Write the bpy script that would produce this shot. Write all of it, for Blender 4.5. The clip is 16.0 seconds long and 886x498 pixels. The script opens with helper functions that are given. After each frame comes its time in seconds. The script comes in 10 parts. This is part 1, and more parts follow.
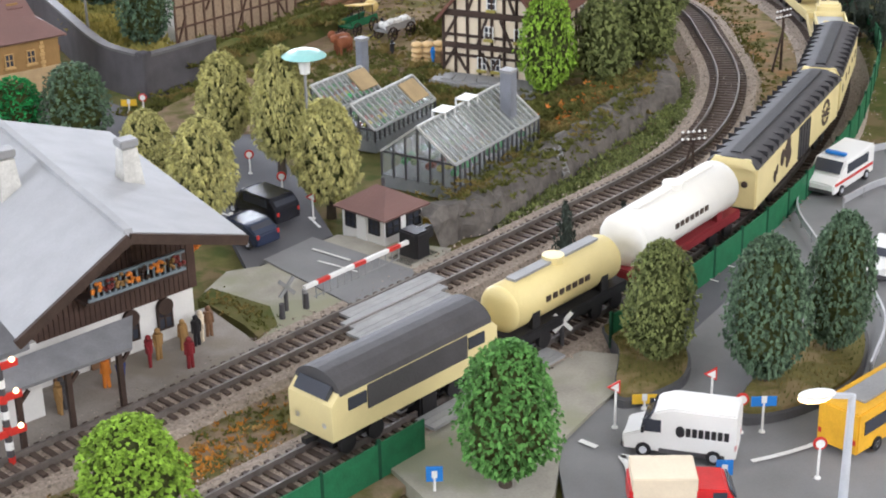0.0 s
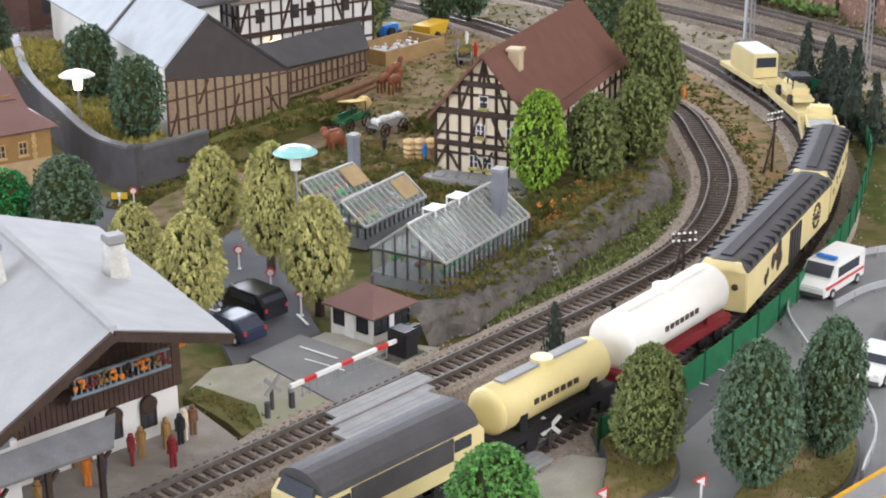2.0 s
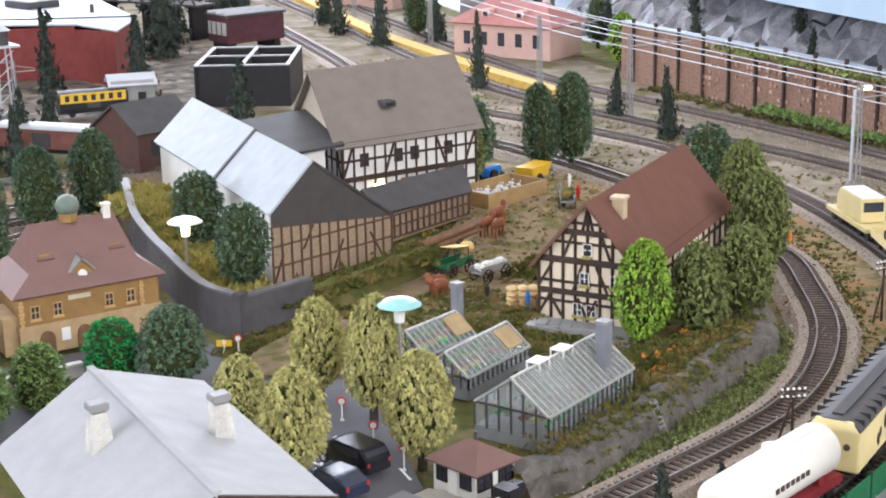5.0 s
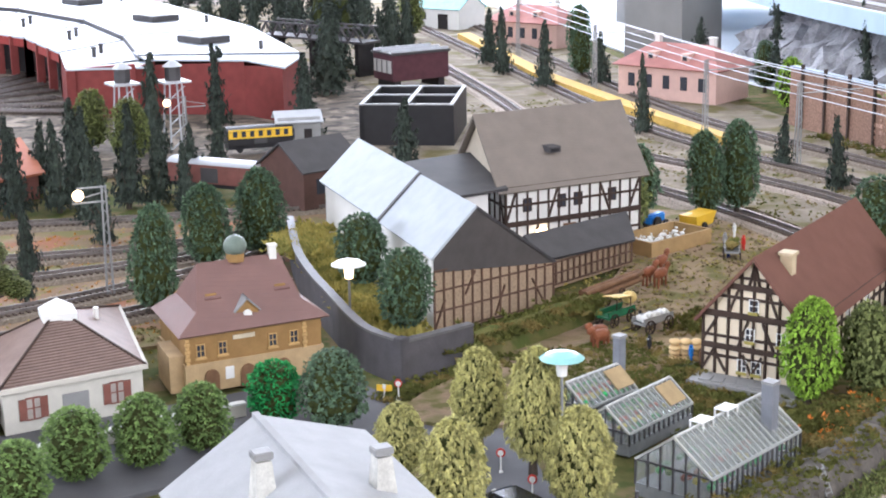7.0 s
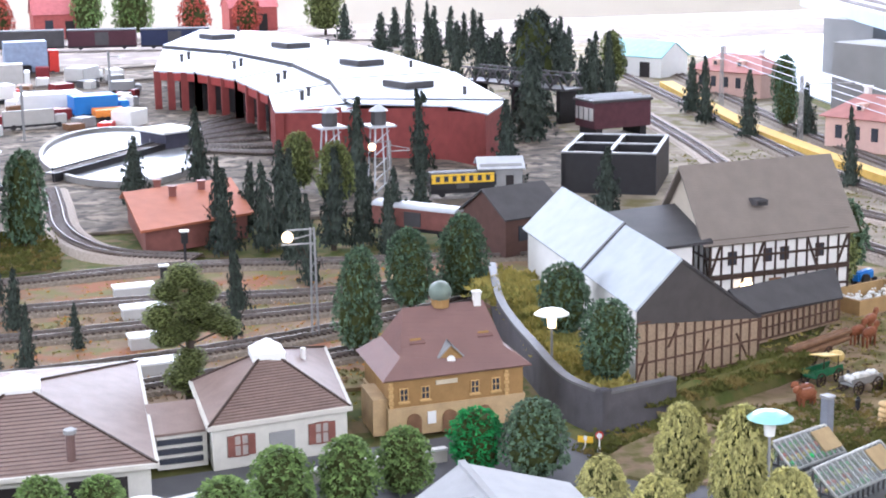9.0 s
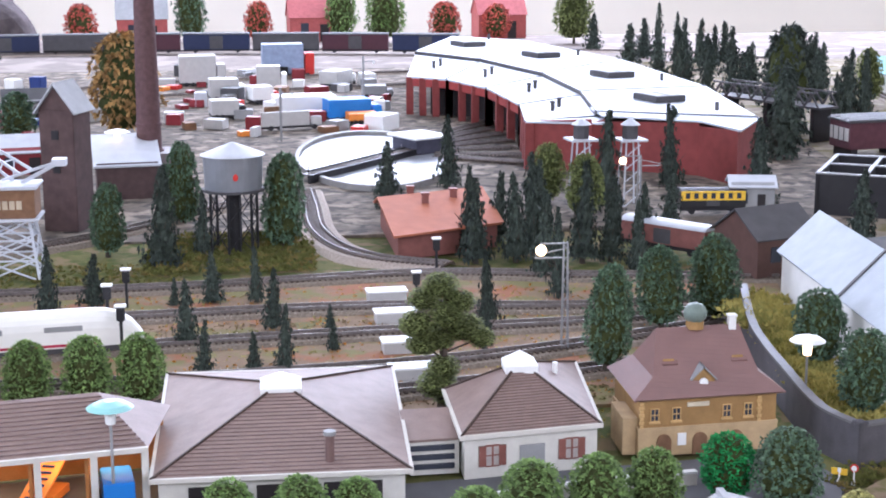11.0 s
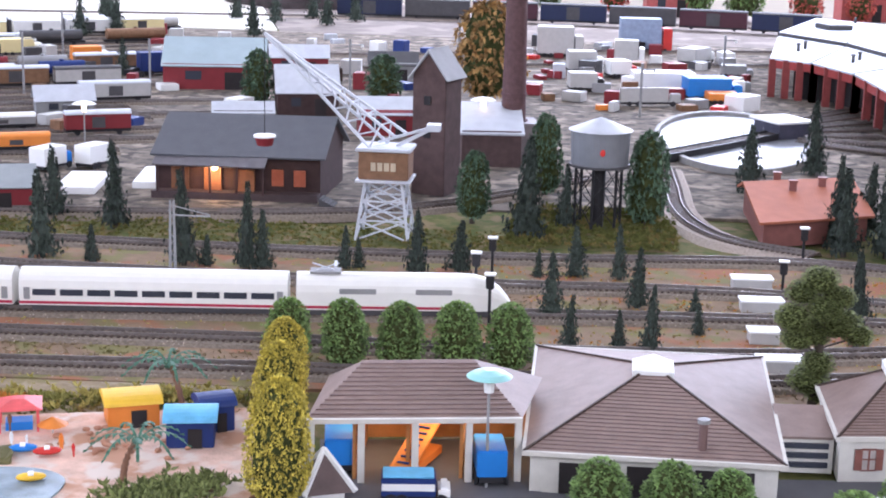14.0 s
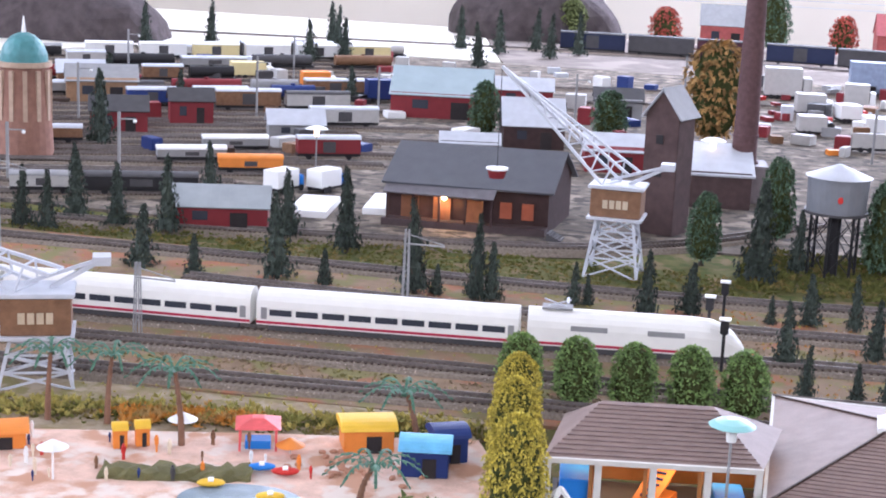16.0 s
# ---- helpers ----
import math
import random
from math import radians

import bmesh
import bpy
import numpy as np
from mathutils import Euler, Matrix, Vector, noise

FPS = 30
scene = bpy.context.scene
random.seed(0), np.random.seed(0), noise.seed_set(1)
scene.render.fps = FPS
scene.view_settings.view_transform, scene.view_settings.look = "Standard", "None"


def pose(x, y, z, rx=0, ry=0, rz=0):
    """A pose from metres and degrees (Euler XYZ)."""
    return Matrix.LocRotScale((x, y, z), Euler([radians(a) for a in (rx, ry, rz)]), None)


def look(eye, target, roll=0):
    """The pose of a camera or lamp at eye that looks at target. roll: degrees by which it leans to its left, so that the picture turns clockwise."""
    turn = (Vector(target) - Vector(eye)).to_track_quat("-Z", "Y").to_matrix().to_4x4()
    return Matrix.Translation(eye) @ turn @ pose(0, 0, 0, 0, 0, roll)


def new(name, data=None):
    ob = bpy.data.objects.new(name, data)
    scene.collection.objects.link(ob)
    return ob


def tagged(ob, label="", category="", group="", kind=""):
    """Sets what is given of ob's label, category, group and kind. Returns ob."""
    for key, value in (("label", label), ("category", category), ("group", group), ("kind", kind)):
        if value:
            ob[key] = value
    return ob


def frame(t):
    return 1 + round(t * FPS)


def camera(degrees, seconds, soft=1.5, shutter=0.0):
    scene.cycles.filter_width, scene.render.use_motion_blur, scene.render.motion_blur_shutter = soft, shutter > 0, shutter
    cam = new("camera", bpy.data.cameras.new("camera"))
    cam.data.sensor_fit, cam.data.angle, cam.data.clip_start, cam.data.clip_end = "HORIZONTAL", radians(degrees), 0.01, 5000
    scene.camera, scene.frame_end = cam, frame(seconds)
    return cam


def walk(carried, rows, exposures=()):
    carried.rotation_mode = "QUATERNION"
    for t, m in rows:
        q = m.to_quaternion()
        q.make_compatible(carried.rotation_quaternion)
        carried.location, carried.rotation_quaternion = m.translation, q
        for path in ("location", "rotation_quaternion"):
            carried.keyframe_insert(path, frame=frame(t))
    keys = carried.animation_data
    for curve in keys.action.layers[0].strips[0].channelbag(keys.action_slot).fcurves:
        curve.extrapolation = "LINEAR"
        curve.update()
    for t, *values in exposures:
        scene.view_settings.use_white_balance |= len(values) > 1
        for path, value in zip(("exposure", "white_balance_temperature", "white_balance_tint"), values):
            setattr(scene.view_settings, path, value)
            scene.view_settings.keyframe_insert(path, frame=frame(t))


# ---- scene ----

LENS = 31.14


def view(x, y, z, yaw, down, lean):
    a, d = radians(yaw), radians(down)
    eye = Vector((x, y, z))
    way = Vector((math.sin(a) * math.cos(d), math.cos(a) * math.cos(d), -math.sin(d)))
    return look(eye, eye + way, -lean)


cam = camera(LENS, 16.0, soft=1.9)
PATH = [
    (0.0, view(0.0488, -0.0253, 0.3809, 30.454, 23.211, 1.200)),
    (0.5, view(0.0510, -0.0244, 0.3813, 30.735, 22.644, 0.964)),
    (1.0, view(0.0524, -0.0237, 0.3833, 30.858, 21.841, 0.928)),
    (1.5, view(0.0536, -0.0214, 0.3825, 30.727, 20.646, 0.399)),
    (2.0, view(0.0541, -0.0207, 0.3830, 30.787, 19.910, 0.316)),
    (2.5, view(0.0550, -0.0205, 0.3837, 30.699, 19.069, 0.308)),
    (3.0, view(0.0551, -0.0212, 0.3845, 30.486, 18.266, 0.414)),
    (3.5, view(0.0563, -0.0175, 0.3841, 30.094, 17.036, 0.659)),
    (6.0, view(0.0561, -0.0085, 0.4105, 24.535, 14.828, 1.104)),
    (6.5, view(0.0543, -0.0048, 0.4113, 23.186, 14.521, 0.927)),
    (7.0, view(0.0535, -0.0006, 0.4105, 21.385, 14.104, 0.951)),
    (7.5, view(0.0512, -0.0003, 0.4113, 19.414, 13.679, 0.811)),
    (8.0, view(0.0489, 0.0009, 0.4126, 17.628, 13.149, 0.804)),
    (8.5, view(0.0457, 0.0021, 0.4139, 16.128, 12.719, 0.882)),
    (11.0, view(0.0211, -0.0024, 0.4262, 5.819, 12.149, 0.156)),
    (11.5, view(0.0144, -0.0018, 0.4277, 3.890, 12.361, -0.006)),
    (12.0, view(0.0068, -0.0011, 0.4290, 1.937, 12.628, -0.268)),
    (12.5, view(0.0000, 0.0001, 0.4302, 0.003, 13.048, -0.557)),
    (13.0, view(-0.0070, 0.0008, 0.4294, -2.040, 13.301, -0.594)),
    (13.5, view(-0.0151, 0.0015, 0.4307, -4.199, 13.437, -0.815)),
    (14.0, view(-0.0221, 0.0022, 0.4315, -6.168, 13.286, -1.364)),
    (14.5, view(-0.0289, 0.0035, 0.4310, -7.877, 13.089, -1.501)),
    (15.0, view(-0.0380, 0.0052, 0.4308, -9.449, 12.912, -1.936)),
    (15.5, view(-0.0474, 0.0054, 0.4312, -11.531, 12.565, -2.470)),
    (16.0, view(-0.0550, 0.0012, 0.4339, -13.623, 12.396, -2.571)),
]
EXPOSURES = [(0.0, 1.05, 5900, 14), (3.5, 1.15, 5950, 15), (6.0, 1.30, 5800, 15), (8.5, 1.36, 5550, 17), (11.0, 1.13, 5400, 21), (16.0, 1.02, 5450, 23)]
walk(cam, PATH, EXPOSURES)

# ---- light: daylight through the hall's windows, and an added south fill ----
world = bpy.data.worlds.new("hall_daylight")
scene.world = world
world.use_nodes = True
wn = world.node_tree
sky = wn.nodes.new("ShaderNodeTexSky")
sky.sky_type, sky.sun_disc = "NISHITA", False
sky.sun_elevation, sky.sun_rotation = radians(40), radians(20)
wn.links.new(sky.outputs[0], wn.nodes["Background"].inputs[0])
wn.nodes["Background"].inputs[1].default_value = 0.10


def hall_light(name, eye, target, sx, sy, watts, colour=(1, 1, 1)):
    lamp = bpy.data.lights.new(name, "AREA")
    lamp.shape, lamp.size, lamp.size_y, lamp.energy, lamp.color = "RECTANGLE", sx, sy, watts, colour
    ob = new(name, lamp)
    ob.matrix_world = look(eye, target)
    return ob


hall_light("window_light_north", (1.0, 6.2, 1.55), (0.3, 1.0, 0.0), 7.0, 1.1, 230, (0.93, 0.96, 1.0))
hall_light("window_light_west", (-4.2, 1.0, 1.5), (0.3, 1.4, 0.0), 4.0, 1.1, 70, (0.95, 0.97, 1.0))
# added fill from behind the camera; no window is known there
hall_light("fill_light_south", (1.2, -2.4, 1.7), (0.5, 1.0, 0.0), 5.0, 1.0, 60, (1.0, 0.97, 0.93))

# ---- materials ----
MATS = {}


def mat(name, col, rough=0.6, var=0.22, scale=90.0, bump=0.25, metal=0.0, fine=900.0, rnd=0.0, spec=0.25):
    if name in MATS:
        return MATS[name]
    m = bpy.data.materials.new(name)
    m.use_nodes = True
    t = m.node_tree
    b = t.nodes["Principled BSDF"]
    geo = t.nodes.new("ShaderNodeNewGeometry")
    big, small = t.nodes.new("ShaderNodeTexNoise"), t.nodes.new("ShaderNodeTexNoise")
    big.inputs["Scale"].default_value, small.inputs["Scale"].default_value = scale, fine
    big.inputs["Detail"].default_value, small.inputs["Detail"].default_value = 4, 2
    for n in (big, small):
        t.links.new(geo.outputs["Position"], n.inputs["Vector"])
    mix = t.nodes.new("ShaderNodeMix")
    mix.data_type = "RGBA"
    mix.inputs[6].default_value = (*[max(0, c * (1 - 1.6 * var)) for c in col], 1)
    mix.inputs[7].default_value = (*[min(1, c * (1 + 1.6 * var)) for c in col], 1)
    add = t.nodes.new("ShaderNodeMath")
    add.operation = "MULTIPLY_ADD"
    t.links.new(small.outputs[0], add.inputs[0])
    add.inputs[1].default_value = 0.4
    half = t.nodes.new("ShaderNodeMath")
    half.operation = "MULTIPLY_ADD"
    t.links.new(big.outputs[0], half.inputs[0])
    half.inputs[1].default_value, half.inputs[2].default_value = 0.9, -0.15
    t.links.new(half.outputs[0], add.inputs[2])
    last = add
    if rnd:
        info = t.nodes.new("ShaderNodeObjectInfo")
        r = t.nodes.new("ShaderNodeMath")
        r.operation = "MULTIPLY_ADD"
        t.links.new(info.outputs["Random"], r.inputs[0])
        r.inputs[1].default_value = rnd
        t.links.new(last.outputs[0], r.inputs[2])
        last = r
    t.links.new(last.outputs[0], mix.inputs[0])
    t.links.new(mix.outputs[2], b.inputs["Base Color"])
    b.inputs["Roughness"].default_value, b.inputs["Metallic"].default_value = rough, metal
    b.inputs["Specular IOR Level"].default_value = spec
    if bump:
        bp = t.nodes.new("ShaderNodeBump")
        bp.inputs["Strength"].default_value, bp.inputs["Distance"].default_value = bump, 0.0006
        t.links.new(small.outputs[0], bp.inputs["Height"])
        t.links.new(bp.outputs[0], b.inputs["Normal"])
    MATS[name] = m
    return m


def blend(name, col_a, col_b, scale, rough=0.95, bump=0.6, fine=700.0, third=None):
    """Two or three ground colours in patches, with a grain."""
    m = mat(name, col_a, rough, 0.25, scale * 3, bump, 0, fine, spec=0.08)
    t = m.node_tree
    mix = [n for n in t.nodes if n.bl_idname == "ShaderNodeMix"][0]
    geo = [n for n in t.nodes if n.bl_idname == "ShaderNodeNewGeometry"][0]
    out = mix.outputs[2]
    for k, c in enumerate([col_b] + ([third] if third else [])):
        n = t.nodes.new("ShaderNodeTexNoise")
        n.inputs["Scale"].default_value, n.inputs["Detail"].default_value = scale * (1 + 0.7 * k), 6
        off = t.nodes.new("ShaderNodeVectorMath")
        off.operation = "ADD"
        off.inputs[1].default_value = (3.1 * k, 7.7 * k, 0)
        t.links.new(geo.outputs["Position"], off.inputs[0])
        t.links.new(off.outputs[0], n.inputs["Vector"])
        r = t.nodes.new("ShaderNodeMapRange")
        r.inputs[1].default_value, r.inputs[2].default_value = 0.5, 0.6
        t.links.new(n.outputs[0], r.inputs[0])
        mx = t.nodes.new("ShaderNodeMix")
        mx.data_type = "RGBA"
        t.links.new(r.outputs[0], mx.inputs[0])
        t.links.new(out, mx.inputs[6])
        mx.inputs[7].default_value = (*c, 1)
        out = mx.outputs[2]
    t.links.new(out, t.nodes["Principled BSDF"].inputs["Base Color"])
    return m


def ribbed(name, col, pitch, axis=1, rough=0.5, depth=0.0008, spec=0.4, dark=0.75):
    """Rows of tiles or boards: a ribbed relief along a local axis."""
    m = mat(name, col, rough, 0.12, 60, 0.1, spec=spec)
    t = m.node_tree
    b = t.nodes["Principled BSDF"]
    tc = t.nodes.new("ShaderNodeTexCoord")
    sep = t.nodes.new("ShaderNodeSeparateXYZ")
    t.links.new(tc.outputs["Object"], sep.inputs[0])
    w = t.nodes.new("ShaderNodeMath")
    w.operation = "DIVIDE"
    t.links.new(sep.outputs[axis], w.inputs[0])
    w.inputs[1].default_value = pitch
    fr = t.nodes.new("ShaderNodeMath")
    fr.operation = "FRACT"
    t.links.new(w.outputs[0], fr.inputs[0])
    bp = t.nodes.new("ShaderNodeBump")
    bp.inputs["Strength"].default_value, bp.inputs["Distance"].default_value = 0.8, depth
    t.links.new(fr.outputs[0], bp.inputs["Height"])
    t.links.new(bp.outputs[0], b.inputs["Normal"])
    return m


def glow(name, col, strength):
    m = bpy.data.materials.new(name)
    m.use_nodes = True
    b = m.node_tree.nodes["Principled BSDF"]
    b.inputs["Base Color"].default_value = (*col, 1)
    b.inputs["Emission Color"].default_value = (*col, 1)
    b.inputs["Emission Strength"].default_value = strength
    return m


def glass(name, col=(0.55, 0.60, 0.60), alpha=0.30):
    m = bpy.data.materials.new(name)
    m.use_nodes = True
    b = m.node_tree.nodes["Principled BSDF"]
    b.inputs["Base Color"].default_value = (*col, 1)
    b.inputs["Roughness"].default_value = 0.15
    b.inputs["Alpha"].default_value = alpha
    return m


GRASS = blend("static_grass", (0.13, 0.125, 0.045), (0.20, 0.15, 0.08), 26, third=(0.085, 0.105, 0.03))
FIELD = blend("yard_scatter", (0.29, 0.22, 0.135), (0.34, 0.25, 0.17), 16, third=(0.17, 0.155, 0.06))
HEDGE = blend("rough_flock", (0.12, 0.125, 0.035), (0.22, 0.17, 0.06), 45, bump=1.0)
YELFLOCK = blend("yellow_flock", (0.40, 0.34, 0.10), (0.25, 0.24, 0.07), 50, bump=1.0)
ORANGE = blend("orange_flock", (0.50, 0.22, 0.04), (0.42, 0.27, 0.10), 60, bump=1.0)
DIRT = blend("earth_path", (0.27, 0.20, 0.135), (0.18, 0.155, 0.075), 32, third=(0.14, 0.13, 0.05))
SAND = blend("beach_sand", (0.66, 0.46, 0.36), (0.50, 0.29, 0.19), 22, third=(0.68, 0.58, 0.50))
ASPHALT = mat("asphalt", (0.13, 0.13, 0.14), 0.8, 0.15, 40)
LIGHTROAD = mat("grey_road", (0.235, 0.235, 0.24), 0.75, 0.14, 40)
CONCRETE = blend("concrete", (0.38, 0.36, 0.31), (0.33, 0.33, 0.24), 18, bump=0.3)
PLATFORM = blend("platform_paving", (0.30, 0.27, 0.24), (0.26, 0.23, 0.19), 20, bump=0.3)
YARDBED = mat("yard_ballast", (0.20, 0.165, 0.13), 0.95, 0.5, 300, 1.0, fine=1000, spec=0.1)
BALLAST = mat("ballast_stones", (0.36, 0.30, 0.25), 0.9, 0.5, 500, 1.0, fine=1400)
SLEEPER = mat("brown_sleeper", (0.085, 0.062, 0.05), 0.7, 0.3, 200, rnd=0.3)
RAIL = mat("nickel_rail", (0.20, 0.175, 0.16), 0.55, 0.35, 120, metal=0.45)
WHITE = mat("white_paint", (0.80, 0.80, 0.78), 0.45, 0.05, 50, 0.05)
CREAM = mat("cream_paint", (0.74, 0.63, 0.32), 0.5, 0.07, 60, 0.05)
BLACK = mat("black_plastic", (0.025, 0.024, 0.026), 0.5, 0.2, 80)
DGREY = mat("dark_grey_roof", (0.075, 0.072, 0.075), 0.65, 0.2, 60)
GREY = mat("grey_plastic", (0.28, 0.28, 0.28), 0.6, 0.15, 60)
STEEL = mat("pale_steel", (0.52, 0.54, 0.58), 0.5, 0.12, 60)
RED = mat("signal_red", (0.55, 0.04, 0.03), 0.45, 0.12, 60, 0.05)
DRED = mat("wine_red", (0.20, 0.025, 0.03), 0.5, 0.15, 50)
BLUE = mat("bright_blue", (0.03, 0.20, 0.60), 0.45, 0.1, 60)
NAVY = mat("navy_blue", (0.02, 0.04, 0.16), 0.5, 0.15, 60)
ORNG = mat("orange_paint", (0.75, 0.25, 0.04), 0.5, 0.12, 60)
YELLOW = mat("yellow_paint", (0.80, 0.50, 0.04), 0.5, 0.1, 60)
TEAL = mat("teal_lamp_cap", (0.30, 0.58, 0.56), 0.35, 0.08, 60, 0.05)
GREENP = mat("green_mesh_fence", (0.02, 0.14, 0.06), 0.6, 0.25, 150)
WOOD = mat("brown_wood", (0.20, 0.11, 0.06), 0.7, 0.3, 120)
DWOOD = mat("dark_timber", (0.055, 0.036, 0.028), 0.7, 0.3, 120)
PLASTER = mat("cream_plaster", (0.72, 0.62, 0.47), 0.8, 0.1, 60)
WPLASTER = mat("white_plaster", (0.74, 0.73, 0.70), 0.8, 0.08, 60)
OCHRE = mat("ochre_stone", (0.31, 0.185, 0.07), 0.75, 0.2, 90)
BRICKW = mat("brick_red_wall", (0.20, 0.045, 0.04), 0.7, 0.2, 70)
RETAIN = mat("retaining_brick", (0.27, 0.165, 0.12), 0.85, 0.5, 320, 0.8, fine=500)
ROCK = mat("grey_rock", (0.125, 0.112, 0.10), 0.9, 0.55, 90, 1.0, fine=300)
STONEW = mat("dark_stone_wall", (0.085, 0.08, 0.085), 0.85, 0.3, 60, 0.6)
ROOF_BROWN = ribbed("brown_tile_roof", (0.17, 0.085, 0.065), 0.0022, 1, rough=0.8, spec=0.15)
ROOF_GREYB = ribbed("grey_brown_tile_roof", (0.22, 0.19, 0.165), 0.0026, 1, rough=0.8, spec=0.2)
ROOF_PALE = ribbed("pale_slate_roof", (0.40, 0.41, 0.43), 0.0032, 1, rough=0.5, spec=0.45, depth=0.0012)
ROOF_BLUE = ribbed("pale_blue_grey_roof", (0.38, 0.42, 0.46), 0.0030, 1, rough=0.42, spec=0.6)
ROOF_RED = ribbed("terracotta_roof", (0.42, 0.15, 0.085), 0.0040, 0, rough=0.75, spec=0.15)
ROOF_FIRE = mat("brown_shingle_roof", (0.25, 0.18, 0.155), 0.6, 0.2, 70, 0.25, fine=600, spec=0.3)
ROOF_MAROON = ribbed("maroon_roof", (0.185, 0.10, 0.088), 0.0030, 1, rough=0.4, spec=0.6)
ROOF_SLATE = ribbed("dark_slate_roof", (0.12, 0.125, 0.14), 0.0030, 1)
GRAVEL = mat("loose_gravel", (0.36, 0.30, 0.25), 0.9, 0.3, 200, 0.3, spec=0.1)
hue = GRAVEL.node_tree.nodes.new("ShaderNodeHueSaturation")
spread = GRAVEL.node_tree.nodes.new("ShaderNodeMapRange")
spread.inputs[3].default_value, spread.inputs[4].default_value = 0.4, 1.7
stone_geo = [n for n in GRAVEL.node_tree.nodes if n.bl_idname == "ShaderNodeNewGeometry"][0]
stone_bs = GRAVEL.node_tree.nodes["Principled BSDF"]
GRAVEL.node_tree.links.new(stone_geo.outputs["Random Per Island"], spread.inputs[0])
GRAVEL.node_tree.links.new(spread.outputs[0], hue.inputs["Value"])
GRAVEL.node_tree.links.new(stone_bs.inputs["Base Color"].links[0].from_socket, hue.inputs["Color"])
GRAVEL.node_tree.links.new(hue.outputs[0], stone_bs.inputs["Base Color"])
GLASS = glass("greenhouse_glass")
PANE = mat("window_pane", (0.05, 0.055, 0.07), 0.1, 0.1, 60, 0.0)
WARM = glow("warm_glow", (1.0, 0.72, 0.35), 5.0)
WARMW = glow("white_bulb", (1.0, 0.70, 0.36), 2.2)
WATER = mat("resin_water", (0.20, 0.26, 0.30), 0.15, 0.5, 60, 0.2)
LEAVES = {
    "olive": mat("olive_leaves", (0.42, 0.40, 0.16), 0.8, 0.25, 260, 0.4, rnd=0.1),
    "dark": mat("dark_leaves", (0.155, 0.18, 0.06), 0.7, 0.35, 260, 0.4, rnd=0.15),
    "blue": mat("blue_green_leaves", (0.085, 0.135, 0.08), 0.7, 0.45, 260, 0.4, rnd=0.15),
    "lime": mat("lime_leaves", (0.22, 0.36, 0.04), 0.8, 0.4, 260, 0.4),
    "green": mat("green_leaves", (0.16, 0.24, 0.075), 0.8, 0.45, 260, 0.4, rnd=0.15),
    "fresh": mat("fresh_green_leaves", (0.105, 0.25, 0.06), 0.75, 0.4, 260, 0.4),
    "emerald": mat("emerald_leaves", (0.03, 0.26, 0.07), 0.8, 0.45, 260, 0.4),
    "yellow": mat("yellow_leaves", (0.50, 0.42, 0.07), 0.8, 0.35, 260, 0.4),
    "fir": mat("fir_needles", (0.036, 0.046, 0.036), 0.85, 0.5, 260, 0.4, rnd=0.25),
    "gold": mat("autumn_leaves", (0.33, 0.20, 0.07), 0.8, 0.4, 260, 0.4),
    "rust": mat("rust_leaves", (0.42, 0.09, 0.06), 0.8, 0.3, 260, 0.4),
}
for leaf in LEAVES.values():
    nt = leaf.node_tree
    g = [n for n in nt.nodes if n.bl_idname == "ShaderNodeNewGeometry"][0]
    hsv = nt.nodes.new("ShaderNodeHueSaturation")
    rng_map = nt.nodes.new("ShaderNodeMapRange")
    rng_map.inputs[3].default_value, rng_map.inputs[4].default_value = 0.55, 1.65
    nt.links.new(g.outputs["Random Per Island"], rng_map.inputs[0])
    nt.links.new(rng_map.outputs[0], hsv.inputs["Value"])
    bs = nt.nodes["Principled BSDF"]
    nt.links.new(bs.inputs["Base Color"].links[0].from_socket, hsv.inputs["Color"])
    nt.links.new(hsv.outputs[0], bs.inputs["Base Color"])
# dark twig core; its colour paints the shade between the leaves
CORE_SHADE = mat("twig_core_shade", (0.06, 0.07, 0.025), 0.95, 0.4, 300, 0.6, spec=0.1)
BARK = mat("bark", (0.07, 0.055, 0.042), 0.9, 0.3, 200)

# ---- helpers for building ----
def thing(name, x, y, z=0.0, turn=0.0, label="", category="", group="", kind=""):
    ob = new(name)
    ob.empty_display_size = 0.01
    ob.matrix_world = pose(x, y, z, 0, 0, turn)
    return tagged(ob, label, category, group, kind)


def part(name, bm, material, parent, label=""):
    me = bpy.data.meshes.new(name)
    bm.to_mesh(me)
    bm.free()
    me.materials.append(material)
    ob = new(name, me)
    if parent:
        ob.parent = parent
    return tagged(ob, label)


def solo(name, bm, material, x, y, z=0.0, turn=0.0, label="", category="", group="", kind=""):
    ob = part(name, bm, material, None)
    ob.matrix_world = pose(x, y, z, 0, 0, turn)
    return tagged(ob, label, category, group, kind)


def boxb(bm, x, y, z, sx, sy, sz, turn=0.0, bevel=0.0, tilt=None):
    """A box whose base centre is at x, y, z."""
    m = pose(x, y, z + sz / 2, *(tilt or (0, 0)), turn) @ Matrix.Diagonal((sx, sy, sz, 1))
    made = bmesh.ops.create_cube(bm, size=1, matrix=m)
    if bevel:
        edges = {e for v in made["verts"] for e in v.link_edges}
        bmesh.ops.bevel(bm, geom=list(edges), offset=bevel, segments=2, affect="EDGES")
    return bm


def box(x, y, z, sx, sy, sz, turn=0.0, bevel=0.0, tilt=None):
    return boxb(bmesh.new(), x, y, z, sx, sy, sz, turn, bevel, tilt)


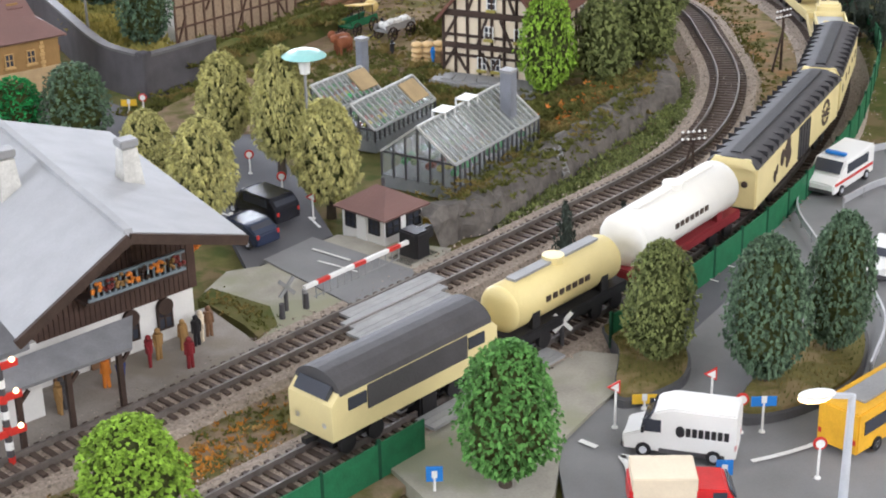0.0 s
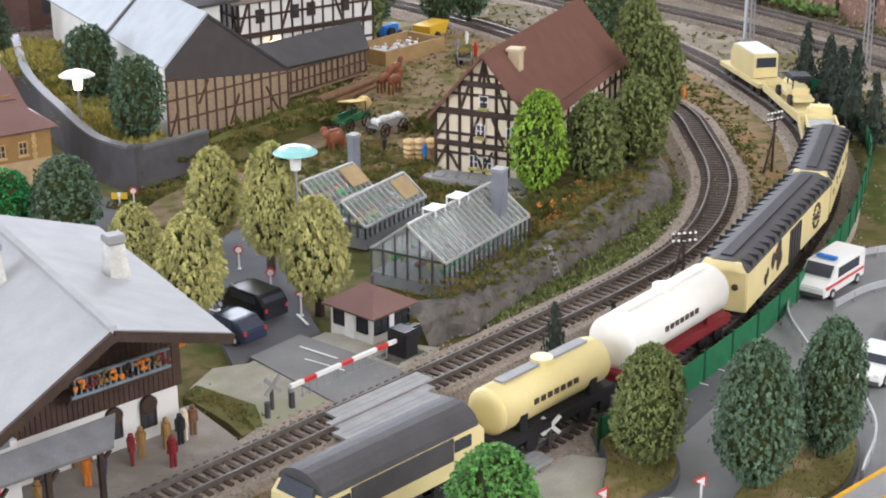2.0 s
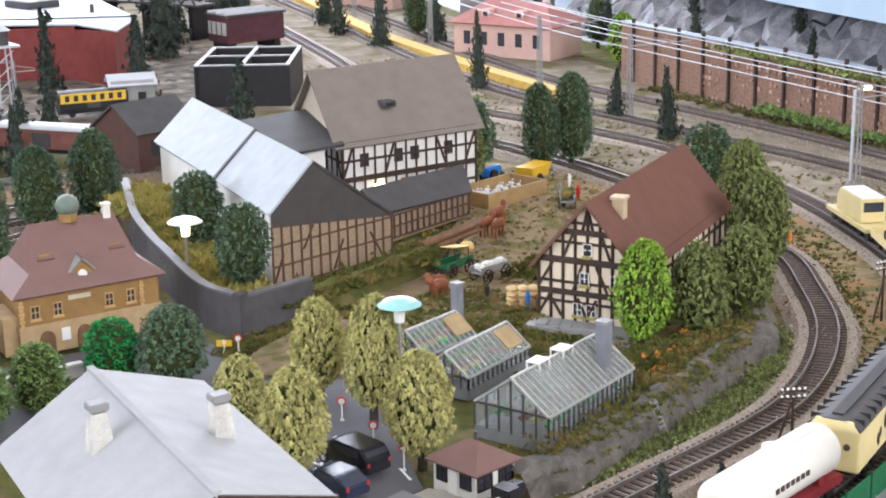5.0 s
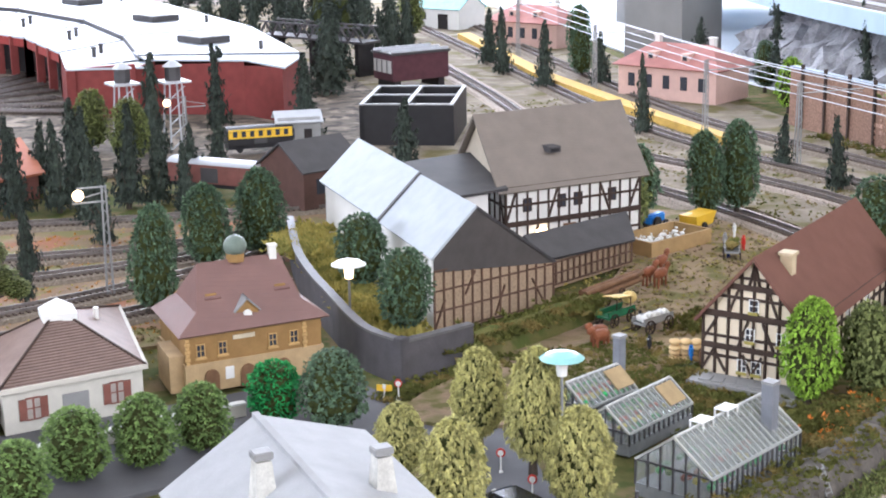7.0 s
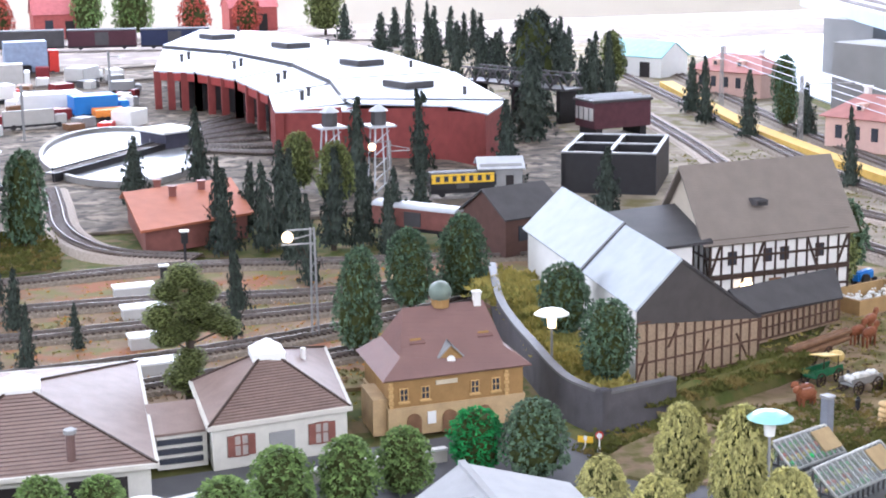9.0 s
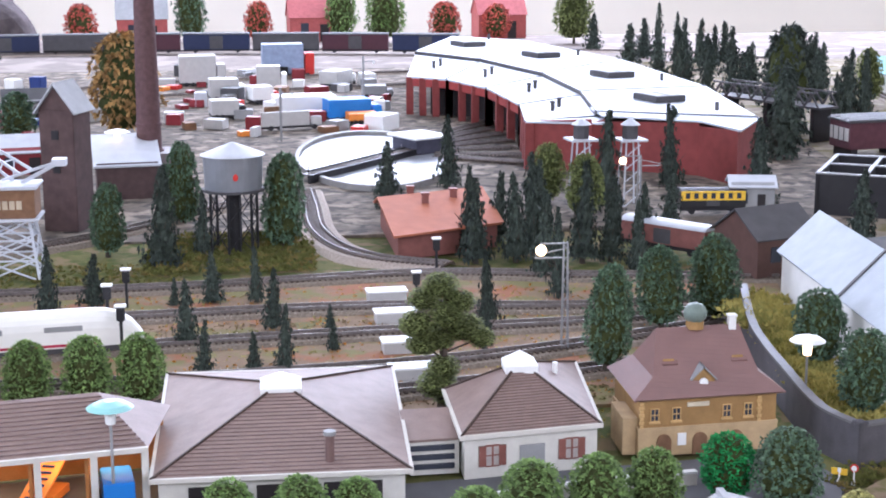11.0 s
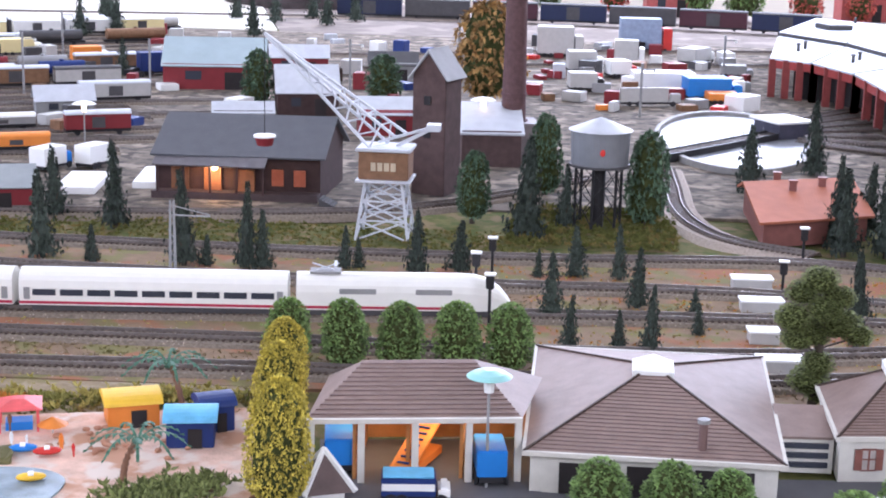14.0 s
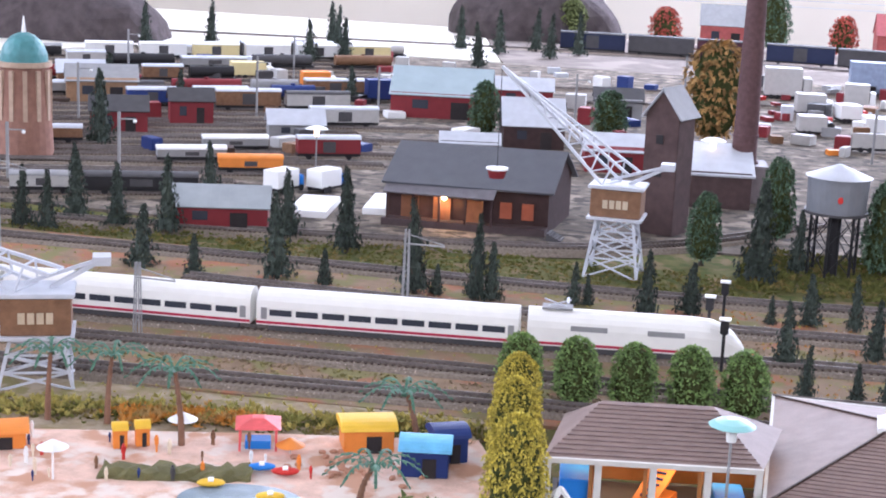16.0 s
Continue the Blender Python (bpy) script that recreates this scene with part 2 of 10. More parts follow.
def cylb(bm, x, y, z, r, h, r2=None, seg=12, tilt=(0, 0, 0)):
    m = pose(x, y, z, *tilt) @ Matrix.Translation((0, 0, h / 2))
    bmesh.ops.create_cone(bm, cap_ends=True, segments=seg, radius1=r, radius2=r if r2 is None else r2, depth=h, matrix=m)
    return bm


def cyl(x, y, z, r, h, r2=None, seg=12, tilt=(0, 0, 0)):
    return cylb(bmesh.new(), x, y, z, r, h, r2, seg, tilt)


def ballb(bm, x, y, z, rx, ry=None, rz=None, sub=2):
    m = Matrix.Translation((x, y, z)) @ Matrix.Diagonal((rx, ry or rx, rz or rx, 1))
    bmesh.ops.create_icosphere(bm, subdivisions=sub, radius=1, matrix=m)
    return bm


def ball(x, y, z, rx, ry=None, rz=None, sub=2):
    return ballb(bmesh.new(), x, y, z, rx, ry, rz, sub)


def solid(bm, ring, up):
    """Extrudes a closed outline (list of 3D points) by the vector up."""
    a = [bm.verts.new(p) for p in ring]
    b = [bm.verts.new(Vector(p) + Vector(up)) for p in ring]
    n = len(a)
    bm.faces.new(a[::-1])
    bm.faces.new(b)
    for i in range(n):
        bm.faces.new((a[i], a[(i + 1) % n], b[(i + 1) % n], b[i]))
    bmesh.ops.recalc_face_normals(bm, faces=bm.faces[:])
    return bm


def slab(bm, pts, thick):
    """A plane polygon with thickness, below its points along their normal."""
    n = (Vector(pts[1]) - Vector(pts[0])).cross(Vector(pts[2]) - Vector(pts[0])).normalized()
    if n.z < 0:
        n = -n
    return solid(bm, [Vector(p) for p in pts], -n * thick)


def curve_points(pts, step):
    """Catmull-Rom through 2D points, resampled at even steps."""
    P = [Vector((*p, 0)) if len(p) == 2 else Vector(p) for p in pts]
    P = [2 * P[0] - P[1]] + P + [2 * P[-1] - P[-2]]
    fine = []
    for i in range(1, len(P) - 2):
        a, b, c, d = P[i - 1:i + 3]
        for k in range(24):
            u = k / 24
            fine.append(0.5 * (2 * b + (c - a) * u + (2 * a - 5 * b + 4 * c - d) * u * u + (3 * b - a - 3 * c + d) * u ** 3))
    fine.append(P[-2])
    out, left = [], 0.0
    for p, q in zip(fine, fine[1:]):
        L = (q - p).length
        while left <= L and L > 0:
            out.append((p.lerp(q, left / L), (q - p).normalized()))
            left += step
        left -= L
    return out


def ribbon(bm, line, profile):
    """Sweeps an open profile of (side, height) along points with directions."""
    rows = []
    for p, d in line:
        n = Vector((d.y, -d.x, 0)).normalized()
        rows.append([bm.verts.new((p.x + n.x * s, p.y + n.y * s, p.z + h)) for s, h in profile])
    for a, b in zip(rows, rows[1:]):
        for i in range(len(profile) - 1):
            bm.faces.new((a[i], a[i + 1], b[i + 1], b[i]))
    bmesh.ops.recalc_face_normals(bm, faces=bm.faces[:])
    return bm


UNIT = {}


def unit_mesh(name, material):
    key = (name, material.name)
    if key not in UNIT:
        me = bpy.data.meshes.new(name)
        bm = bmesh.new()
        bmesh.ops.create_cube(bm, size=1)
        bm.to_mesh(me)
        bm.free()
        me.materials.append(material)
        UNIT[key] = me
    return UNIT[key]


def piece(name, material, parent, x, y, z, sx, sy, sz, turn=0.0, tilt=(0, 0), mesh=None):
    """A small box as an object of its own on shared mesh data; x, y, z is its middle."""
    ob = new(name, mesh or unit_mesh(name, material))
    ob.parent = parent
    ob.matrix_basis = pose(x, y, z, tilt[0], tilt[1], turn) @ Matrix.Diagonal((sx, sy, sz, 1))
    return ob


def beam(parent, a, b, w, d, material):
    """A timber from a to b, w wide, d deep; its depth lies across the wall."""
    a, b = Vector(a), Vector(b)
    v = b - a
    ob = new("beam", unit_mesh("beam", material))
    ob.parent = parent
    x = v.normalized()
    up = Vector((0, 0, 1)) if abs(x.z) < 0.95 else Vector((1, 0, 0)) if d < 0 else Vector((0, 1, 0))
    y = up.cross(x).normalized()
    z = x.cross(y)
    m = Matrix((x, y, z)).transposed().to_4x4()
    m.translation = (a + b) / 2
    ob.matrix_basis = m @ Matrix.Diagonal((v.length, abs(d), w, 1))
    return ob

# ---- the hall and the ground ----
def hall():
    bm = box(0.8, 1.9, -1.0, 12.0, 9.4, 0.05)
    solo("floor", bm, mat("hall_floor", (0.35, 0.32, 0.28), 0.5), 0, 0, label="pale floor of the exhibition hall", category="floor", kind="structure")
    cream = mat("hall_wall", (0.80, 0.74, 0.64), 0.8, 0.05, 3, 0.0)
    for name, x, y, sx, sy in (("wall_north", 0.8, 6.6, 12, 0.1), ("wall_south", 0.8, -2.8, 12, 0.1), ("wall_east", 6.8, 1.9, 0.1, 9.3), ("wall_west", -5.2, 1.9, 0.1, 9.3)):
        solo(name, box(0, 0, 0, sx, sy, 3.3), cream, x, y, -0.95, label="cream painted wall of the hall", category="wall", kind="structure")
    solo("ceiling", box(0, 0, 0, 12.0, 9.4, 0.05), mat("hall_ceiling", (0.85, 0.85, 0.83), 0.9, 0.03, 3, 0), 0.8, 1.9, 2.36, label="white ceiling of the hall", category="ceiling", kind="structure")


def ground():
    """The landscape sheet, gently uneven, lying just under the roads and ballast."""
    bm = bmesh.new()
    nx, ny = 130, 130
    x0, x1, y0, y1 = -3.6, 3.4, 0.30, 5.4
    grid = []
    for j in range(ny + 1):
        row = []
        for i in range(nx + 1):
            x, y = x0 + (x1 - x0) * i / nx, y0 + (y1 - y0) * j / ny
            z = -0.0035 + 0.0025 * noise.noise(Vector((x * 9, y * 9, 0)))
            row.append(bm.verts.new((x, y, z)))
        grid.append(row)
    for j in range(ny):
        for i in range(nx):
            bm.faces.new((grid[j][i], grid[j][i + 1], grid[j + 1][i + 1], grid[j + 1][i]))
    for f in bm.faces:
        f.smooth = True
    ob = part("ground", bm, GRASS, None)
    tagged(ob, "flocked model landscape in grass green and earth brown", "ground", kind="structure")
    solo("baseboard", box(0, 0, -0.12, 7.0, 5.1, 0.10), WOOD, -0.1, 2.85, label="wooden baseboard under the landscape", category="baseboard", kind="structure")


def round_ring(pts):
    """A closed Catmull-Rom ring through the points."""
    P, n, out = [Vector((*p, 0)) for p in pts], len(pts), []
    for i in range(n):
        a, b, c, d = P[i - 1], P[i], P[(i + 1) % n], P[(i + 2) % n]
        for k in range(8):
            u = k / 8
            out.append(0.5 * (2 * b + (c - a) * u + (2 * a - 5 * b + 4 * c - d) * u * u + (3 * b - a - 3 * c + d) * u ** 3))
    return out


def patch(name, pts, z, material, label, category, thick=0.004, smooth=0):
    """A flat area of ground: a road, yard or pavement."""
    if smooth:
        ring = round_ring(pts)
    else:
        ring = [Vector((*p, 0)) for p in pts]
    bm = solid(bmesh.new(), [(p.x, p.y, z - thick) for p in ring], (0, 0, thick))
    ob = part(name, bm, material, None)
    return tagged(ob, label, category, kind="structure")


hall()
ground()

# ---- tracks ----
def track(pts, label, sleepers_apart=False, ballast=True, z=0.0, wide=0.026, bed=None):
    line = curve_points(pts, 0.012)
    for p, d in line:
        p.z += z
    t = thing("railway_track", 0, 0, 0, 0, label, "railway track", kind="structure")
    if ballast:
        part("ballast", ribbon(bmesh.new(), line, [(-wide - 0.006, -0.004), (-wide + 0.004, 0.0035), (wide - 0.004, 0.0035), (wide + 0.006, -0.004)]), bed or BALLAST, t)
    for s in (-0.00825, 0.00825):
        part("rail", ribbon(bmesh.new(), line, [(s - 0.0007, 0.004), (s - 0.0007, 0.0075), (s + 0.0007, 0.0075), (s + 0.0007, 0.004)]), RAIL, t)
    ties = curve_points(pts, 0.0066)
    rest = bmesh.new()
    for i, (p, d) in enumerate(ties):
        a = math.degrees(math.atan2(d.y, d.x))
        if sleepers_apart and i < 290:
            piece("sleeper", SLEEPER, t, p.x, p.y, p.z + z + 0.0038, 0.0027, 0.029, 0.0022, a)
        else:
            boxb(rest, p.x, p.y, p.z + z + 0.0027, 0.0027, 0.029, 0.0022, a)
    if rest.verts:
        tagged(part("sleepers", rest, SLEEPER, t), kind="stuff")
    else:
        rest.free()
    return t


NEAR = [(0.06, 0.575), (0.19, 0.617), (0.281, 0.64), (0.409, 0.678), (0.557, 0.724), (0.728, 0.788), (0.845, 0.885), (0.922, 1.0), (0.972, 1.105), (1.005, 1.30), (1.01, 1.50), (0.98, 1.75)]
TRAINLINE = [(0.10, 0.49), (0.277, 0.543), (0.37, 0.569), (0.52, 0.614), (0.668, 0.672), (0.781, 0.739), (0.906, 0.836), (1.008, 0.957), (1.066, 1.079), (1.124, 1.266), (1.155, 1.489), (1.13, 1.69), (1.075, 1.90), (1.06, 2.15), (1.12, 2.5), (1.2, 3.0)]
track(NEAR, "brown-sleepered model track curving past the farm in pale ballast", True)
track(TRAINLINE, "outer model track with brown sleepers carrying the circus train", True)


def ballast_scatter(pts, count, wide, seed):
    """Loose stones over the bed and shoulders of a track."""
    rng = random.Random(seed)
    line = curve_points(pts, 0.004)
    verts, faces = [], []
    for k in range(count):
        p, d = rng.choice(line)
        o = rng.gauss(0, wide * 0.55)
        n = Vector((d.y, -d.x, 0))
        q = p + n * o + d * rng.uniform(-0.002, 0.002)
        z = 0.0036 if abs(o) < wide - 0.004 else 0.0036 - 0.75 * (abs(o) - wide + 0.004)
        z = max(z, -0.0015)
        r = rng.uniform(0.0005, 0.0012)
        t = rng.uniform(0, 6.28)
        b = len(verts)
        for j in range(3):
            verts.append((q.x + r * math.cos(t + 2.1 * j), q.y + r * math.sin(t + 2.1 * j), z - 0.0003))
        verts.append((q.x + rng.uniform(-0.4, 0.4) * r, q.y + rng.uniform(-0.4, 0.4) * r, z + r * rng.uniform(0.5, 1.1)))
        faces += [(b, b + 1, b + 3), (b + 1, b + 2, b + 3), (b + 2, b, b + 3)]
    me = bpy.data.meshes.new("ballast_gravel")
    me.from_pydata(verts, [], faces)
    me.materials.append(GRAVEL)
    tagged(new("ballast_gravel", me), "loose pale brown ballast stones round the rails", "gravel", kind="stuff")


ballast_scatter(NEAR, 12000, 0.030, 1)
ballast_scatter(TRAINLINE[:12], 12000, 0.030, 2)
STRAIGHTS = [
    [(-1.6, 1.22), (-0.778, 1.273), (-0.564, 1.294), (-0.322, 1.318), (-0.079, 1.332), (0.10, 1.355), (0.34, 1.42), (0.46, 1.48)],
    [(-1.6, 1.31), (-0.831, 1.366), (-0.602, 1.387), (-0.35, 1.405), (-0.115, 1.412), (0.15, 1.446), (0.34, 1.505), (0.48, 1.57)],
    [(-1.6, 1.40), (-0.88, 1.448), (-0.513, 1.478), (-0.132, 1.534), (0.103, 1.561), (0.338, 1.58), (0.52, 1.62)],
    [(-0.75, 1.64), (-0.4, 1.635), (-0.134, 1.652), (0.11, 1.668), (0.355, 1.645), (0.55, 1.68)],
    [(-1.7, 1.72), (-0.899, 1.755), (-0.679, 1.762), (-0.35, 1.765), (-0.08, 1.785), (0.186, 1.82), (0.39, 1.785), (0.6, 1.76)],
    [(-1.7, 1.83), (-1.078, 1.87), (-0.62, 1.93), (-0.375, 1.985), (-0.25, 2.06), (-0.166, 2.15), (-0.05, 2.3)],
]
for pts in STRAIGHTS:
    track(pts, "straight yard track with brown sleepers in sandy ground", bed=YARDBED)
track([(0.055, 2.40), (0.060, 2.258), (0.065, 2.1), (0.09, 1.982), (0.135, 1.91), (0.22, 1.86)], "pale curved track leading to the turntable")
for k, (dx, dy) in enumerate(((0, 0), (0.1, 0.12), (0.22, 0.24), (0.34, 0.42), (0.5, 0.6), (0.7, 0.85), (0.95, 1.15), (1.1, 1.45))):
    track([(-1.75 - 0.3 * dx, 2.0 + dy), (-1.27, 2.15 + dy), (-0.78 + 0.2 * dx, 2.36 + dy)] + ([(-0.2, 2.55 + dy), (0.5, 2.75 + dy)] if dy > 1 else []), "far goods yard track among grey gravel", bed=YARDBED)
track([(1.245, 0.95), (1.262, 1.149), (1.257, 1.388), (1.222, 1.671), (1.19, 2.05), (1.29, 2.803), (1.43, 3.8)], "main line track under the catenary", bed=YARDBED)
track([(1.315, 0.95), (1.335, 1.227), (1.335, 1.50), (1.32, 1.75), (1.305, 2.1), (1.39, 2.75), (1.518, 3.5)], "main line track along the brick wall", bed=YARDBED)
track([(-2.6, 4.45), (-1.0, 4.75), (0.0, 4.85), (1.0, 4.7), (1.5, 4.3)], "far track along the edge of the layout")

# ---- trees ----
CROWNS = {}


def crown_mesh(kind, seed, leaves):
    """A crown of unit height and width: an uneven core and many small leaf blades."""
    key = (kind, seed, leaves)
    if key in CROWNS:
        return CROWNS[key]
    rng = random.Random(seed)
    verts, faces = [], []

    def radius(u):
        if kind == "fir":
            return 0.60 * (1 - u) ** 0.9 * (0.80 + 0.20 * math.sin(u * 46 + seed)) + 0.012
        if kind == "ball":
            return 0.5 * math.sqrt(max(0.0, 1 - (2 * u - 1) ** 2)) ** 0.8
        if kind == "dome":
            return 0.5 * min(1.0, (u + 0.06) * 4.5) ** 0.6 * math.sqrt(max(0.0, 1 - max(0, (u - 0.25) / 0.75) ** 2.9))
        return 0.52 * min(1.0, (u + 0.03) * 3.6) ** 0.55 * math.sqrt(max(0.0, 1 - max(0, (u - 0.28) / 0.72) ** 2.4))

    def bump(a, u):
        if kind == "fir":
            return 1 + 0.22 * math.sin(3 * a + 9 * u + seed) + 0.18 * math.sin(5 * a - 17 * u + 2 * seed)
        return 1 + 0.08 * math.sin(3 * a + seed) * math.sin(7 * u + seed) + 0.05 * math.sin(7 * a + 11 * u) + 0.09 * math.sin(11 * a + 3 * seed) * math.sin(27 * u + 2 * a)

    rings, seg = 12, 14
    for i in range(rings + 1):
        u = i / rings
        for k in range(seg):
            a = 2 * math.pi * k / seg
            r = radius(u) * (0.58 if kind == "fir" else 0.72) * bump(a, u)
            verts.append((r * math.cos(a), r * math.sin(a), u * 0.98))
    for i in range(rings):
        for k in range(seg):
            faces.append((i * seg + k, i * seg + (k + 1) % seg, (i + 1) * seg + (k + 1) % seg, (i + 1) * seg + k))
    faces.append(tuple(range(seg))[::-1])
    # bristly tufts: each a fan of narrow blades from one root
    droop = {"fir": -0.35, "egg": -0.30}.get(kind, 0.12)
    long = 0.095 if kind == "fir" else 0.085 if leaves < 1500 else 0.070 if leaves < 2300 else 0.056 if leaves < 3000 else 0.044
    wide = 0.15 if kind == "plume" else 0.32 if leaves > 3000 else 0.27
    if kind == "plume":
        droop, long = -0.40, 0.072
    for n in range(leaves // 3 if kind == "fir" else leaves * 4 // 7):
        u = rng.random() ** (1.4 if kind == "fir" else 0.9)
        a = rng.random() * 2 * math.pi
        r = radius(u) * bump(a, u) * rng.uniform(0.60 if kind == "fir" else 0.74, 0.98)
        c = Vector((r * math.cos(a), r * math.sin(a), u))
        root = len(verts)
        verts.append(tuple(c))
        for j in range(9 if kind == "plume" else 6):
            lift = droop + (0.9 * (u - 0.75) if u > 0.75 else 0)
            out = Vector((math.cos(a) + rng.uniform(-0.7, 0.7), math.sin(a) + rng.uniform(-0.7, 0.7), lift + rng.uniform(-0.55, 0.55))).normalized()
            side = out.cross(Vector((rng.uniform(-0.4, 0.4), rng.uniform(-0.4, 0.4), 1))).normalized()
            s = long * rng.uniform(0.6, 1.25)
            m, e = c + out * s * 0.5, c + out * s - Vector((0, 0, s * 0.12))
            b = len(verts)
            verts += [tuple(m + side * s * wide), tuple(e), tuple(m - side * s * wide)]
            faces += [(root, b, b + 1), (root, b + 1, b + 2)]
    me = bpy.data.meshes.new("crown_" + kind)
    me.from_pydata(verts, [], faces)
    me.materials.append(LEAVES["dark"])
    me.materials.append(CORE_SHADE)
    # core faces take the painted inner shade, except on firs
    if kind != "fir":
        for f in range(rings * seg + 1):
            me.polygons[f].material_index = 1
    CROWNS[key] = me
    return me


def tree(x, y, h, w, colour, kind="egg", stem=0.18, z=0.0, leaves=1300, label="", group="", name="tree", turn=None):
    rng = random.Random(int(x * 7919 + y * 104729))
    t = thing(name, x, y, z, rng.uniform(0, 360) if turn is None else turn, label, "tree", group)
    bm = cyl(0, 0, -0.004, 0.0028 + 0.02 * w, h * (stem + 0.45), 0.0012, 8)
    for k in range(4):
        cylb(bm, 0, 0, h * (stem + 0.05 + 0.05 * k), 0.0011, h * 0.25, 0.0004, 5, (40, 0, 90 * k + 20))
    part("trunk", bm, BARK, t)
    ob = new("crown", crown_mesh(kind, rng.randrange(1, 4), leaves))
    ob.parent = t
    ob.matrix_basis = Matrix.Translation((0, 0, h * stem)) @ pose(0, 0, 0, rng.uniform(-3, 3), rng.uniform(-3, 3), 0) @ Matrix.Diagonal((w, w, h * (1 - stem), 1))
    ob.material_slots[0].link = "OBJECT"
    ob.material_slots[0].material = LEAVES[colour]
    return t


FIRS_A = [(-0.658, 1.685, 0.1, 0.038), (-0.628, 1.857, 0.106, 0.038), (-0.601, 1.684, 0.039, 0.018), (-0.493, 1.679, 0.109, 0.035), (-0.469, 1.684, 0.036, 0.018), (-0.423, 1.681, 0.099, 0.028), (-0.405, 1.684, 0.067, 0.025), (-0.316, 1.703, 0.048, 0.019), (-0.3, 1.706, 0.036, 0.016), (-0.234, 1.694, 0.07, 0.028), (-0.189, 1.716, 0.058, 0.03), (-0.1, 1.709, 0.032, 0.014)]
FIRS_B = [(-0.078, 1.549, 0.064, 0.028), (-0.058, 1.717, 0.058, 0.028), (-0.057, 1.443, 0.052, 0.019), (-0.011, 1.714, 0.061, 0.022), (0.007, 1.599, 0.063, 0.026), (0.019, 1.44, 0.063, 0.021), (-0.01, 1.443, 0.038, 0.016), (0.065, 1.577, 0.03, 0.014), (-0.127, 1.919, 0.123, 0.049), (-0.081, 1.978, 0.08, 0.029), (0.179, 2.388, 0.078, 0.038), (0.278, 2.422, 0.111, 0.043)]
FIRS_C = [(-1.054, 1.816, 0.081, 0.029), (-1.018, 1.815, 0.077, 0.029), (-1.017, 1.896, 0.091, 0.038), (-0.825, 1.678, 0.074, 0.036), (-0.752, 1.665, 0.047, 0.023), (-0.597, 1.675, 0.043, 0.016), (-1.264, 2.474, 0.13, 0.048), (-0.01, 1.464, 0.03, 0.013)]
FIRS_D = [(0.255, 1.895, 0.105, 0.042), (0.305, 1.896, 0.105, 0.042), (0.661, 2.517, 0.109, 0.046), (0.443, 1.962, 0.087, 0.036), (0.324, 1.698, 0.102, 0.025), (0.44, 1.807, 0.087, 0.027), (0.215, 1.495, 0.091, 0.017)]
FIRS_E = [(0.252, 1.947, 0.112, 0.031), (0.618, 2.376, 0.131, 0.039), (0.712, 2.23, 0.126, 0.05), (0.88, 2.65, 0.158, 0.08), (0.766, 1.954, 0.095, 0.045), (1.248, 2.727, 0.126, 0.037), (1.243, 2.532, 0.119, 0.04), (1.172, 2.042, 0.116, 0.029)]
FIRS_F = [(1.215, 1.742, 0.068, 0.029), (1.196, 1.591, 0.092, 0.032), (1.143, 1.108, 0.062, 0.028), (1.144, 1.081, 0.056, 0.027), (1.126, 1.041, 0.054, 0.032), (1.553, 1.493, 0.066, 0.03), (0.537, 0.664, 0.048, 0.019), (0.605, 0.699, 0.022, 0.014)]
FIRS_G = [(1.111, 1.08, 0.06, 0.027), (1.073, 1.006, 0.068, 0.031), (1.05, 0.953, 0.085, 0.03), (1.041, 0.917, 0.064, 0.029)]
for rows in (FIRS_A, FIRS_B, FIRS_C, FIRS_D, FIRS_E, FIRS_F, FIRS_G):
    for x, y, h, w in rows:
        tree(x, y, h, w, "fir", "fir", 0.06, leaves=900, label="dark green model fir with bristly branches" if h > 0.06 else "small dark model fir beside the tracks", group="firs", name="fir_tree")
TREES_OLIVE = [(0.46, 0.973, 0.074, 0.038), (0.473, 0.911, 0.09, 0.039), (0.468, 0.828, 0.078, 0.041), (0.389, 0.938, 0.055, 0.035), (0.388, 0.847, 0.076, 0.042)]
for x, y, h, w in TREES_OLIVE:
    tree(x, y, h, w * 0.95, "olive", "plume", 0.16, leaves=3600, label="olive green model tree with feathery foliage beside the road", group="olive green trees")
TREES_DARK = [(0.772, 0.95, 0.075, 0.045), (0.83, 0.968, 0.078, 0.046), (0.922, 1.063, 0.092, 0.048), (0.962, 1.144, 0.102, 0.046)]
for x, y, h, w in TREES_DARK:
    tree(x, y, h, w, "dark", "egg", 0.1, leaves=1900, label="dark green bushy model tree", group="dark green bushy trees")
TREES_BLUE = [(0.316, 1.398, 0.104, 0.044), (0.402, 1.54, 0.088, 0.049), (0.465, 1.566, 0.094, 0.053), (0.971, 1.523, 0.099, 0.044), (1.01, 1.522, 0.109, 0.048)]
for x, y, h, w in TREES_BLUE:
    tree(x, y, h, w, "blue", "dome", 0.12, leaves=1900, label="blue-green dome-shaped model tree", group="blue-green dome-shaped trees")
tree(0.376, 1.046, 0.063, 0.049, "blue", "egg", 0.1, leaves=2300, label="dense dark green model tree beside the emerald one", group="round dark green trees")
TREES_BARN = [(0.497, 1.336, 0.09, 0.047), (0.485, 1.191, 0.092, 0.045)]
for x, y, h, w in TREES_BARN:
    tree(x, y, h, w, "blue", "ball", 0.3, leaves=1900, label="round dark green model tree by the barn", group="round dark green trees")
TREES_ROW = [(0.19, 1.034, 0.049, 0.045), (0.236, 1.039, 0.05, 0.042), (0.281, 1.052, 0.048, 0.04), (0.145, 0.998, 0.045, 0.043)]
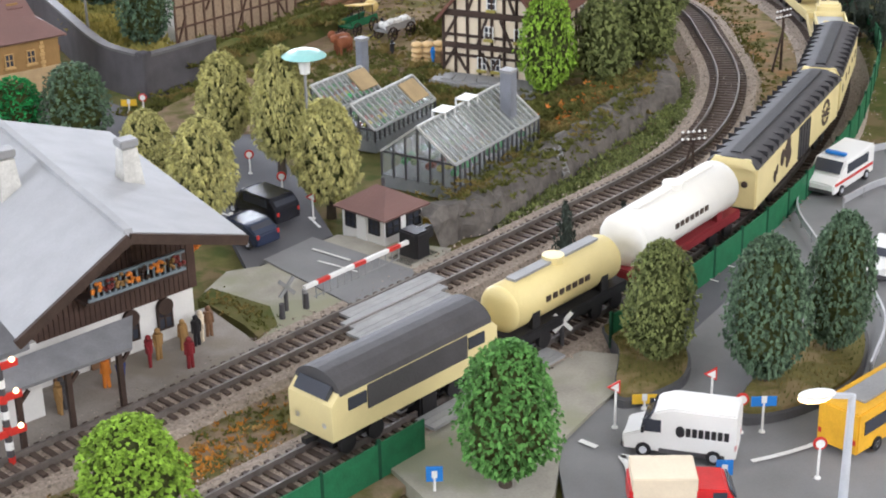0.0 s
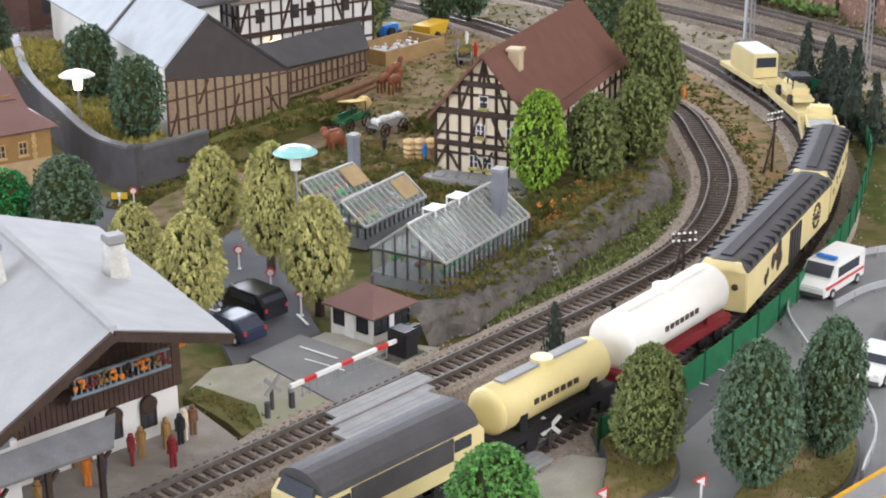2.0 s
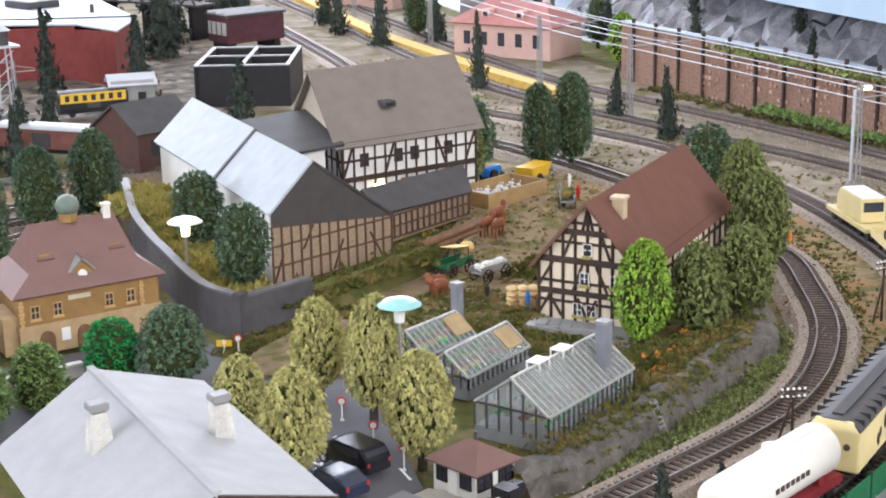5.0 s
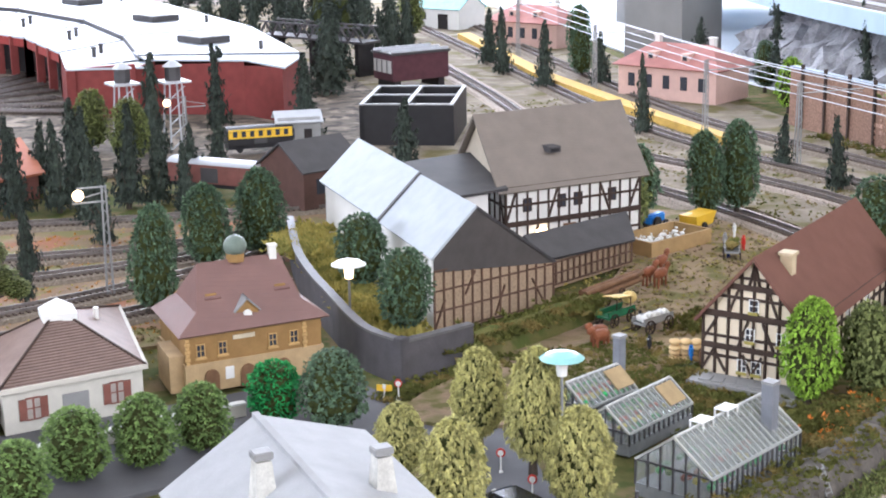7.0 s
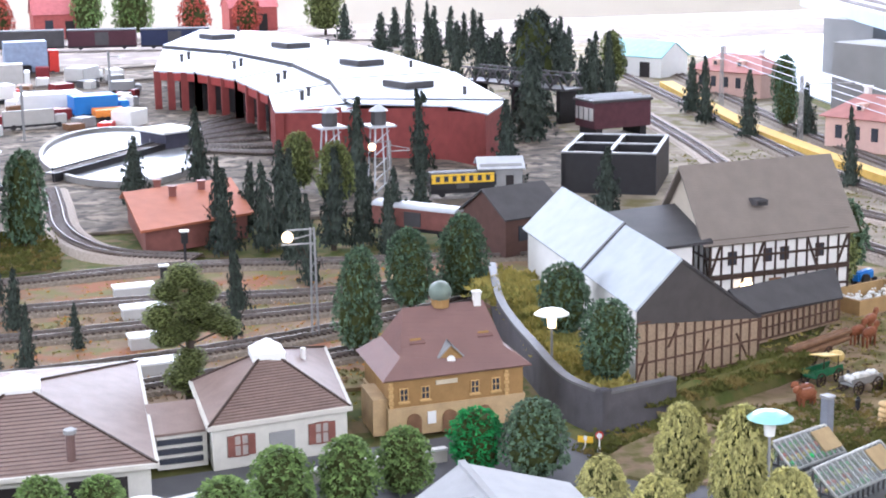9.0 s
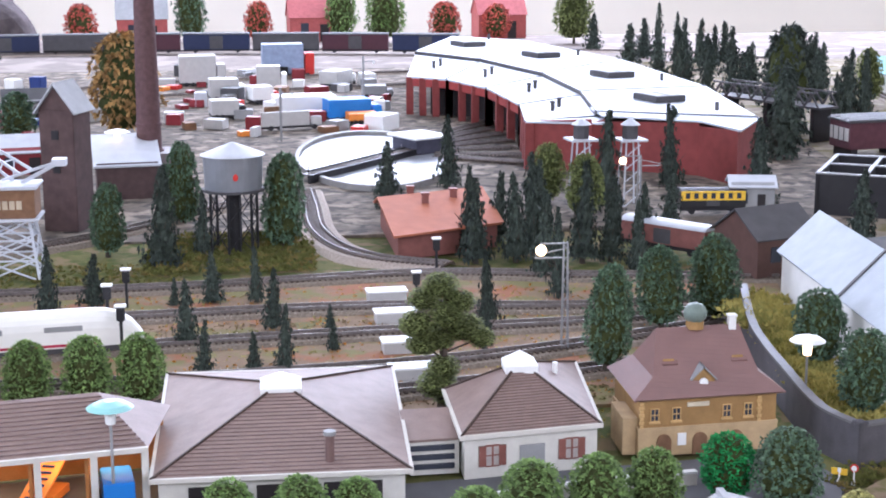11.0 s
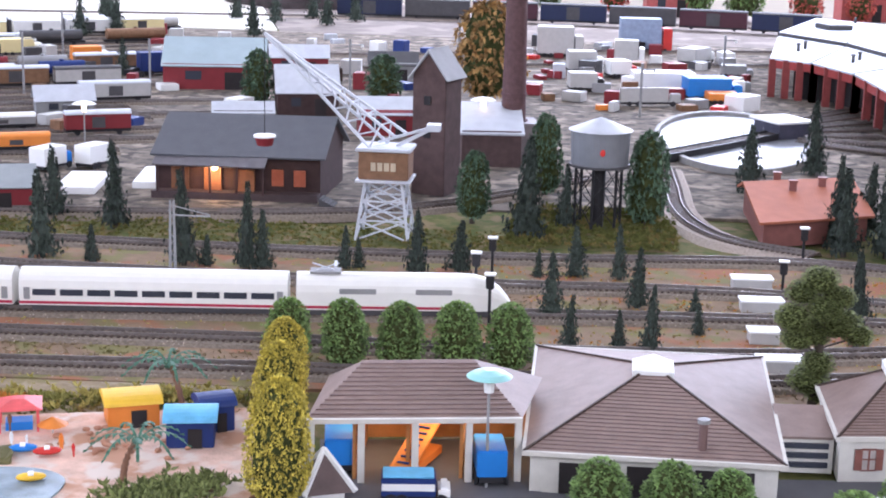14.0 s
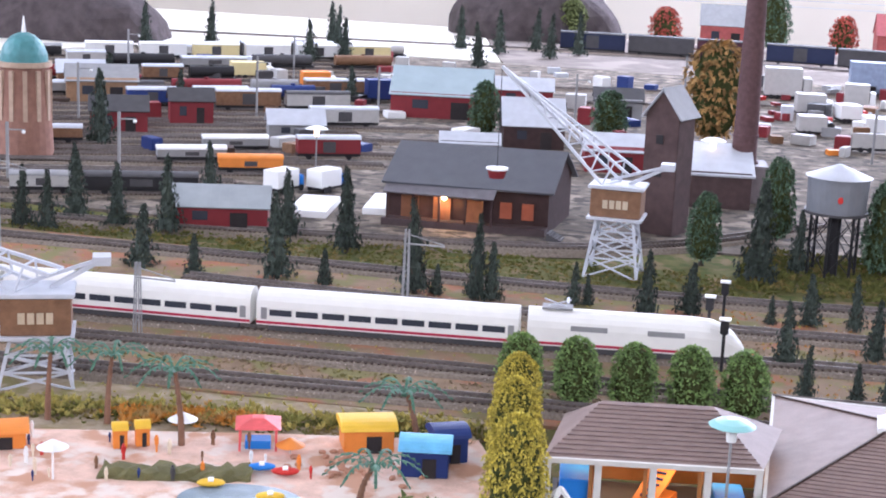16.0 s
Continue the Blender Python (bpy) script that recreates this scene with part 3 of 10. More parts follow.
for x, y, h, w in TREES_ROW:
    tree(x, y, h, w, "green", "dome", 0.05, leaves=1900, label="rounded green model tree in the station row", group="rounded green trees")
TREES_ROW2 = [(-0.022, 1.018, 0.049, 0.041), (0.027, 1.023, 0.049, 0.041), (0.066, 1.028, 0.043, 0.037)]
for x, y, h, w in TREES_ROW2:
    tree(x, y, h, w, "green", "dome", 0.05, leaves=1900, label="rounded green model tree in front of the fire station", group="rounded green trees")
TREES_MID2 = [(0.404, 2.269, 0.087, 0.053), (0.438, 2.144, 0.09, 0.051)]
for x, y, h, w in TREES_MID2:
    tree(x, y, h, w, "dark", "dome", 0.1, leaves=1300, label="dark green columnar model tree", group="dark green columnar trees")
TREES_CLIP = [(-0.306, 1.351, 0.058, 0.041), (-0.254, 1.352, 0.06, 0.043), (-0.205, 1.353, 0.059, 0.043), (-0.153, 1.363, 0.06, 0.043), (-0.108, 1.363, 0.06, 0.043)]
for x, y, h, w in TREES_CLIP:
    tree(x, y, h, w, "green", "dome", 0.04, leaves=1900, label="clipped green model tree behind the garage", group="clipped green trees")
TREES_YELLOW = [(-0.290, 1.262, 0.067, 0.040), (-0.274, 1.165, 0.074, 0.043), (-0.243, 1.016, 0.096, 0.046)]
for x, y, h, w in TREES_YELLOW:
    tree(x, y, h, w, "yellow", "dome", 0.06, leaves=4600, label="yellow-green columnar model tree", group="yellow-green columnar trees")
TREES_MID = [(-0.116, 2.175, 0.111, 0.047), (0.019, 2.001, 0.12, 0.054), (-0.2, 1.986, 0.088, 0.043), (-0.464, 2.989, 0.092, 0.07), (-0.688, 2.887, 0.105, 0.058)]
for x, y, h, w in TREES_MID:
    tree(x, y, h, w, "blue", "dome", 0.06, leaves=1300, label="dark blue-green rounded model tree", group="mid trees")
tree(0.509, 0.545, 0.071, 0.036, "dark", "egg", 0.14, leaves=4600, label="olive-green bushy model tree on a grass island", group="foreground trees")
tree(0.539, 0.497, 0.084, 0.041, "blue", "egg", 0.14, leaves=4600, label="dense dark green model tree on the traffic island", group="foreground trees")
tree(0.59, 0.503, 0.084, 0.035, "blue", "egg", 0.14, leaves=4600, label="dense dark green model tree beside the ring road", group="foreground trees")
tree(0.381, 0.489, 0.073, 0.045, "fresh", "egg", 0.14, leaves=4600, label="fresh green model tree at the crossing", group="foreground trees")
tree(0.228, 0.539, 0.06, 0.046, "lime", "egg", 0.14, leaves=4600, label="light green model tree by the signal", group="foreground trees")
tree(0.725, 0.962, 0.081, 0.043, "lime", "egg", 0.06, leaves=2600, label="bright lime green model tree before the farmhouse")
tree(0.338, 1.069, 0.051, 0.041, "emerald", "ball", 0.1, leaves=1900, label="emerald green model tree by the town house")
FIRS_DEPOT = [(0.324, 1.804, 0.103, 0.036), (0.385, 1.88, 0.125, 0.044), (0.332, 1.93, 0.128, 0.046), (0.421, 1.884, 0.091, 0.036), (0.447, 1.850, 0.063, 0.028), (0.527, 2.012, 0.091, 0.04), (0.705, 2.19, 0.102, 0.045), (0.487, 2.235, 0.140, 0.05), (1.058, 4.485, 0.115, 0.06), (0.959, 4.736, 0.11, 0.06), (0.938, 2.80, 0.150, 0.07), (1.082, 3.535, 0.115, 0.06), (1.136, 4.089, 0.10, 0.055), (1.284, 2.875, 0.109, 0.045), (1.35, 2.52, 0.095, 0.04), (0.232, 1.600, 0.070, 0.026), (0.067, 1.51, 0.032, 0.016), (0.17, 2.26, 0.09, 0.04), (0.36, 2.05, 0.10, 0.04), (0.30, 2.02, 0.09, 0.036), (0.475, 1.93, 0.085, 0.034)]
for x, y, h, w in FIRS_DEPOT:
    tree(x, y, h, w, "fir", "fir", 0.06, leaves=900, label="dense dark fir standing near the engine depot", group="depot firs", name="fir_tree")

# ---- buildings ----
def V(*a):
    return Vector(a)


def prism_house(name, profile, depth, wall, roofs, label, category="house", over=0.005, thick=0.0022, group="", eave=0.004):
    """A house from its gable outline (base, eave, apex, eave, base) and the run of its ridge."""
    t = thing(name, 0, 0, 0, 0, label, category, group)
    P = [Vector(p) for p in profile]
    D = Vector(depth)
    part("wall", solid(bmesh.new(), P, D), wall, t)
    run = D.normalized()
    mid = len(P) // 2
    for i in range(1, len(P) - 2):
        a, b = P[i].copy(), P[i + 1].copy()
        s = (b - a).normalized()
        if i == 1:
            a -= s * eave
        if i == len(P) - 3:
            b += s * eave
        up = Vector((0, 0, thick))
        r = part("roof", slab(bmesh.new(), [a - run * over + up, b - run * over + up, b + D + run * over + up, a + D + run * over + up], thick), roofs[min(i - 1, len(roofs) - 1)], t)
    return t


def frame_wall(t, a, u, width, low, high, cols, rows, material, w=0.0022, braces=(), skew=None):
    """Timber framing on a wall from a along u; high may be a function of the distance along."""
    a, u = Vector(a), Vector(u).normalized()
    n = u.cross(Vector((0, 0, 1))).normalized()
    if n.y > 0 and abs(n.y) > abs(n.x) or (abs(n.x) > abs(n.y) and n.x > 0):
        n = -n
    o = n * 0.0006
    hi = high if callable(high) else (lambda s: high)
    for i in range(cols + 1):
        s = width * i / cols
        p = a + u * s + o
        if hi(s) - low > 0.004:
            beam(t, p + V(0, 0, low), p + V(0, 0, hi(s)), w, 0.0016, material)
    for j in range(rows + 1):
        z = low + (max(hi(width * k / 20) for k in range(21)) - low) * j / rows
        good = [width * k / 40 for k in range(41) if hi(width * k / 40) >= z - 0.002]
        if len(good) > 1:
            beam(t, a + u * good[0] + o + V(0, 0, z), a + u * good[-1] + o + V(0, 0, z), w, 0.0017, material)
    for s0, z0, s1, z1 in braces:
        beam(t, a + u * s0 + o + V(0, 0, z0), a + u * s1 + o + V(0, 0, z1), w * 0.9, 0.0018, material)


def window(t, p, u, w, h, frame=WHITE, pane=PANE, shutters=None):
    """A window with frame, pane and glazing bars set into a wall face; p is its lower middle."""
    p, u = Vector(p), Vector(u).normalized()
    n = u.cross(Vector((0, 0, 1))).normalized()
    if n.y > 0 and abs(n.y) > abs(n.x) or (abs(n.x) > abs(n.y) and n.x > 0):
        n = -n
    a = math.degrees(math.atan2(u.y, u.x))
    q = p + n * 0.0006
    bar = max(0.0006, w * 0.1)
    bm = bmesh.new()
    corners = [(-1, 0), (1, 0), (1, 1), (-1, 1)]
    rings = []
    for depth in (0.0009, -0.0007):
        for grow in (bar / 2, -bar / 2):
            rings.append([bm.verts.new(q + n * depth + u * sx * (w / 2 + grow) + V(0, 0, h * sz + (grow if sz else -grow))) for sx, sz in corners])
    of, nf, ob, nb = rings
    for k in range(4):
        j = (k + 1) % 4
        for A, B in ((of, nf), (ob, nb), (of, ob), (nf, nb)):
            bm.faces.new((A[k], A[j], B[j], B[k]))
    bmesh.ops.recalc_face_normals(bm, faces=bm.faces[:])
    f = part("window", bm, frame, t)
    part("glazing_bar", box(q.x, q.y, q.z, bar, 0.0013, h, a), frame, f)
    part("glazing_bar", box(q.x, q.y, q.z + h / 2 - bar / 2, w, 0.0012, bar, a), frame, f)
    pn = p + n * 0.0001
    part("pane", box(pn.x, pn.y, pn.z, w, 0.0012, h, a), pane, f)
    if shutters:
        for s in (-1, 1):
            c = q + u * s * w * 0.8
            part("shutter", box(c.x, c.y, c.z, w * 0.42, 0.0012, h, a), shutters, t)
    return f


def chimney(t, x, y, z, s, h, material, turn=0.0, cap=True):
    c = part("chimney", box(x, y, z, s, s, h, turn, s * 0.05), material, t)
    if cap:
        part("cap", box(x, y, z + h, s * 1.25, s * 1.25, s * 0.25, turn), material, c)
    return c


def hip_roof(name, ring, ridge, thick, material, t):
    """Hip roof over four eave corners (front-left, front-right, back-right, back-left) and two ridge points."""
    fl, fr, br, bl = [Vector(p) for p in ring]
    r0, r1 = [Vector(p) for p in ridge]
    for pts in ([fl, fr, r1, r0], [fr, br, r1], [br, bl, r0, r1], [bl, fl, r0]):
        part(name, slab(bmesh.new(), pts, thick), material, t)


# farmhouse with the brown roof
def farmhouse():
    u, d = V(0.559, -0.829, 0), V(0.190, 0.140, 0)
    L, W = V(0.686, 1.050, 0), 0.085
    R = L + u * W
    A = L + u * W / 2
    t = prism_house("farmhouse", [L, L + V(0, 0, 0.052), A + V(0, 0, 0.101), R + V(0, 0, 0.052), R], d, PLASTER, [ROOF_BROWN, ROOF_BROWN], "half-timbered farmhouse with a brown tiled roof", over=0.006, eave=0.010)
    hi = lambda s: 0.052 + 0.049 * (1 - abs(s - W / 2) / (W / 2))
    br = [(0.0, 0.006, 0.010, 0.024), (0.020, 0.006, 0.011, 0.020), (0.042, 0.006, 0.034, 0.022), (0.042, 0.006, 0.050, 0.022), (0.0, 0.030, 0.012, 0.050), (0.030, 0.028, 0.038, 0.050), (0.060, 0.028, 0.050, 0.050), (0.085, 0.006, 0.074, 0.024), (0.085, 0.030, 0.072, 0.050), (0.022, 0.056, 0.030, 0.076), (0.062, 0.056, 0.054, 0.076), (0.038, 0.078, 0.0425, 0.096), (0.047, 0.078, 0.0425, 0.096)]
    frame_wall(t, L, u, W, 0.002, hi, 8, 6, DWOOD, 0.0021, br)
    for z in (0.0265, 0.0535, 0.077):
        good = [W * k / 40 for k in range(41) if hi(W * k / 40) > z]
        beam(t, L + u * good[0] + V(-0.0009, -0.0006, z), L + u * good[-1] + V(-0.0009, -0.0006, z), 0.0042, 0.0024, DWOOD)
    frame_wall(t, R, d, 0.236, 0.002, 0.052, 14, 3, DWOOD, 0.0021)
    for s, z in ((0.034, 0.008), (0.046, 0.008), (0.040, 0.034), (0.0425, 0.058), (0.066, 0.034)):
        w = window(t, L + u * s + V(0, 0, z), u, 0.0075, 0.010)
        part("flower_box", box(L.x + u.x * s - 0.0016, L.y + u.y * s - 0.001, z - 0.002, 0.008, 0.0025, 0.0022, -56), YELFLOCK, w)
    for s in (0.05, 0.10, 0.15):
        window(t, R + d.normalized() * s + V(0, 0, 0.030), d, 0.008, 0.011)
    c = A + d * 0.16 + V(0.006, -0.012, 0.078)
    chimney(t, c.x, c.y, c.z, 0.010, 0.020, mat("pale_chimney", (0.55, 0.45, 0.30), 0.8), 35)
    b = L - V(0.004, 0.008, 0)
    part("plinth", box(L.x + u.x * W / 2 - 0.012, L.y + u.y * W / 2 - 0.010, -0.003, W * 1.05, 0.026, 0.007, -56), GREY, t)
    for k in range(6):
        part("step", box(b.x - 0.004 + 0.010 * k * u.x, b.y - 0.012 + 0.010 * k * u.y, 0.002, 0.009, 0.014, 0.0035, -50 + 5 * k), GREY, t)


farmhouse()


BTIMBER = mat("brown_timber", (0.115, 0.068, 0.048), 0.75, 0.3, 120)


def barn():
    L, A, R = V(0.529, 1.239, 0), V(0.575, 1.254, 0.107), V(0.664, 1.283, 0)
    d = V(0.012, 0.345, 0)
    slate = mat("dark_slate_gable", (0.075, 0.068, 0.066), 0.75, 0.15, 80)
    t = prism_house("barn", [L, L + V(0, 0, 0.070), A, R + V(0, 0, 0.042), R], d, WPLASTER, [ROOF_BLUE, DGREY], "large barn with a pale blue-grey roof and timbered gable", "barn", over=0.004)
    u = (R - L).normalized()
    W = (R - L).length
    # the slate-hung upper gable and timbered lower wall
    n = V(0.0004, -0.0010, 0)
    part("gable_cladding", solid(bmesh.new(), [L + V(0, 0, 0.0705) + n, A - V(0, 0, 0.001) + n, R + V(0, 0, 0.0425) + n, R + V(0, 0, 0.040) + n, L + V(0, 0, 0.056) + n], V(0.0002, -0.0006, 0)), slate, t)
    part("lower_wall", solid(bmesh.new(), [L + n * 0.6, L + n * 0.6 + V(0, 0, 0.057), R + n * 0.6 + V(0, 0, 0.040), R + n * 0.6], V(0.0001, -0.0004, 0)), mat("ochre_plaster", (0.33, 0.245, 0.165), 0.85, 0.3, 500), t)
    hi = lambda s: 0.057 - 0.017 * s / W
    frame_wall(t, L + n, u, W, 0.002, hi, 13, 3, BTIMBER, 0.0014, [(0.0, 0.004, 0.012, 0.03), (0.035, 0.03, 0.047, 0.05), (0.07, 0.004, 0.082, 0.03), (0.115, 0.03, 0.128, 0.008)])
    # the raised rear half of the left slope
    m = V(0.006, 0.150, 0)
    up = V(-0.0010, 0, 0.0042)
    a, b = L + V(-0.004, 0, 0.0672) + m + up, A + m + up
    part("roof", slab(bmesh.new(), [a, b, b + d - m + V(0, 0.005, 0), a + d - m + V(0, 0.005, 0)], 0.004), ROOF_BLUE, t, "raised rear roof section")
    part("verge_strip", slab(bmesh.new(), [a - V(0, 0.004, 0), b - V(0, 0.004, 0), b, a], 0.005), DGREY, t)
    # stable wing along the yard
    q = [V(0.672, 1.318, 0.033), V(0.800, 1.374, 0.027), V(0.812, 1.416, 0.047), V(0.664, 1.346, 0.052)]
    w = thing("stable_wing", 0, 0, 0, 0, "low stable wing with a dark grey roof and timbered wall", "barn")
    part("roof", slab(bmesh.new(), q, 0.003), DGREY, w)
    r = [V(p.x, p.y, 0) for p in q]
    part("wall", solid(bmesh.new(), [r[0] + V(0.002, 0.006, 0), r[1] + V(-0.003, 0.006, 0), r[2], r[3]], V(0, 0, 0.027)), mat("ochre_plaster", (0.33, 0.245, 0.165)), w)
    frame_wall(w, r[0] + V(0.002, 0.0055, 0), r[1] - r[0], 0.134, 0.004, 0.026, 15, 2, BTIMBER, 0.0013)
    # rear store with grey roof between barn and farm
    s = thing("store_shed", 0, 0, 0, 0, "grey roofed store between barn and farmhouse", "shed")
    part("wall", box(0.640, 1.47, 0, 0.05, 0.07, 0.075), WPLASTER, s)
    part("roof", slab(bmesh.new(), [(0.60, 1.43, 0.075), (0.685, 1.43, 0.080), (0.690, 1.53, 0.100), (0.60, 1.53, 0.095)], 0.003), DGREY, s)


barn()


def big_farm():
    F, A, B = V(0.685, 1.436, 0), V(0.686, 1.500, 0.143), V(0.688, 1.564, 0)
    d = V(0.162, 0.018, 0)
    t = prism_house("manor_farm", [F, F + V(0, 0, 0.078), A, B + V(0, 0, 0.078), B], d, WPLASTER, [ROOF_GREYB, ROOF_GREYB], "tall half-timbered farm with a grey-brown tiled roof", over=0.010, eave=0.008)
    frame_wall(t, F, d, 0.163, 0.002, 0.078, 13, 4, DWOOD, 0.0024, [(0.0, 0.042, 0.012, 0.075), (0.05, 0.042, 0.062, 0.075), (0.112, 0.075, 0.125, 0.042), (0.15, 0.042, 0.163, 0.075), (0.025, 0.004, 0.038, 0.036), (0.10, 0.036, 0.112, 0.004)])
    beam(t, F + V(-0.001, -0.0012, 0.040), F + d + V(0.001, -0.0012, 0.040), 0.005, 0.003, DWOOD)
    frame_wall(t, F, (0.003, 0.128, 0), 0.128, 0.002, lambda s: 0.078, 9, 4, DWOOD, 0.0022, [(0.0, 0.03, 0.014, 0.07), (0.10, 0.07, 0.114, 0.03)])
    part("gable_cladding", solid(bmesh.new(), [F + V(-0.001, 0.002, 0.080), A + V(-0.001, 0, -0.002), B + V(-0.001, -0.002, 0.080)], V(-0.0008, 0, 0)), mat("beige_boards", (0.48, 0.42, 0.33), 0.8, 0.1), t)
    u = d.normalized()
    for s in (0.025, 0.066, 0.086, 0.128):
        window(t, F + u * s + V(0, 0, 0.052), u, 0.009, 0.013, frame=DWOOD)
    # emissive panel, no lamp; stands in for light inside the doorway
    part("doorway", box(0.685 + 0.040, 1.4365, 0.006, 0.012, 0.0022, 0.026, 6), WARM, t, "orange doorway panel glowing in place of light within")
    part("door", box(0.685 + 0.075, 1.4425, 0.006, 0.014, 0.0022, 0.028, 6), WOOD, t)
    v = part("roof_hatch", box(0.75, 1.466, 0.106, 0.013, 0.016, 0.006, 6), DGREY, t)
    part("pane", box(0.75, 1.4575, 0.1075, 0.009, 0.002, 0.003, 6), BLACK, v)


big_farm()


def station():
    """Chalet station: low wide roof, balconied wooden gable, white ground floor, platform canopy."""
    t = thing("railway_station", 0, 0, 0, 0, "alpine railway station with a pale tiled roof and flowered balcony", "railway station")
    A0, A1 = V(0.266, 0.628, 0.104), V(0.262, 0.826, 0.104)
    R0, R1, L0, L1 = V(0.333, 0.650, 0.080), V(0.331, 0.838, 0.080), V(0.206, 0.618, 0.070), V(0.203, 0.816, 0.070)
    part("roof", slab(bmesh.new(), [A0, R0, R1, A1], 0.0035), ROOF_PALE, t)
    part("roof", slab(bmesh.new(), [L0, A0, A1, L1], 0.0035), ROOF_PALE, t)
    for a, b in ((L0, A0), (A0, R0)):
        s = b - a
        beam(t, a + V(0, -0.001, -0.003), b + V(0, -0.001, -0.003), 0.005, 0.002, DWOOD)
    part("ridge_tiles", box(0.264, 0.727, 0.1025, 0.004, 0.198, 0.003, 1.2), ROOF_PALE, t)
    up = mat("brown_boarding", (0.075, 0.046, 0.036), 0.75, 0.3, 120)
    wl, wr, d = V(0.224, 0.687, 0), V(0.328, 0.710, 0), V(-0.004, 0.112, 0)
    part("upper_wall", solid(bmesh.new(), [wl + V(0, 0, 0.030), wr + V(0, 0, 0.030), wr + V(0, 0, 0.078), V(0.266, 0.696, 0.099), wl + V(0, 0, 0.072)], d), up, t)
    part("lower_wall", solid(bmesh.new(), [wl + V(0.002, 0.002, 0), wr + V(-0.002, 0.002, 0), wr + V(-0.002, 0.002, 0.030), wl + V(0.002, 0.002, 0.030)], d), WPLASTER, t)
    u = (wr - wl).normalized()
    n = V(u.y, -u.x, 0)
    for k in range(34):
        s = 0.003 + k * 0.003
        p = wl + u * s + n * 0.0005
        top_z = 0.072 + (0.099 - 0.072) * min(1, s / 0.043) - max(0, s - 0.043) * 0.36
        piece("board", up, t, p.x, p.y, (0.031 + top_z - 0.003) / 2, 0.0026, 0.0012, top_z - 0.034, 12.4)
    # balcony
    b = part("balcony", box(0.285, 0.6935, 0.047, 0.058, 0.014, 0.0018, 12.4), DWOOD, t)
    for k in range(17):
        p = wl + u * (0.036 + k * 0.0033) + n * 0.0135
        piece("baluster", mat("blue_grey_rail", (0.20, 0.25, 0.28)), b, p.x, p.y, 0.0535, 0.0010, 0.0010, 0.010, 12.4)
    for z in (0.0488, 0.0585):
        p = wl + u * 0.0625 + n * 0.0135
        part("rail", box(p.x, p.y, z, 0.058, 0.0016, 0.0014, 12.4), mat("blue_grey_rail", (0.20, 0.25, 0.28)), b)
    rng = random.Random(4)
    for k, col in enumerate((ORNG, BRICKW, OCHRE, ORNG, DWOOD, ORNG, OCHRE, BRICKW)):
        bm = bmesh.new()
        p = wl + u * (0.037 + k * 0.0072) + n * 0.0155
        for j in range(9):
            ballb(bm, p.x + rng.uniform(-0.003, 0.003), p.y + rng.uniform(-0.001, 0.001), 0.055 + rng.uniform(-0.002, 0.004), 0.0012, sub=1)
        tagged(part("flower_cluster", bm, col, b), kind="stuff")
    for s, w in ((0.030, 0.008), (0.050, 0.010), (0.070, 0.008)):
        window(t, wl + u * s + V(0, 0, 0.056), u, w, 0.012, frame=DWOOD)
    for s in (0.062, 0.083):
        q = wl + u * s + V(0.002, 0.002, 0.012)
        w = window(t, q, u, 0.0085, 0.013, frame=DWOOD)
        part("window_arch", cyl(q.x + n.x * 0.0002, q.y + n.y * 0.0002, 0.025, 0.0048, 0.0024, None, 16, (90, 0, 12.4)), DWOOD, w)
    for s in (0.020, 0.042):
        p = wl + u * s + n * 0.0004
        part("door", box(p.x + 0.002, p.y + 0.002, 0.0, 0.011, 0.0022, 0.024, 12.4), WOOD, t)
    q = wr + V(0.0012, 0.010, 0)
    bm = bmesh.new()
    for j in range(26):
        ballb(bm, q.x + rng.uniform(-0.001, 0.005), q.y + rng.uniform(-0.004, 0.004), 0.047 + rng.uniform(0, 0.022), 0.0018, sub=1)
    part("flower_cluster", bm, ORNG, t, "orange window flowers on the side wall")
    stone = mat("whitewashed_stone", (0.55, 0.54, 0.50), 0.8, 0.3, 150)
    for x, y, z in ((0.303, 0.728, 0.086), (0.243, 0.742, 0.088)):
        c = part("chimney", cyl(x, y, z, 0.0085, 0.022, 0.0058, 4, (0, 0, 50)), stone, t)
        part("cap", box(x, y, z + 0.023, 0.0105, 0.009, 0.0042, 5, 0.0006), GREY, c)
    # canopy over the platform
    c = part("canopy", slab(bmesh.new(), [(0.150, 0.622, 0.037), (0.268, 0.646, 0.037), (0.277, 0.668, 0.043), (0.160, 0.640, 0.043)], 0.002), mat("felt_roof", (0.21, 0.21, 0.22), 0.7), t)
    for x, y in ((0.262, 0.650), (0.234, 0.643), (0.208, 0.637), (0.180, 0.631)):
        part("post", box(x, y, 0, 0.0026, 0.0026, 0.037, 12), DWOOD, c)
        part("bracket", box(x + 0.003, y + 0.001, 0.029, 0.008, 0.0016, 0.0016, 12, tilt=(0, -45)), DWOOD, c)
    part("annex", box(0.188, 0.675, 0, 0.07, 0.04, 0.044, 12), WPLASTER, t)
    part("annex_roof", slab(bmesh.new(), [(0.135, 0.640, 0.044), (0.222, 0.658, 0.046), (0.222, 0.72, 0.058), (0.135, 0.71, 0.058)], 0.003), mat("felt_roof", (0.21, 0.21, 0.22)), t)


station()


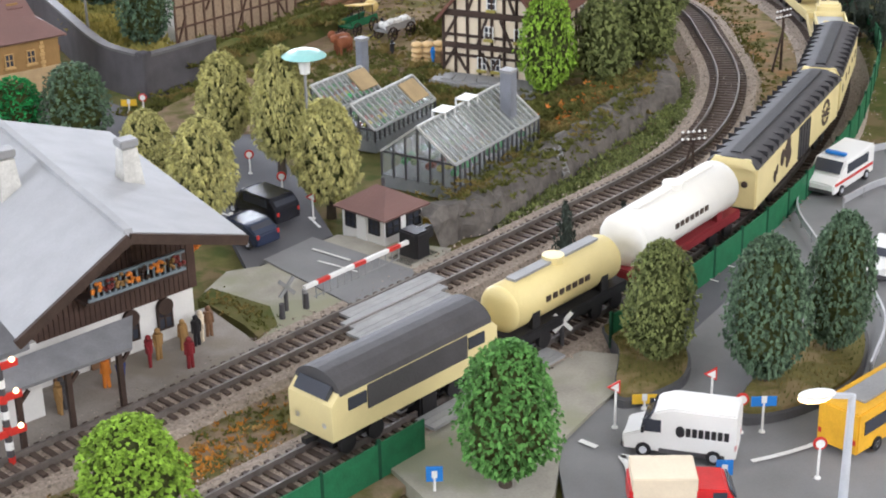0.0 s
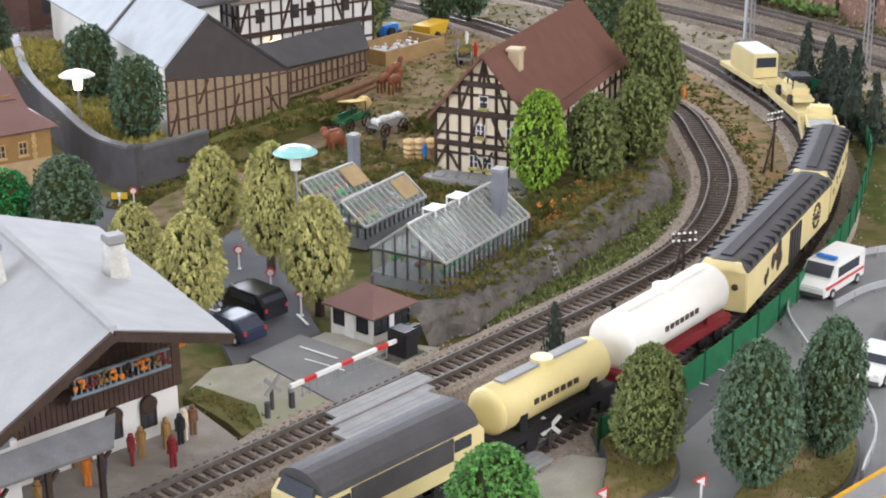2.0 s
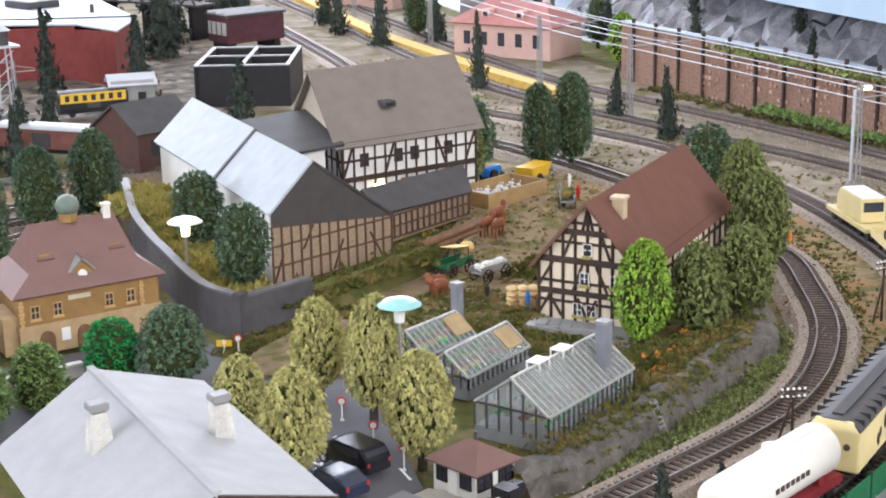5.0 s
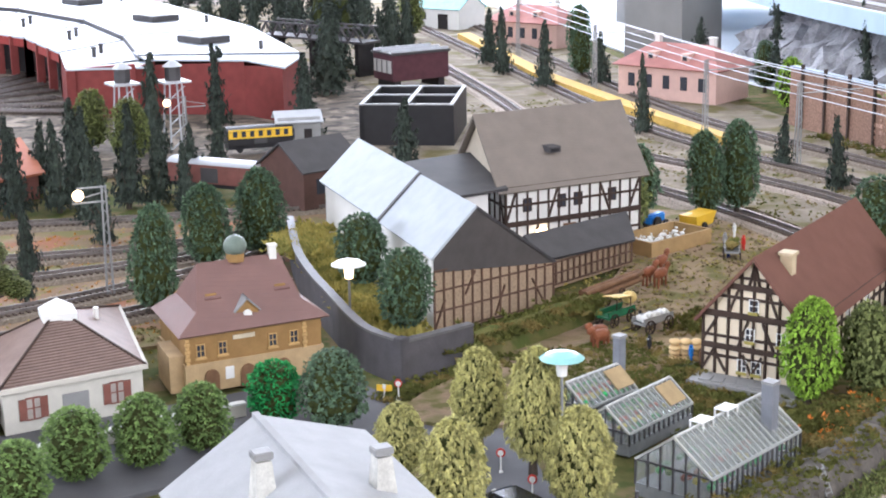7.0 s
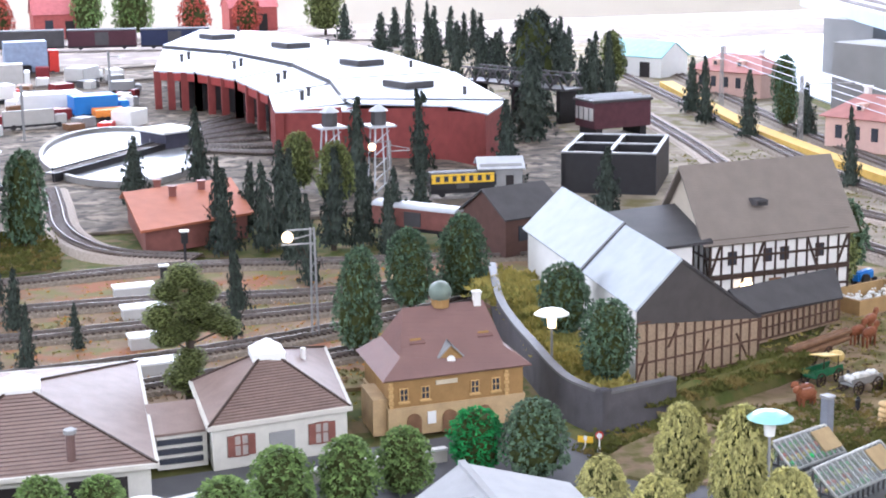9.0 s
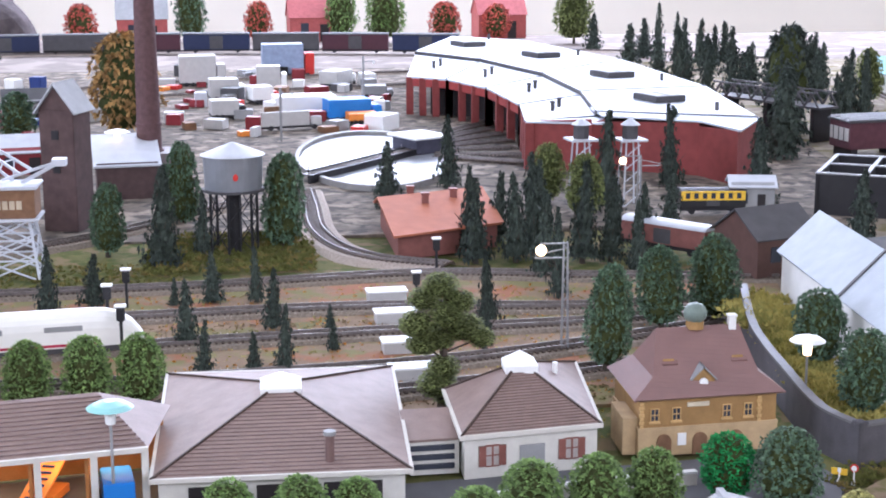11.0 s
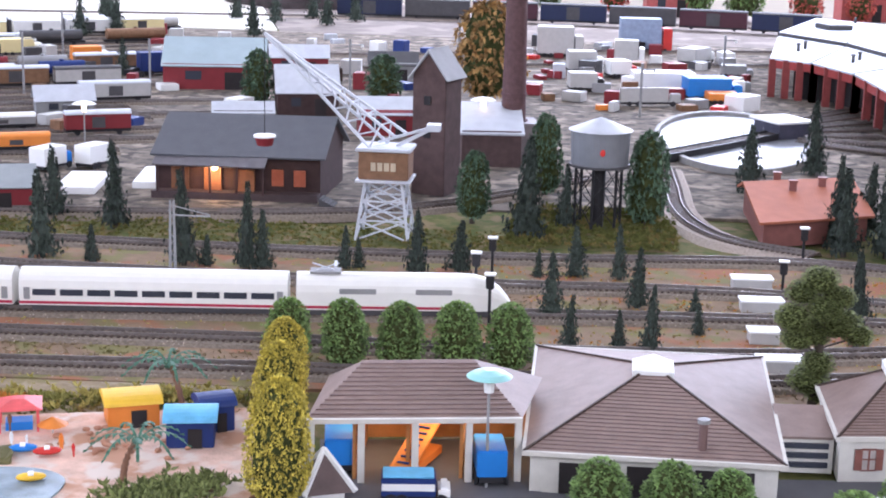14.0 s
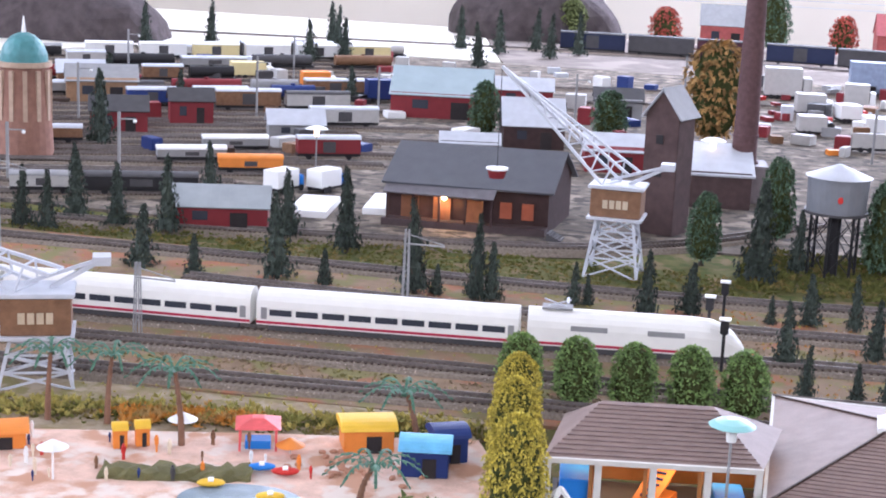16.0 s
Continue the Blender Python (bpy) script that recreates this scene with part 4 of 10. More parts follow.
def gate_hut():
    t = thing("crossing_keepers_hut", 0.4785, 0.779, 0, 17, "white crossing keeper's hut with a maroon hipped roof", "hut")
    part("wall", box(0, 0, 0, 0.033, 0.036, 0.0225), WPLASTER, t)
    a, b, z, h = 0.0205, 0.022, 0.0215, 0.0335
    hip_roof("roof", [(-a, -b, z), (a, -b, z), (a, b, z), (-a, b, z)], [(0, -0.004, h), (0, 0.004, h)], 0.0016, ROOF_MAROON, t)
    for x, s in ((-0.0095, 0), (0.0085, 0)):
        window(t, (x, -0.018, 0.0095), (1, 0, 0), 0.011, 0.0085, frame=BLACK)
    for y in (-0.010, 0.010):
        window(t, (-0.0165, y, 0.0095), (0, 1, 0), 0.008, 0.009, frame=BLACK)
    part("door", box(-0.0168, 0.001, 0, 0.0012, 0.008, 0.018), WHITE, t)
    part("vent_pipe", cyl(0.006, 0.004, 0.029, 0.0012, 0.007), DGREY, t)


gate_hut()


def greenhouse(x, y, turn, L, W, eave, ridge, label, stack, vents):
    t = thing("greenhouse", x, y, 0.002, turn, label, "greenhouse", "greenhouses")
    alu = mat("pale_glazing_bar", (0.36, 0.37, 0.36), 0.5, 0.15)
    rim = mat("weathered_rim", (0.48, 0.48, 0.46), 0.6, 0.3, 120)
    part("base", box(0, 0, -0.004, L, W, 0.009), mat("grey_plinth", (0.22, 0.23, 0.24)), t)
    pane = part("panes", box(0, 0, 0.005, L - 0.001, W - 0.001, eave - 0.005), GLASS, t)
    pr = solid(bmesh.new(), [(-L / 2, -W / 2, eave), (-L / 2, W / 2, eave), (-L / 2, 0, ridge)], (L, 0, 0))
    part("roof_panes", pr, glass("roof_glass_" + str(stack), (0.34, 0.37, 0.35), 0.42), t)
    bars = int(L / 0.0060)
    for k in range(bars + 1):
        xx = -L / 2 + L * k / bars
        for s in (-1, 1):
            beam(t, (xx, s * W / 2, eave), (xx, 0, ridge), 0.0011, 0.0011, alu)
            if k % 2 == 0 or s < 0:
                piece("post", DGREY, t, xx, s * W / 2, (eave + 0.004) / 2, 0.0011, 0.0011, eave - 0.004)
    for s in (-1, 1):
        beam(t, (-L / 2, s * W / 2, eave), (L / 2, s * W / 2, eave), 0.0016, 0.0016, alu)
    beam(t, (-L / 2, 0, ridge), (L / 2, 0, ridge), 0.0014, 0.0014, rim)
    for e in (-1, 1):
        for k in range(7):
            yy = -W / 2 + W * k / 6
            z1 = eave + (ridge - eave) * (1 - abs(yy) / (W / 2))
            piece("post", DGREY if e < 0 else alu, t, e * L / 2, yy, z1 / 2 + 0.002, 0.0011, 0.0011, z1 - 0.004)
        beam(t, (e * L / 2, -W / 2, eave), (e * L / 2, 0, ridge), 0.0014, 0.0014, rim)
        beam(t, (e * L / 2, W / 2, eave), (e * L / 2, 0, ridge), 0.0014, 0.0014, rim)
        beam(t, (e * L / 2, -W / 2, eave), (e * L / 2, W / 2, eave), 0.0013, 0.0013, DGREY)
    if stack:
        c = part("flue_shaft", box(L * 0.30, -W * 0.30, 0.004, 0.0085, 0.0085, ridge + 0.012, 0), mat("grey_stack", (0.20, 0.21, 0.24)), t)
        part("cap", box(L * 0.30, -W * 0.30, ridge + 0.016, 0.0095, 0.0095, 0.002), GREY, c)
    for v in vents:
        b = bmesh.new()
        boxb(b, v, 0.002, ridge + 0.001, 0.014, 0.010, 0.001)
        for sx in (-0.006, 0.006):
            for sy in (-0.003, 0.007):
                boxb(b, v + sx, sy, ridge - 0.004, 0.001, 0.001, 0.006)
        part("vent", b, WHITE, t, "white raised roof vent")
    # benches with plants inside
    rng = random.Random(int(L * 1e4))
    for j, col in enumerate(("emerald", "yellow", "rust", "green", "emerald")):
        bm = bmesh.new()
        for k in range(14):
            ballb(bm, rng.uniform(-L * 0.42, L * 0.42), (j - 2) * W * 0.18, 0.010 + rng.uniform(0, 0.004), 0.0028, sub=1)
        tagged(part("bedding_plants", bm, LEAVES[col], t), kind="stuff")
    if not vents:
        part("straw_mat", box(L * 0.33, -W * 0.25, (eave + ridge) / 2 + 0.001, 0.020, W * 0.45, 0.0012, 0, tilt=(math.degrees(math.atan2(ridge - eave, W / 2)), 0)), mat("straw_mat", (0.42, 0.31, 0.17)), t)
    return t


greenhouse(0.5855, 0.8585, 27, 0.112, 0.058, 0.0215, 0.0430, "long glazed greenhouse with a grey stack and white roof vents", True, (-0.020, 0.010))
greenhouse(0.577, 0.956, 28, 0.082, 0.040, 0.0130, 0.0290, "low glazed greenhouse partly covered with a straw mat", False, ())
greenhouse(0.568, 1.012, 24, 0.060, 0.040, 0.0110, 0.0270, "low glazed greenhouse behind the others", False, ())
t = thing("boiler_stack", 0.603, 1.035, 0, 20, "square grey boiler stack of the nursery", "chimney")
part("shaft", box(0, 0, 0, 0.0075, 0.0075, 0.046, 0, 0.0006), mat("grey_stack", (0.20, 0.21, 0.24)), t)
part("cap", box(0, 0, 0.046, 0.0085, 0.0085, 0.002), GREY, t)


def town_house():
    t = thing("town_hall", 0, 0, 0, 0, "ochre stone town hall with a maroon hipped roof and clock cupola", "town hall")
    fl, fr, br, bl = V(0.290, 1.166, 0), V(0.416, 1.178, 0), V(0.412, 1.272, 0), V(0.288, 1.262, 0)
    i = lambda p, q, k: p + (q - p) * k
    c = (fl + br) / 2
    w = [i(p, c, 0.10) for p in (fl, fr, br, bl)]
    part("wall", solid(bmesh.new(), w, V(0, 0, 0.050)), OCHRE, t)
    part("ground_floor", solid(bmesh.new(), [i(p, c, 0.08) for p in (fl, fr, br, bl)], V(0, 0, 0.022)), mat("pale_ochre", (0.46, 0.33, 0.18), 0.8), t)
    z = V(0, 0, 0.048)
    knee = [i(p, c, 0.30) + V(0, 0, 0.062) for p in (fl, fr, br, bl)]
    ev = [p + z for p in (fl, fr, br, bl)]
    for a in range(4):
        b = (a + 1) % 4
        part("roof", slab(bmesh.new(), [ev[a], ev[b], knee[b], knee[a]], 0.0018), ROOF_MAROON, t)
    hip_roof("roof", knee, [V(0.318, 1.216, 0.093), V(0.388, 1.223, 0.093)], 0.0018, ROOF_MAROON, t)
    u = (w[1] - w[0]).normalized()
    for s in (0.012, 0.030, 0.072, 0.090):
        window(t, w[0] + u * s + V(0, 0, 0.029), u, 0.0065, 0.010, frame=mat("ochre_frame", (0.55, 0.36, 0.15)))
    for s in (0.020, 0.050, 0.080):
        p = w[0] + u * s
        bm = box(p.x, p.y - 0.001, 0, 0.012, 0.003, 0.012, 5.4)
        cylb(bm, p.x, p.y + 0.0005, 0.012, 0.006, 0.003, None, 12, (90, 0, 5.4))
        part("arched_door", bm, WOOD, t)
    p = w[0] + u * 0.035
    part("notice", box(p.x, p.y - 0.0012, 0.008, 0.007, 0.0012, 0.010, 5.4), WHITE, t)
    m = i(fl, fr, 0.47) + V(0, 0.010, 0.040)
    d = part("dormer", solid(bmesh.new(), [m + V(-0.009, 0, 0), m + V(0.009, 0, 0), m + V(0.009, 0, 0.020), m + V(0, 0, 0.028), m + V(-0.009, 0, 0.020)], V(0, 0.022, 0)), OCHRE, t, "ochre gabled dormer with a clock")
    part("clock", cyl(m.x, m.y, m.z + 0.017, 0.0035, 0.002, None, 14, (90, 0, 0)), WHITE, d)
    for s in (-1, 1):
        part("dormer_roof", slab(bmesh.new(), [m + V(s * 0.011, -0.002, 0.0195), m + V(0, -0.002, 0.0305), m + V(0, 0.022, 0.0305), m + V(s * 0.011, 0.022, 0.0195)], 0.0012), GREY, d)
    for k in (0.26, 0.72):
        q = i(fl, fr, k) + V(0, 0.028, 0.062)
        e = part("dormer", box(q.x, q.y + 0.004, q.z, 0.009, 0.016, 0.011, 5), OCHRE, t)
        part("dormer_window", box(q.x, q.y - 0.0042, q.z + 0.003, 0.005, 0.001, 0.005, 5), PANE, e)
        part("dormer_roof", box(q.x + 0.0005, q.y + 0.006, q.z + 0.0125, 0.013, 0.028, 0.0014, 5, tilt=(24, 0)), ROOF_MAROON, e)
    # cornice, string course, sills and corner stones
    sill = mat("ochre_frame", (0.55, 0.36, 0.15))
    for z0, hh, o in ((0.0215, 0.0022, 0.075), (0.0455, 0.0024, 0.085)):
        part("string_course", solid(bmesh.new(), [i(p, c, o) + V(0, 0, z0) for p in (fl, fr, br, bl)], V(0, 0, hh)), mat("pale_ochre", (0.46, 0.33, 0.18)), t)
    for s in (0.012, 0.030, 0.072, 0.090):
        p = w[0] + u * s
        part("sill", box(p.x, p.y - 0.0012, 0.0272, 0.0092, 0.0026, 0.0014, 5.4), sill, t)
    for j in range(7):
        for s in (0.0015, 0.0995):
            p = w[0] + u * s
            part("corner_stone", box(p.x, p.y - 0.0004, 0.0235 + 0.0031 * j, 0.0042 if j % 2 else 0.0028, 0.0012, 0.0024, 5.4), sill, t)
    p = w[0] + u * 0.048
    part("plaque", box(p.x, p.y - 0.0010, 0.0395, 0.018, 0.0014, 0.0034, 5.4), mat("pale_plaque", (0.60, 0.52, 0.38)), t)
    k = V(0.351, 1.2195, 0.091)
    cu = part("cupola", cyl(k.x, k.y, k.z, 0.0075, 0.012, None, 8), OCHRE, t)
    part("dome", ball(k.x, k.y, k.z + 0.0125, 0.0095, 0.0095, 0.009, 3), mat("verdigris", (0.16, 0.20, 0.17), 0.5), cu)
    chimney(t, 0.382, 1.221, 0.089, 0.006, 0.011, WPLASTER)
    # timber loggia on the end wall
    part("loggia", box(0.290, 1.20, 0, 0.012, 0.045, 0.030), mat("pale_ochre", (0.46, 0.33, 0.18)), t)


town_house()


EAVES = mat("cream_eaves_board", (0.60, 0.57, 0.51), 0.7, 0.1, 60)


def pyramid_hall(name, label, ev, apex, wall_z, doors, cap=True):
    """A fire-station hall with a shallow pyramid roof, white eaves board and white skylight."""
    t = thing(name, 0, 0, 0, 0, label, "fire station")
    ev = [Vector(p) for p in ev]
    A = Vector(apex)
    c = sum(ev, Vector()) / 4
    w = [p + (c - p) * 0.05 for p in ev]
    base = [V(p.x, p.y, 0) for p in w]
    part("wall", solid(bmesh.new(), base, V(0, 0, wall_z)), mat("pale_render", (0.62, 0.60, 0.54), 0.8, 0.1), t)
    for a in range(4):
        b = (a + 1) % 4
        part("roof", slab(bmesh.new(), [ev[a], ev[b], A], 0.0015), ROOF_FIRE, t)
        e = (ev[b] - ev[a]).normalized() * 0.001
        beam(t, ev[a] - e + V(0, 0, -0.001), ev[b] + e + V(0, 0, -0.001), 0.0034, 0.0026, EAVES)
        n = 24
        for k in range(1, n):
            f = k / n
            if a == 0:
                p, q = ev[a] + (A - ev[a]) * f, ev[b] + (A - ev[b]) * f
                piece("shingle_course", mat("brown_shingle", (0.17, 0.115, 0.10), 0.8, 0.3, 120), t, *((p + q) / 2 + V(0, 0, 0.0003)), (q - p).length, 0.0012, 0.0006, math.degrees(math.atan2((q - p).y, (q - p).x)))
    for p in ev:
        beam(t, p + V(0, 0, 0.0006), A + V(0, 0, 0.0006), 0.0016, 0.0016, DWOOD)
    if cap:
        s = 0.017 if name == "fire_station" else 0.014
        k = part("skylight", box(A.x, A.y, A.z - 0.006, 1.86 * s, 1.86 * s, 0.006), WHITE, t)
        part("skylight_top", cyl(A.x, A.y, A.z, s * 1.35, 0.010, 0.0003, 4, (0, 0, 45)), WHITE, k)
    u = (w[1] - w[0]).normalized()
    ang = math.degrees(math.atan2(u.y, u.x))
    for s, wd, z, h, m in doors:
        p = V(w[0].x, w[0].y, 0) + u * s
        part("door" if z < 0.002 else "window", box(p.x, p.y, z, wd, 0.0024, h, ang), m, t)
        if z > 0.002:
            rb = mat("red_brown_frame", (0.22, 0.09, 0.07))
            for k in (-0.36, 0, 0.36):
                q = p + u * wd * k
                part("shutter" if k else "mullion", box(q.x, q.y - 0.0009, z, wd * (0.26 if k else 0.06), 0.0018, h, ang), rb, t)
            for zz in (z - 0.0006, z + h * 0.5, z + h - 0.0004):
                part("glazing_bar", box(p.x, p.y - 0.0008, zz, wd * 0.5, 0.0018, 0.0009, ang), rb, t)
    return t


# near-black that paints the shade inside openings; the hall doors use it too
INTERIOR_SHADE = mat("painted_interior_shade", (0.035, 0.03, 0.03), 0.9)
h = pyramid_hall("fire_station", "fire station hall with a shallow brown shingled pyramid roof", [(-0.0765, 1.070, 0.033), (0.108, 1.072, 0.033), (0.1125, 1.335, 0.033), (-0.082, 1.332, 0.033)], (0.0155, 1.205, 0.060), 0.032, [(0.042, 0.042, 0, 0.024, INTERIOR_SHADE), (0.090, 0.042, 0, 0.024, INTERIOR_SHADE), (0.138, 0.042, 0, 0.024, INTERIOR_SHADE)])
part("flue", cyl(0.050, 1.088, 0.036, 0.0032, 0.020), mat("brown_flue", (0.16, 0.10, 0.09)), h)
part("flue_cap", cyl(0.050, 1.088, 0.056, 0.0046, 0.003), GREY, h)
REDW = mat("pale_shuttered_pane", (0.40, 0.36, 0.33), 0.3)
h = pyramid_hall("fire_brigade_office", "small pale fire brigade office with a brown pyramid roof", [(0.150, 1.130, 0.036), (0.261, 1.149, 0.036), (0.272, 1.320, 0.036), (0.149, 1.252, 0.036)], (0.207, 1.216, 0.068), 0.035, [(0.022, 0.022, 0.010, 0.016, REDW), (0.054, 0.020, 0.0, 0.024, GREY), (0.086, 0.022, 0.010, 0.016, REDW)])
part("flue", cyl(0.240, 1.24, 0.05, 0.0022, 0.010), WHITE, h)
t = thing("connecting_wing", 0, 0, 0, 0, "low glazed wing between the fire station halls", "building")
part("wall", box(0.130, 1.175, 0, 0.038, 0.05, 0.028, 4), mat("pale_render", (0.62, 0.60, 0.54)), t)
part("roof", slab(bmesh.new(), [(0.109, 1.146, 0.029), (0.150, 1.150, 0.029), (0.150, 1.205, 0.036), (0.109, 1.202, 0.036)], 0.002), ROOF_FIRE, t)
for k in range(3):
    part("window_band", box(0.130, 1.1485, 0.005 + 0.0075 * k, 0.034, 0.0022, 0.004, 4), PANE, t)


t = thing("parapet_wall", 0, 0, 0, 0, "low cream parapet behind the row of round trees", "wall", "", "structure")
for a, b in (((0.100, 1.052), (0.170, 1.076)), ((0.171, 1.0765), (0.250, 1.096)), ((0.251, 1.0965), (0.325, 1.106))):
    beam(t, (*a, 0.0045), (*b, 0.0045), 0.011, 0.004, EAVES).name = "parapet"
    beam(t, (*a, 0.0108), (*b, 0.0108), 0.0016, 0.006, WHITE).name = "coping"


def garage():
    t = thing("vehicle_shed", 0, 0, 0, 0, "open fire engine shed with a hipped brown shingle roof, lit inside", "garage")
    fl, fr, br, bl = V(-0.232, 1.062, 0.050), V(-0.079, 1.092, 0.050), V(-0.0705, 1.200, 0.047), V(-0.236, 1.175, 0.047)
    hip_roof("roof", [fl, fr, br, bl], [V(-0.204, 1.150, 0.069), V(-0.122, 1.168, 0.069)], 0.0018, ROOF_FIRE, t)
    u = (fr - fl).normalized()
    L = (fr - fl).length
    beam(t, fl + V(0, -0.001, -0.001), fr + V(0, -0.001, -0.001), 0.0036, 0.003, EAVES)
    r0, r1 = V(-0.204, 1.150, 0.069), V(-0.122, 1.168, 0.069)
    for k in range(1, 13):
        f = k / 13
        p, q = fl + (r0 - fl) * f, fr + (r1 - fr) * f
        piece("shingle_course", mat("brown_shingle", (0.23, 0.155, 0.135)), t, *((p + q) / 2 + V(0, 0, 0.0004)), (q - p).length, 0.0016, 0.0007, 11.1)
    back = solid(bmesh.new(), [V(-0.228, 1.165, 0), V(-0.076, 1.192, 0), V(-0.076, 1.192, 0.046), V(-0.228, 1.165, 0.046)], V(-0.001, 0.004, 0))
    part("rear_wall", back, mat("ochre_board", (0.46, 0.21, 0.07)), t)
    for k in range(5):
        p = fl + u * L * k / 4
        part("post", box(p.x + (0.003 if k == 0 else -0.003 if k == 4 else 0), p.y + 0.003, 0, 0.005, 0.005, 0.048, 11), mat("pale_render", (0.62, 0.60, 0.54)), t)
        if 0 < k < 4:
            part("partition", box(p.x - 0.008, p.y + 0.050, 0, 0.0025, 0.085, 0.044, 3), mat("ochre_board", (0.46, 0.21, 0.07)), t)
    for s in (0.18, 0.5, 0.83):
        p = fl + u * L * s + V(-0.006, 0.04, -0.006)
        part("lamp_bulb", ball(p.x, p.y, p.z, 0.0028), WARM, t, "small warm ceiling bulb")
    part("floor_slab", box(-0.150, 1.11, -0.003, 0.16, 0.12, 0.004, 10), ASPHALT, t)
    lit = bpy.data.lights.new("shed_bulbs", "AREA")
    lit.energy, lit.color, lit.size, lit.size_y, lit.shape = 0.045, (1.0, 0.62, 0.25), 0.13, 0.04, "RECTANGLE"
    ob = new("shed_bulbs", lit)
    ob.matrix_world = look((-0.155, 1.118, 0.043), (-0.155, 1.13, 0.0))


garage()

# ---- grounds, roads and walls of the near part ----
patch("platform", [(0.06, 0.587), (0.276, 0.6505), (0.346, 0.673), (0.346, 0.690), (0.342, 0.735), (0.06, 0.70)], 0.004, PLATFORM, "grey station platform paving along the track", "platform", 0.009)
patch("crossing_apron", [(0.352, 0.668), (0.457, 0.699), (0.500, 0.733), (0.453, 0.79), (0.393, 0.772), (0.372, 0.776), (0.350, 0.757)], 0.003, CONCRETE, "weathered concrete apron at the level crossing", "pavement", 0.008)
patch("crossing_apron", [(0.345, 0.548), (0.477, 0.589), (0.508, 0.557), (0.495, 0.542), (0.459, 0.526), (0.425, 0.508), (0.396, 0.472), (0.3, 0.4), (0.3, 0.47), (0.345, 0.49)], 0.003, CONCRETE, "pale concrete apron beside the car park", "pavement", 0.008)
patch("road", [(0.385, 0.775), (0.452, 0.795), (0.478, 0.90), (0.50, 1.00), (0.47, 1.08), (0.38, 1.06), (0.42, 0.97), (0.405, 0.86)], 0.001, ASPHALT, "grey asphalt road leading to the level crossing", "road", 0.006)
patch("forecourt", [(-0.26, 0.90), (0.40, 1.02), (0.44, 1.10), (0.42, 1.17), (0.10, 1.13), (-0.26, 1.06)], 0.0005, ASPHALT, "asphalt forecourt before the fire station", "road", 0.006)
patch("car_park", [(0.384, 0.442), (0.421, 0.508), (0.456, 0.529), (0.515, 0.552), (0.525, 0.600), (0.65, 0.640), (0.73, 0.690), (0.80, 0.735), (0.90, 0.72), (0.90, 0.36), (0.5, 0.33)], 0.001, LIGHTROAD, "grey asphalt car park and ring road", "road", 0.006)
patch("crossing_road", [(0.397, 0.778), (0.437, 0.793), (0.464, 0.716), (0.458, 0.701), (0.412, 0.690)], 0.0040, LIGHTROAD, "grey ramped road slab leading over the level crossing", "road", 0.006)
patch("grass_strip", [(0.342, 0.748), (0.354, 0.757), (0.372, 0.716), (0.366, 0.694), (0.350, 0.684), (0.350, 0.702)], 0.0042, GRASS, "mossy grass strip beside the platform end", "grass", 0.006)
patch("parking_bay", [(0.520, 0.596), (0.532, 0.562), (0.548, 0.566), (0.625, 0.604), (0.655, 0.640)], 0.0014, ASPHALT, "dark asphalt parking bays along the green fence", "car park", 0.005)
t = thing("crossing_planks", 0, 0, 0, 0, "grey planked crossing plates between the rails", "level crossing")
for a, b in (((0.400, 0.676), (0.468, 0.696)), ((0.392, 0.652), (0.460, 0.672)), ((0.395, 0.6645), (0.463, 0.6845))):
    for k in range(3):
        s = (k - 1) * 0.0042
        ang = math.degrees(math.atan2(b[1] - a[1], b[0] - a[0]))
        piece("plank", mat("grey_plank", (0.33, 0.33, 0.33), 0.7, 0.2, 100, rnd=0.2), t, (a[0] + b[0]) / 2 - s * 0.28, (a[1] + b[1]) / 2 + s, 0.0062, 0.072, 0.0041, 0.0016, ang)
for a, b in (((0.365, 0.572), (0.470, 0.604)), ((0.370, 0.548), (0.476, 0.582))):
    for k in range(3):
        s = (k - 1) * 0.0042
        piece("plank", mat("grey_plank", (0.33, 0.33, 0.33)), t, (a[0] + b[0]) / 2 - s * 0.28, (a[1] + b[1]) / 2 + s, 0.0062, 0.10, 0.0041, 0.0016, 17)


def stripe(pts, w=0.0016, label="worn white painted road line"):
    line = curve_points(pts, 0.01)
    bm = ribbon(bmesh.new(), [(p + V(0, 0, 0.0047 if 0.40 < p.x < 0.46 and 0.69 < p.y < 0.79 else 0.0021), d) for p, d in line], [(-w, 0), (w, 0)])
    tagged(part("road_marking", bm, WHITE, None), label, "road marking", "road markings", "structure")


stripe([(0.433, 0.505), (0.437, 0.493), (0.440, 0.487)])
stripe([(0.441, 0.483), (0.4365, 0.470), (0.431, 0.463)], 0.0018)
stripe([(0.441, 0.483), (0.448, 0.473), (0.452, 0.466)], 0.0018)
stripe([(0.488, 0.447), (0.505, 0.444), (0.530, 0.443), (0.552, 0.447)], 0.0014)
for a, b in (((0.408, 0.865), (0.417, 0.838)), ((0.413, 0.825), (0.421, 0.803)), ((0.452, 0.828), (0.449, 0.80)), ((0.428, 0.775), (0.440, 0.745))):
    stripe([a, ((a[0] + b[0]) / 2, (a[1] + b[1]) / 2), b], 0.0009)
stripe([(0.4225, 0.757), (0.430, 0.741), (0.4375, 0.723)], 0.0007)
for k in range(5):
    x, y = 0.541 + 0.021 * k, 0.577 + 0.0105 * k
    stripe([(x, y), (x - 0.007, y + 0.017), (x - 0.015, y + 0.036)], 0.0006, "thin white parking bay line")


